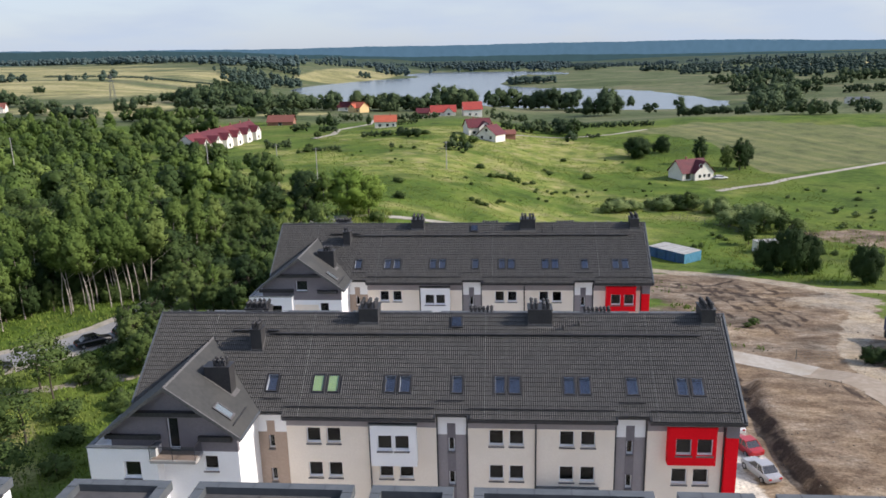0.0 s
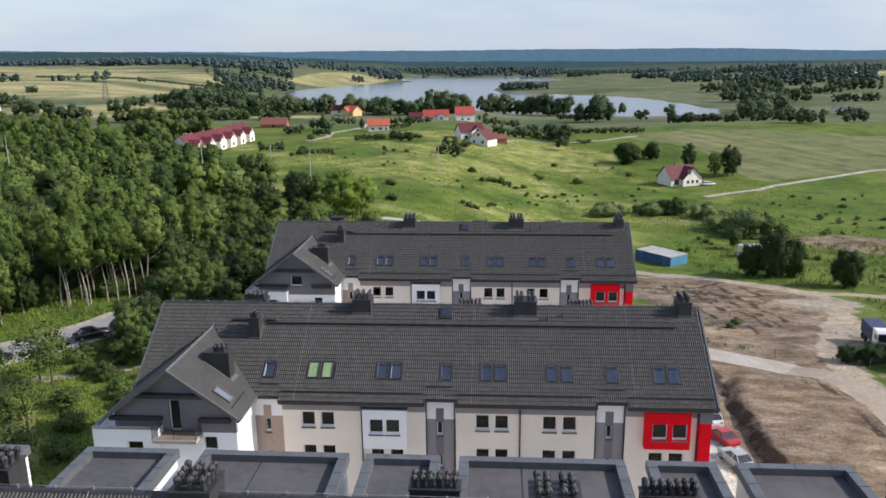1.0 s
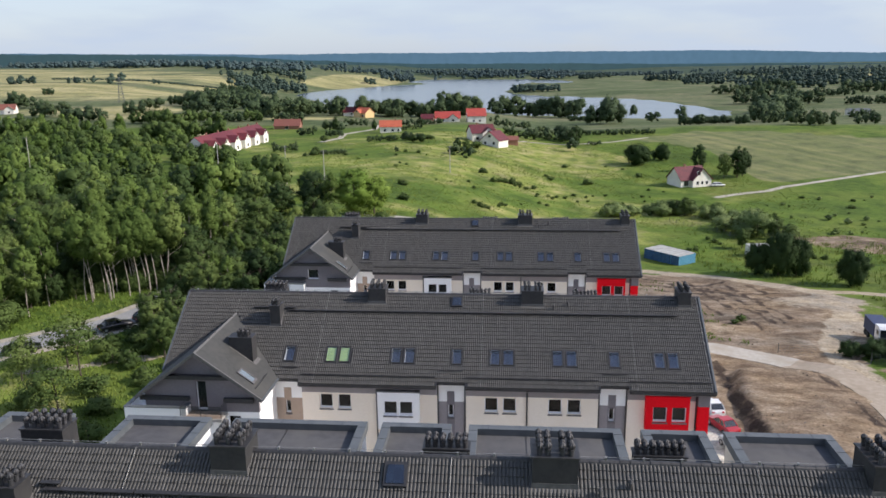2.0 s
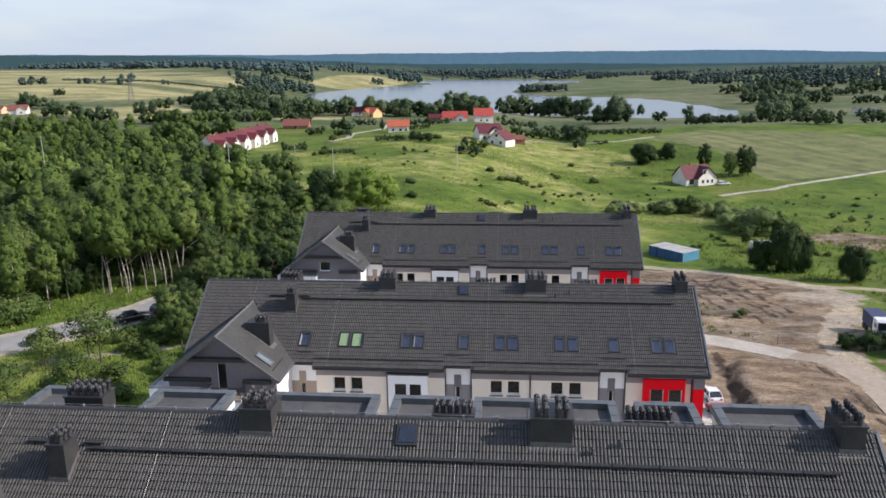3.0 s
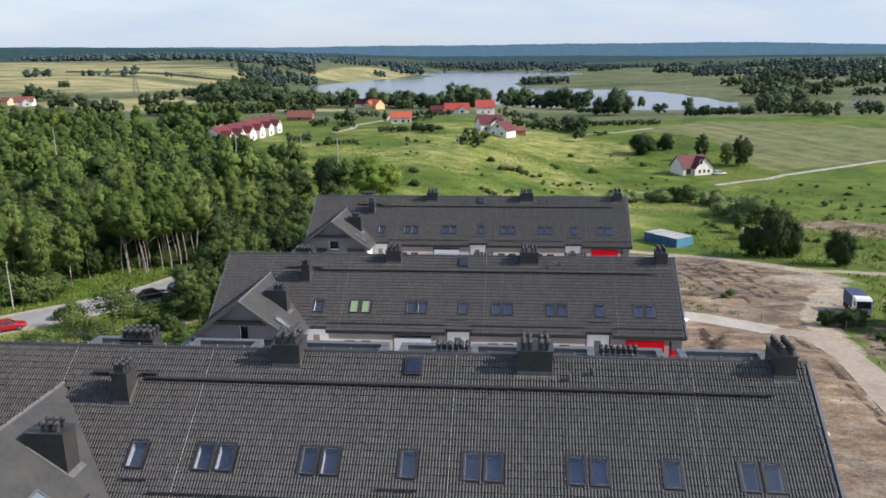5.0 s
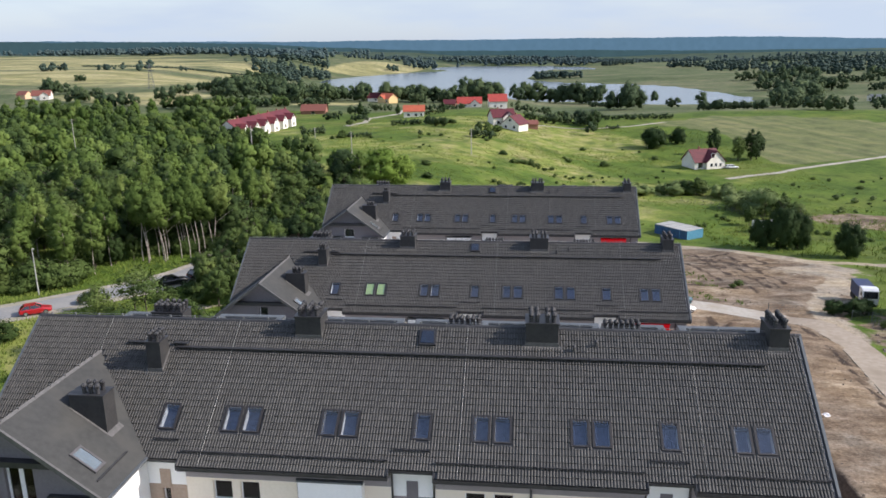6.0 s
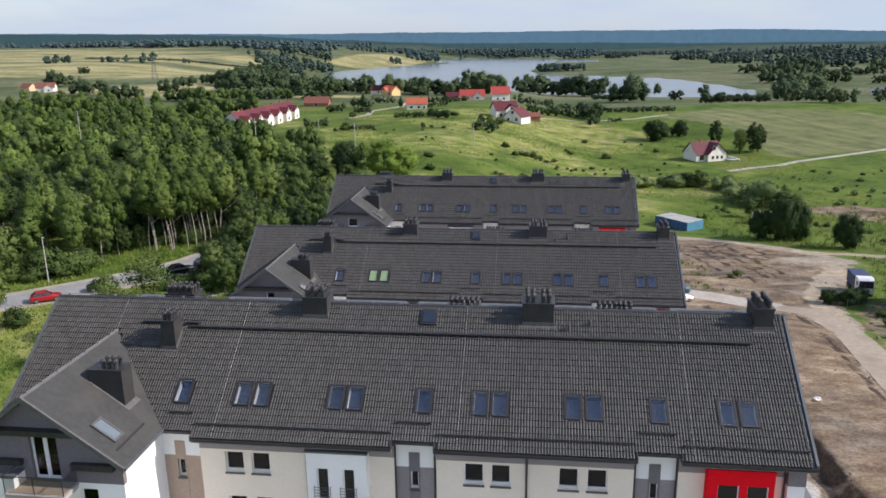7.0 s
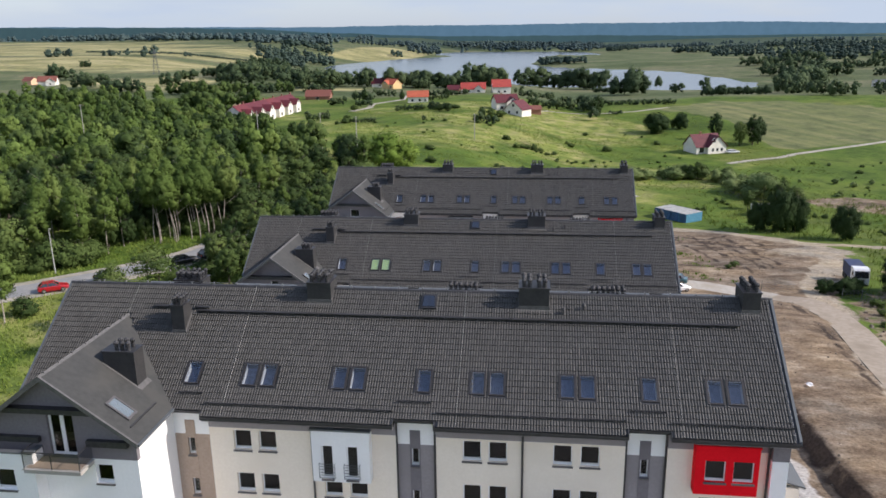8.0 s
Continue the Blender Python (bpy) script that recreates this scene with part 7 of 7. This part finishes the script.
house(-34.5, 345, 8, 11, 8.5, 3.6, 0.66, ORANGE, PALEWALL, "white bungalow with bright orange roof", None, [("front", -3, 1, 1.4, 1.3), ("front", 1, 1, 1.4, 1.3), ("front", 4, 1, 1.0, 1.3)], 2.5)
house(-76, 492, -35, 11, 9, 4.0, 0.75, ORANGE, YELLOW, "yellow house with orange roof among trees", (-1.5, 6.5, 1.5), [("front", 3, 1.2, 1.4, 1.4), ("wing", -1.5, 4.4, 1.3, 1.3)], None)
house(-88, 506, 10, 12, 9, 3.4, 0.75, DARKRED, PALEWALL, "pale house with dark red roof among trees", None, [("front", 0, 1.2, 1.4, 1.3)], 2)
house(-12, 445, 5, 16, 9, 3.0, 0.85, BRIGHTRED, PALEWALL, "low pale house with long bright red roof", (3.5, 6, 1.2), [("front", -3, 1, 1.6, 1.3), ("wing", 3.5, 1, 1.6, 1.3)], -4)
house(6.5, 448, 10, 12, 9, 5.2, 0.95, BRIGHTRED, PALEWALL, "tall white house with red roof", None, [("front", -2, 1.2, 1.4, 1.3), ("front", 2, 1.2, 1.4, 1.3)], -3)
house(-26, 452, 0, 8, 7, 2.6, 0.7, DARKRED, BRICKWALL, "small outbuilding with dark red roof", None, [], None)
house(-104, 393, 4, 15, 9, 2.6, 0.75, BROWNROOF, BRICKWALL, "long brick barn with brown roof", None, [("front", 0, 0.5, 2.0, 2.0)], None)
house(-368, 522, 20, 14, 10, 4, 0.75, BROWNROOF, PALEWALL, "pale farmhouse with brown roof beyond the wood", (3, 7, 2), [("wing", 3, 1.2, 1.4, 1.3)], None)
house(-392, 534, -10, 9, 8, 4, 0.7, BROWNROOF, PEACH, "peach coloured farm building beyond the wood", None, [], None)
house(330, 640, 0, 18, 8, 4, 0.4, ZINC, PALEWALL, "farm shed with pale metal roof", None, [], None)
# terrace of white houses, each with a gablet and stepping roof
for i in range(6):
    house(-100.2 + 0.3 * i, 250 + 12.6 * i, 88, 12.6, 10.5, 4.6, 0.8, DARKRED if i % 3 else REDROOF, PALEWALL, "white terraced house with dark red roof and gablets", (-2.6, 6.6, 1.9), [("wing", -2.6, 5.2, 1.2, 1.3), ("wing", -2.6, 1.2, 1.8, 1.5), ("front", 2.2, 1.2, 1.4, 2.0), ("front", 4.4, 1.2, 1.4, 1.4)], 5.4, over=0.25)

# ---- cars and site things ----
TYRE = surface("tyre", (0.02, 0.02, 0.02), (0.035, 0.035, 0.035), 6, 0.9)
RIM = surface("rim", (0.40, 0.40, 0.41), (0.5, 0.5, 0.5), 6, 0.35, metal=0.8)
LAMPRED = surface("tail_lamp", (0.35, 0.01, 0.01), (0.45, 0.02, 0.02), 4, 0.3)
LAMPCLEAR = surface("head_lamp", (0.7, 0.7, 0.7), (0.8, 0.8, 0.8), 4, 0.15)
CARGLASS = surface("car_glass", (0.02, 0.022, 0.026), (0.03, 0.034, 0.04), 2, 0.06, spec=0.9)


def paint(name, c):
    m = surface(name, tuple(v * 0.92 for v in c), tuple(v * 1.05 for v in c), 2, 0.3, metal=0.15)
    m.node_tree.nodes["Principled BSDF"].inputs["Coat Weight"].default_value = 0.7
    return m


def car(x, y, turn, mat, label, length=4.3, width=1.74, hatch=False, lift=0.0):
    """A car pointing along its +x: lofted lower body, cabin with glass, wheels, lamps."""
    z = float(ground(x, y)) + lift
    c = root("car", pose(x, y, z, 0, 0, turn), label, "car", "parked cars")
    l2, w2 = length / 2, width / 2
    def body():
        st = [(-l2, 0.42, 0.70, 0.80), (-l2 + 0.12, 0.30, 0.92, 0.94), (-l2 + 0.9, 0.24, 0.96, 1.0), (0.2, 0.22, 0.95, 1.0), (l2 - 1.2, 0.22, 0.92, 1.0), (l2 - 0.25, 0.28, 0.74, 0.93), (l2, 0.40, 0.60, 0.78)]
        b = Bits()
        rows = []
        for sx, z0, z1, k in st:
            w = w2 * k
            rows.append([(sx, -w * 0.92, z0), (sx, -w, z0 + 0.15), (sx, -w, z1 - 0.16), (sx, -w * 0.86, z1), (sx, w * 0.86, z1), (sx, w, z1 - 0.16), (sx, w, z0 + 0.15), (sx, w * 0.92, z0)])
        b.v = [p for r in rows for p in r]
        b.f = [(i * 8 + j, i * 8 + (j + 1) % 8, i * 8 + 8 + (j + 1) % 8, i * 8 + 8 + j) for i in range(len(rows) - 1) for j in range(8)] + [tuple(range(8)), tuple(range(len(rows) * 8 - 1, len(rows) * 8 - 9, -1))]
        return b
    back = -l2 + (0.35 if hatch else 0.75)
    def cabin(b, k, z1, inset):
        b.add([(back - 0.15, -w2 * 0.9, 0.93), (l2 - 1.25, -w2 * 0.9, 0.90), (l2 - 1.25, w2 * 0.9, 0.90), (back - 0.15, w2 * 0.9, 0.93), (back + 0.45, -w2 * 0.72, z1), (l2 - 2.0, -w2 * 0.72, z1), (l2 - 2.0, w2 * 0.72, z1), (back + 0.45, w2 * 0.72, z1)],
              [(0, 1, 5, 4), (1, 2, 6, 5), (2, 3, 7, 6), (3, 0, 4, 7), (4, 5, 6, 7)])
        return b
    put("body", ("cbody", mat.name, length, width), body, mat, c)
    put("cabin_glass", ("ccab", length, hatch), lambda: cabin(Bits(), 1, 1.38, 0), CARGLASS, c)
    def roof():
        b = Bits().prism([(back + 0.42, -w2 * 0.74, 1.37), (l2 - 1.97, -w2 * 0.74, 1.37), (l2 - 1.97, w2 * 0.74, 1.37), (back + 0.42, w2 * 0.74, 1.37)], (0, 0, 0.07))
        return b
    for s in (-1, 1):
        for xa, xb in ((back - 0.15, back + 0.45), (l2 - 1.25, l2 - 2.0), ((back + l2 - 1.7) / 2, (back + l2 - 1.6) / 2)):
            put("pillar", ("cpil", mat.name, length, width, hatch, s, xa), lambda: Bits().tube((xa, s * w2 * 0.9, 0.92), (xb, s * w2 * 0.735, 1.4), 0.045, sides=6), mat, c)
    put("roof", ("croof", mat.name, length, hatch), roof, mat, c)
    for sx in (-l2 + 0.8, l2 - 0.85):
        for s in (-1, 1):
            wh = put("wheel", "cwheel", lambda: Bits().tube((0, -0.1, 0), (0, 0.1, 0), 0.31, sides=16), TYRE, c, "", Matrix.Translation((sx, s * (w2 - 0.08), 0.31)))
            put("rim", "crim", lambda: Bits().tube((0, -0.112, 0), (0, 0.112, 0), 0.19, sides=12), RIM, wh)
    for s in (-1, 1):
        put("tail_lamp", ("ctail", length, s), lambda: Bits().box(-l2 - 0.01, -l2 + 0.1, s * w2 * 0.62 - 0.14, s * w2 * 0.62 + 0.14, 0.62, 0.78), LAMPRED, c)
        put("headlight", ("chead", length, s), lambda: Bits().box(l2 - 0.12, l2 + 0.01, s * w2 * 0.56 - 0.16, s * w2 * 0.56 + 0.16, 0.48, 0.58), LAMPCLEAR, c)
    return c


SILVER, REDPAINT, BLACKPAINT, WHITEPAINT, TEAL = paint("silver_paint", (0.36, 0.37, 0.39)), paint("red_paint", (0.42, 0.012, 0.02)), paint("black_paint", (0.012, 0.012, 0.014)), paint("white_paint", (0.8, 0.8, 0.8)), paint("teal_paint", (0.05, 0.13, 0.15))
car(50.6, 7.8, 108, SILVER, "silver saloon car on the dirt yard", 4.2, 1.68)
car(50.8, 13.2, 110, REDPAINT, "red saloon car on the dirt yard", 4.1, 1.66)
car(51.0, 18.6, 98, WHITEPAINT, "white hatchback parked beside the building", 3.9, hatch=True)
car(53.5, 46.3, 160, TEAL, "dark teal car on the concrete lane", 4.2, lift=0.15)
car(53.0, 40.6, 20, WHITEPAINT, "small white car beside the concrete lane", 3.9, hatch=True)
car(-25.6, 32.6, 45, BLACKPAINT, "black saloon car parked at the lane", 4.5, lift=0.12)
car(-22.9, 37.0, 55, BLACKPAINT, "dark car parked under the trees", 4.4, hatch=True, lift=0.12)
car(-33.0, 23.2, 35, BLACKPAINT, "black car parked on the verge", 4.4, lift=0.12)
car(-38.3, 17.6, 35, REDPAINT, "red hatchback on the asphalt lane", 4.1, hatch=True, lift=0.12)
car(105.5, 226, 10, WHITEPAINT, "white van beside the village house", 5.0, 1.9, hatch=True)

BLUEPAINT = surface("container_blue", (0.035, 0.10, 0.24), (0.05, 0.13, 0.29), 2, 0.5, 0.1, c3=(0.04, 0.10, 0.20), big=0.6)
LIGHTBLUE = surface("container_end_blue", (0.10, 0.30, 0.44), (0.13, 0.35, 0.50), 2, 0.5, 0.1)
PALEROOF = surface("container_roof", (0.34, 0.34, 0.32), (0.44, 0.44, 0.41), 1.5, 0.6, c3=(0.24, 0.235, 0.22), big=0.7)


def container(m, mat, label):
    """A ribbed steel container with corner posts and a pale roof."""
    c = root("shipping_container", m, label, "container", "site containers")
    def ribbed(a, b, s, out):
        """A trapezoid-ribbed sheet from a to b, at s across."""
        n = int((b - a) / 0.22)
        ring = []
        for i in range(n):
            x = a + (b - a) * i / n
            ring += [(x, s), (x + 0.07, s), (x + 0.11, s + out), (x + 0.18, s + out)]
        return ring + [(b, s), (b, s - out), (a, s - out)]
    def side(s):
        return Bits().prism([(x, y, 0.15) for x, y in ribbed(-3, 3, s, 0.04 if s > 0 else -0.04)], (0, 0, 2.3))
    def end(s):
        return Bits().prism([(y, x, 0.15) for x, y in ribbed(-1.14, 1.14, s, 0.04 if s > 0 else -0.04)], (0, 0, 2.3))
    for s in (-1.18, 1.18):
        put("side_wall", ("cts", mat.name, s), lambda: side(s), mat, c)
    for s in (-2.97, 2.97):
        put("end_wall", ("cte", s), lambda: end(s), BLUEPAINT, c)
    put("roof", "ctr", lambda: Bits().box(-3.02, 3.02, -1.22, 1.22, 2.45, 2.55), PALEROOF, c)
    put("floor", "ctf", lambda: Bits().box(-3, 3, -1.2, 1.2, -0.3, 0.15), DARKMETAL, c)
    for sx in (-3.03, 2.93):
        for sy in (-1.23, 1.13):
            put("corner_post", ("ctp", mat.name, sx, sy), lambda: Bits().box(sx, sx + 0.1, sy, sy + 0.1, 0, 2.58), mat, c)
    return c


for i in range(4):
    x, y = 70.6 - 0.643 * (1.22 + 2.66 * i), 117.6 + 0.766 * (1.22 + 2.66 * i)
    container(pose(x, y, float(ground(68, 122)) - 0.1, 0, 0, 40), LIGHTBLUE if i == 0 else BLUEPAINT, "light blue steel site container with pale roof" if i == 0 else "dark blue steel site container with pale roof")
# a crumpled white sheet left on the soil
def crumpled():
    b = Bits()
    g = np.random.default_rng(5)
    b.v = [(0.16 * i - 0.32 + g.uniform(-0.04, 0.04), 0.14 * j - 0.28 + g.uniform(-0.04, 0.04), g.uniform(0.02, 0.28)) for j in range(5) for i in range(5)]
    b.f = [(j * 5 + i, j * 5 + i + 1, j * 5 + i + 6, j * 5 + i + 5) for j in range(4) for i in range(4)]
    return b
rag = root("plastic_sheet", pose(57.9, -4.5, float(ground(57.9, -4.5)) + 0.08), "crumpled white plastic sheet on bare soil", "litter")
put("sheet", "ragsheet", crumpled, PLASTIC, rag)
# white site cabin behind the bushes
cab = root("site_cabin", pose(90.3, 127, float(ground(90.3, 127)), 0, 0, 10), "white site cabin beside dense bushes", "cabin")
put("wall", "cabw", lambda: Bits().box(-3.2, 3.2, -1.3, 1.3, -0.3, 2.7), PALEWALL, cab)
put("roof", "cabr", lambda: Bits().box(-3.3, 3.3, -1.4, 1.4, 2.7, 2.82), PALEROOF, cab)
put("window", "cabwin", lambda: Bits().box(-1, 0.4, -1.33, -1.29, 1.0, 2.0), DOORDARK, cab)

NAVY = surface("navy_tarpaulin", (0.022, 0.034, 0.085), (0.035, 0.05, 0.12), 1.5, 0.6, 0.3, c3=(0.04, 0.05, 0.09), big=0.8)
# lorry: white cab, blue load body
lor = root("lorry", pose(83.4, 49.3, float(ground(83.4, 49)), 0, 0, -97), "lorry with white cab and blue body behind bushes", "lorry")
put("load_body", "lbody", lambda: Bits().box(-4.4, 0.2, -1.2, 1.2, 1.0, 2.9).box(-4.45, 0.25, -1.25, 1.25, 2.9, 2.98), NAVY, lor)
put("chassis", "lch", lambda: Bits().box(-4.3, 2.4, -0.5, 0.5, 0.6, 1.0), DARKMETAL, lor)
put("cab", "lcab", lambda: Bits().prism([(0.5, -1.2, 0.7), (2.6, -1.2, 0.7), (2.6, -1.2, 1.7), (2.3, -1.2, 2.9), (1.9, -1.2, 3.2), (0.5, -1.2, 3.2)], (0, 2.4, 0)), WHITEPAINT, lor)
put("windscreen", "lws", lambda: Bits().prism([(2.62, -1.05, 1.75), (2.62, 1.05, 1.75), (2.36, 1.05, 2.8), (2.36, -1.05, 2.8)], (0.02, 0, 0.0)), CARGLASS, lor)
put("side_window", "lsw", lambda: Bits().box(1.3, 2.2, -1.22, 1.22, 1.9, 2.6), CARGLASS, lor)
for sx in (-3.6, -2.5, 1.6):
    for s in (-1, 1):
        put("wheel", "lwheel", lambda: Bits().tube((0, -0.15, 0), (0, 0.15, 0), 0.5, sides=16), TYRE, lor, "", Matrix.Translation((sx, s * 1.05, 0.5)))

# street lamp at the lane
lx, ly = -43.6, 26.2
lamp = root("street_lamp", pose(lx, ly, float(ground(lx, ly)), 0, 0, 0), "slim grey street lamp beside the lane", "street lamp")
put("pole", "lpole", lambda: Bits().tube((0, 0, -0.3), (0, 0, 7.0), 0.11, 0.06, 10), PALEROOF, lamp)
put("arm", "larm", lambda: Bits().tube((0, 0, 6.95), (0.3, -0.3, 7.15), 0.045, 0.04, 8), ZINC, lamp)
put("lamp_head", "lhead", lambda: Bits().prism([(0.2, -0.4, 7.12), (0.4, -0.2, 7.12), (0.75, -0.55, 7.2), (0.55, -0.75, 7.2)], (0, 0, 0.12)), PALEROOF, lamp)


def pole(x, y, h, label, twin=False):
    p = root("utility_pole", pose(x, y, float(ground(x, y)), 0, 0, 20), label, "utility pole", "utility poles")
    put("pole", ("upole", h), lambda: Bits().tube((0, 0, -0.4), (0, 0, h), 0.16, 0.10, 8), CONCRETE, p)
    put("crossarm", ("uarm", h), lambda: Bits().box(-0.9, 0.9, -0.05, 0.05, h - 0.5, h - 0.38), ZINC, p)
    for k in (-0.8, 0.0, 0.8):
        put("insulator", ("uins", h, k), lambda: Bits().tube((k, 0, h - 0.38), (k, 0, h - 0.15), 0.04, 0.03, 6), BROWNROOF, p)
    return p


for x, y, h in ((7.5, 206, 9.5), (-38, 160, 13), (-26, 158, 12), (-126, 172, 15), (-61, 166, 13)):
    pole(x, y, h, "pale concrete utility pole")
# lattice pylon in the fields
px, py = -318, 610
pyl = root("power_pylon", pose(px, py, float(ground(px, py)), 0, 0, 15), "grey lattice power pylon in the fields", "pylon")
def lattice():
    b = Bits()
    hgt, wd = 22, 2.6
    for sx in (-1, 1):
        for sy in (-1, 1):
            b.tube((sx * wd, sy * wd, -0.5), (sx * 0.4, sy * 0.4, hgt), 0.14, 0.09, 5)
    for i in range(9):
        z0, z1 = hgt * i / 9, hgt * (i + 1) / 9
        r0, r1 = wd - (wd - 0.4) * i / 9, wd - (wd - 0.4) * (i + 1) / 9
        for q in range(4):
            a, c = [(-1, -1), (1, -1), (1, 1), (-1, 1)][q], [(1, -1), (1, 1), (-1, 1), (-1, -1)][q]
            b.tube((a[0] * r0, a[1] * r0, z0), (c[0] * r1, c[1] * r1, z1), 0.06, sides=4).tube((c[0] * r0, c[1] * r0, z0), (a[0] * r1, a[1] * r1, z1), 0.06, sides=4)
    return b
put("tower", "ptower", lattice, ZINC, pyl)
for zz in (16, 19):
    put("crossarm", ("parm", zz), lambda: Bits().prism([(-4, -0.1, zz), (4, -0.1, zz), (4, -0.1, zz + 0.15), (0, -0.1, zz + 0.8), (-4, -0.1, zz + 0.15)], (0, 0.2, 0)), ZINC, pyl)

# wire fence, gate and annex
def fence_run(line, label):
    x, y = line[0]
    f = root("fence", pose(x, y, float(ground(x, y))), label, "fence")
    z0 = float(ground(x, y))
    n = 0
    for (ax, ay), (bx, by) in zip(line[:-1], line[1:]):
        k = max(1, int(math.hypot(bx - ax, by - ay) / 2.5))
        for i in range(k):
            p = (ax + (bx - ax) * i / k, ay + (by - ay) * i / k)
            q = (ax + (bx - ax) * (i + 1) / k, ay + (by - ay) * (i + 1) / k)
            a, c = Vector((p[0] - x, p[1] - y, float(ground(*p)) - z0)), Vector((q[0] - x, q[1] - y, float(ground(*q)) - z0))
            put("post", ("fpost",), lambda: Bits().box(-0.04, 0.04, -0.04, 0.04, -0.2, 1.55), ZINC, f, "", Matrix.Translation(a))
            for h in (0.15, 0.4, 0.65, 0.9, 1.15, 1.4):
                put("wire", ("fwire", label, n, h), lambda: Bits().tube(a + Vector((0, 0, h)), c + Vector((0, 0, h)), 0.012, sides=4), ZINC, f)
            for t in (0.2, 0.4, 0.6, 0.8):
                put("stay", "fstay", lambda: Bits().tube((0, 0, 0.1), (0, 0, 1.45), 0.01, sides=4), ZINC, f, "", Matrix.Translation(a.lerp(c, t)))
            n += 1
    return f


fence_run([(76, 166), (79.4, 162.3), (85, 155.4), (91.3, 142.6)], "grey wire fence behind the containers")
fence_run([(66.5, 43.0), (71, 41.2)], "open wire gate at the lane's end")
fence_run([(77.2, 38.6), (79.8, 38.0), (81.4, 36.4)], "sagging wire fence beside the track")
ann = root("annex", pose(45.9, -33.6, float(ground(48.6, -30.5)), 0, 0, 0), "low annex with grey sheet roof beside the building", "annex")
put("wall", "annw", lambda: Bits().box(-2.2, 0.9, -1.0, 2.3, -1, 5.9), PALEWALL, ann)
put("roof", "annr", lambda: Bits().prism([(-2.2, -1.2, 6.9), (1.2, -1.2, 6.0), (1.2, 2.5, 6.0), (-2.2, 2.5, 6.9)], (0, 0, 0.12)), ZINC, ann)


apartment_building(pose(-0.188, -34.568, 17.854 - RZ, 0, 0, math.degrees(-0.001)), ", french balconies", french=True, own=True, pier=WHITE)
apartment_building(pose(0, 0, 14.0 - RZ, 0, 0, 0), ", two green roof blinds", green=(15.29,), gable="narrow")
apartment_building(pose(0.079, 34.391, 13.522 - RZ, 0, 0, math.degrees(-0.006)), "", gable="window")
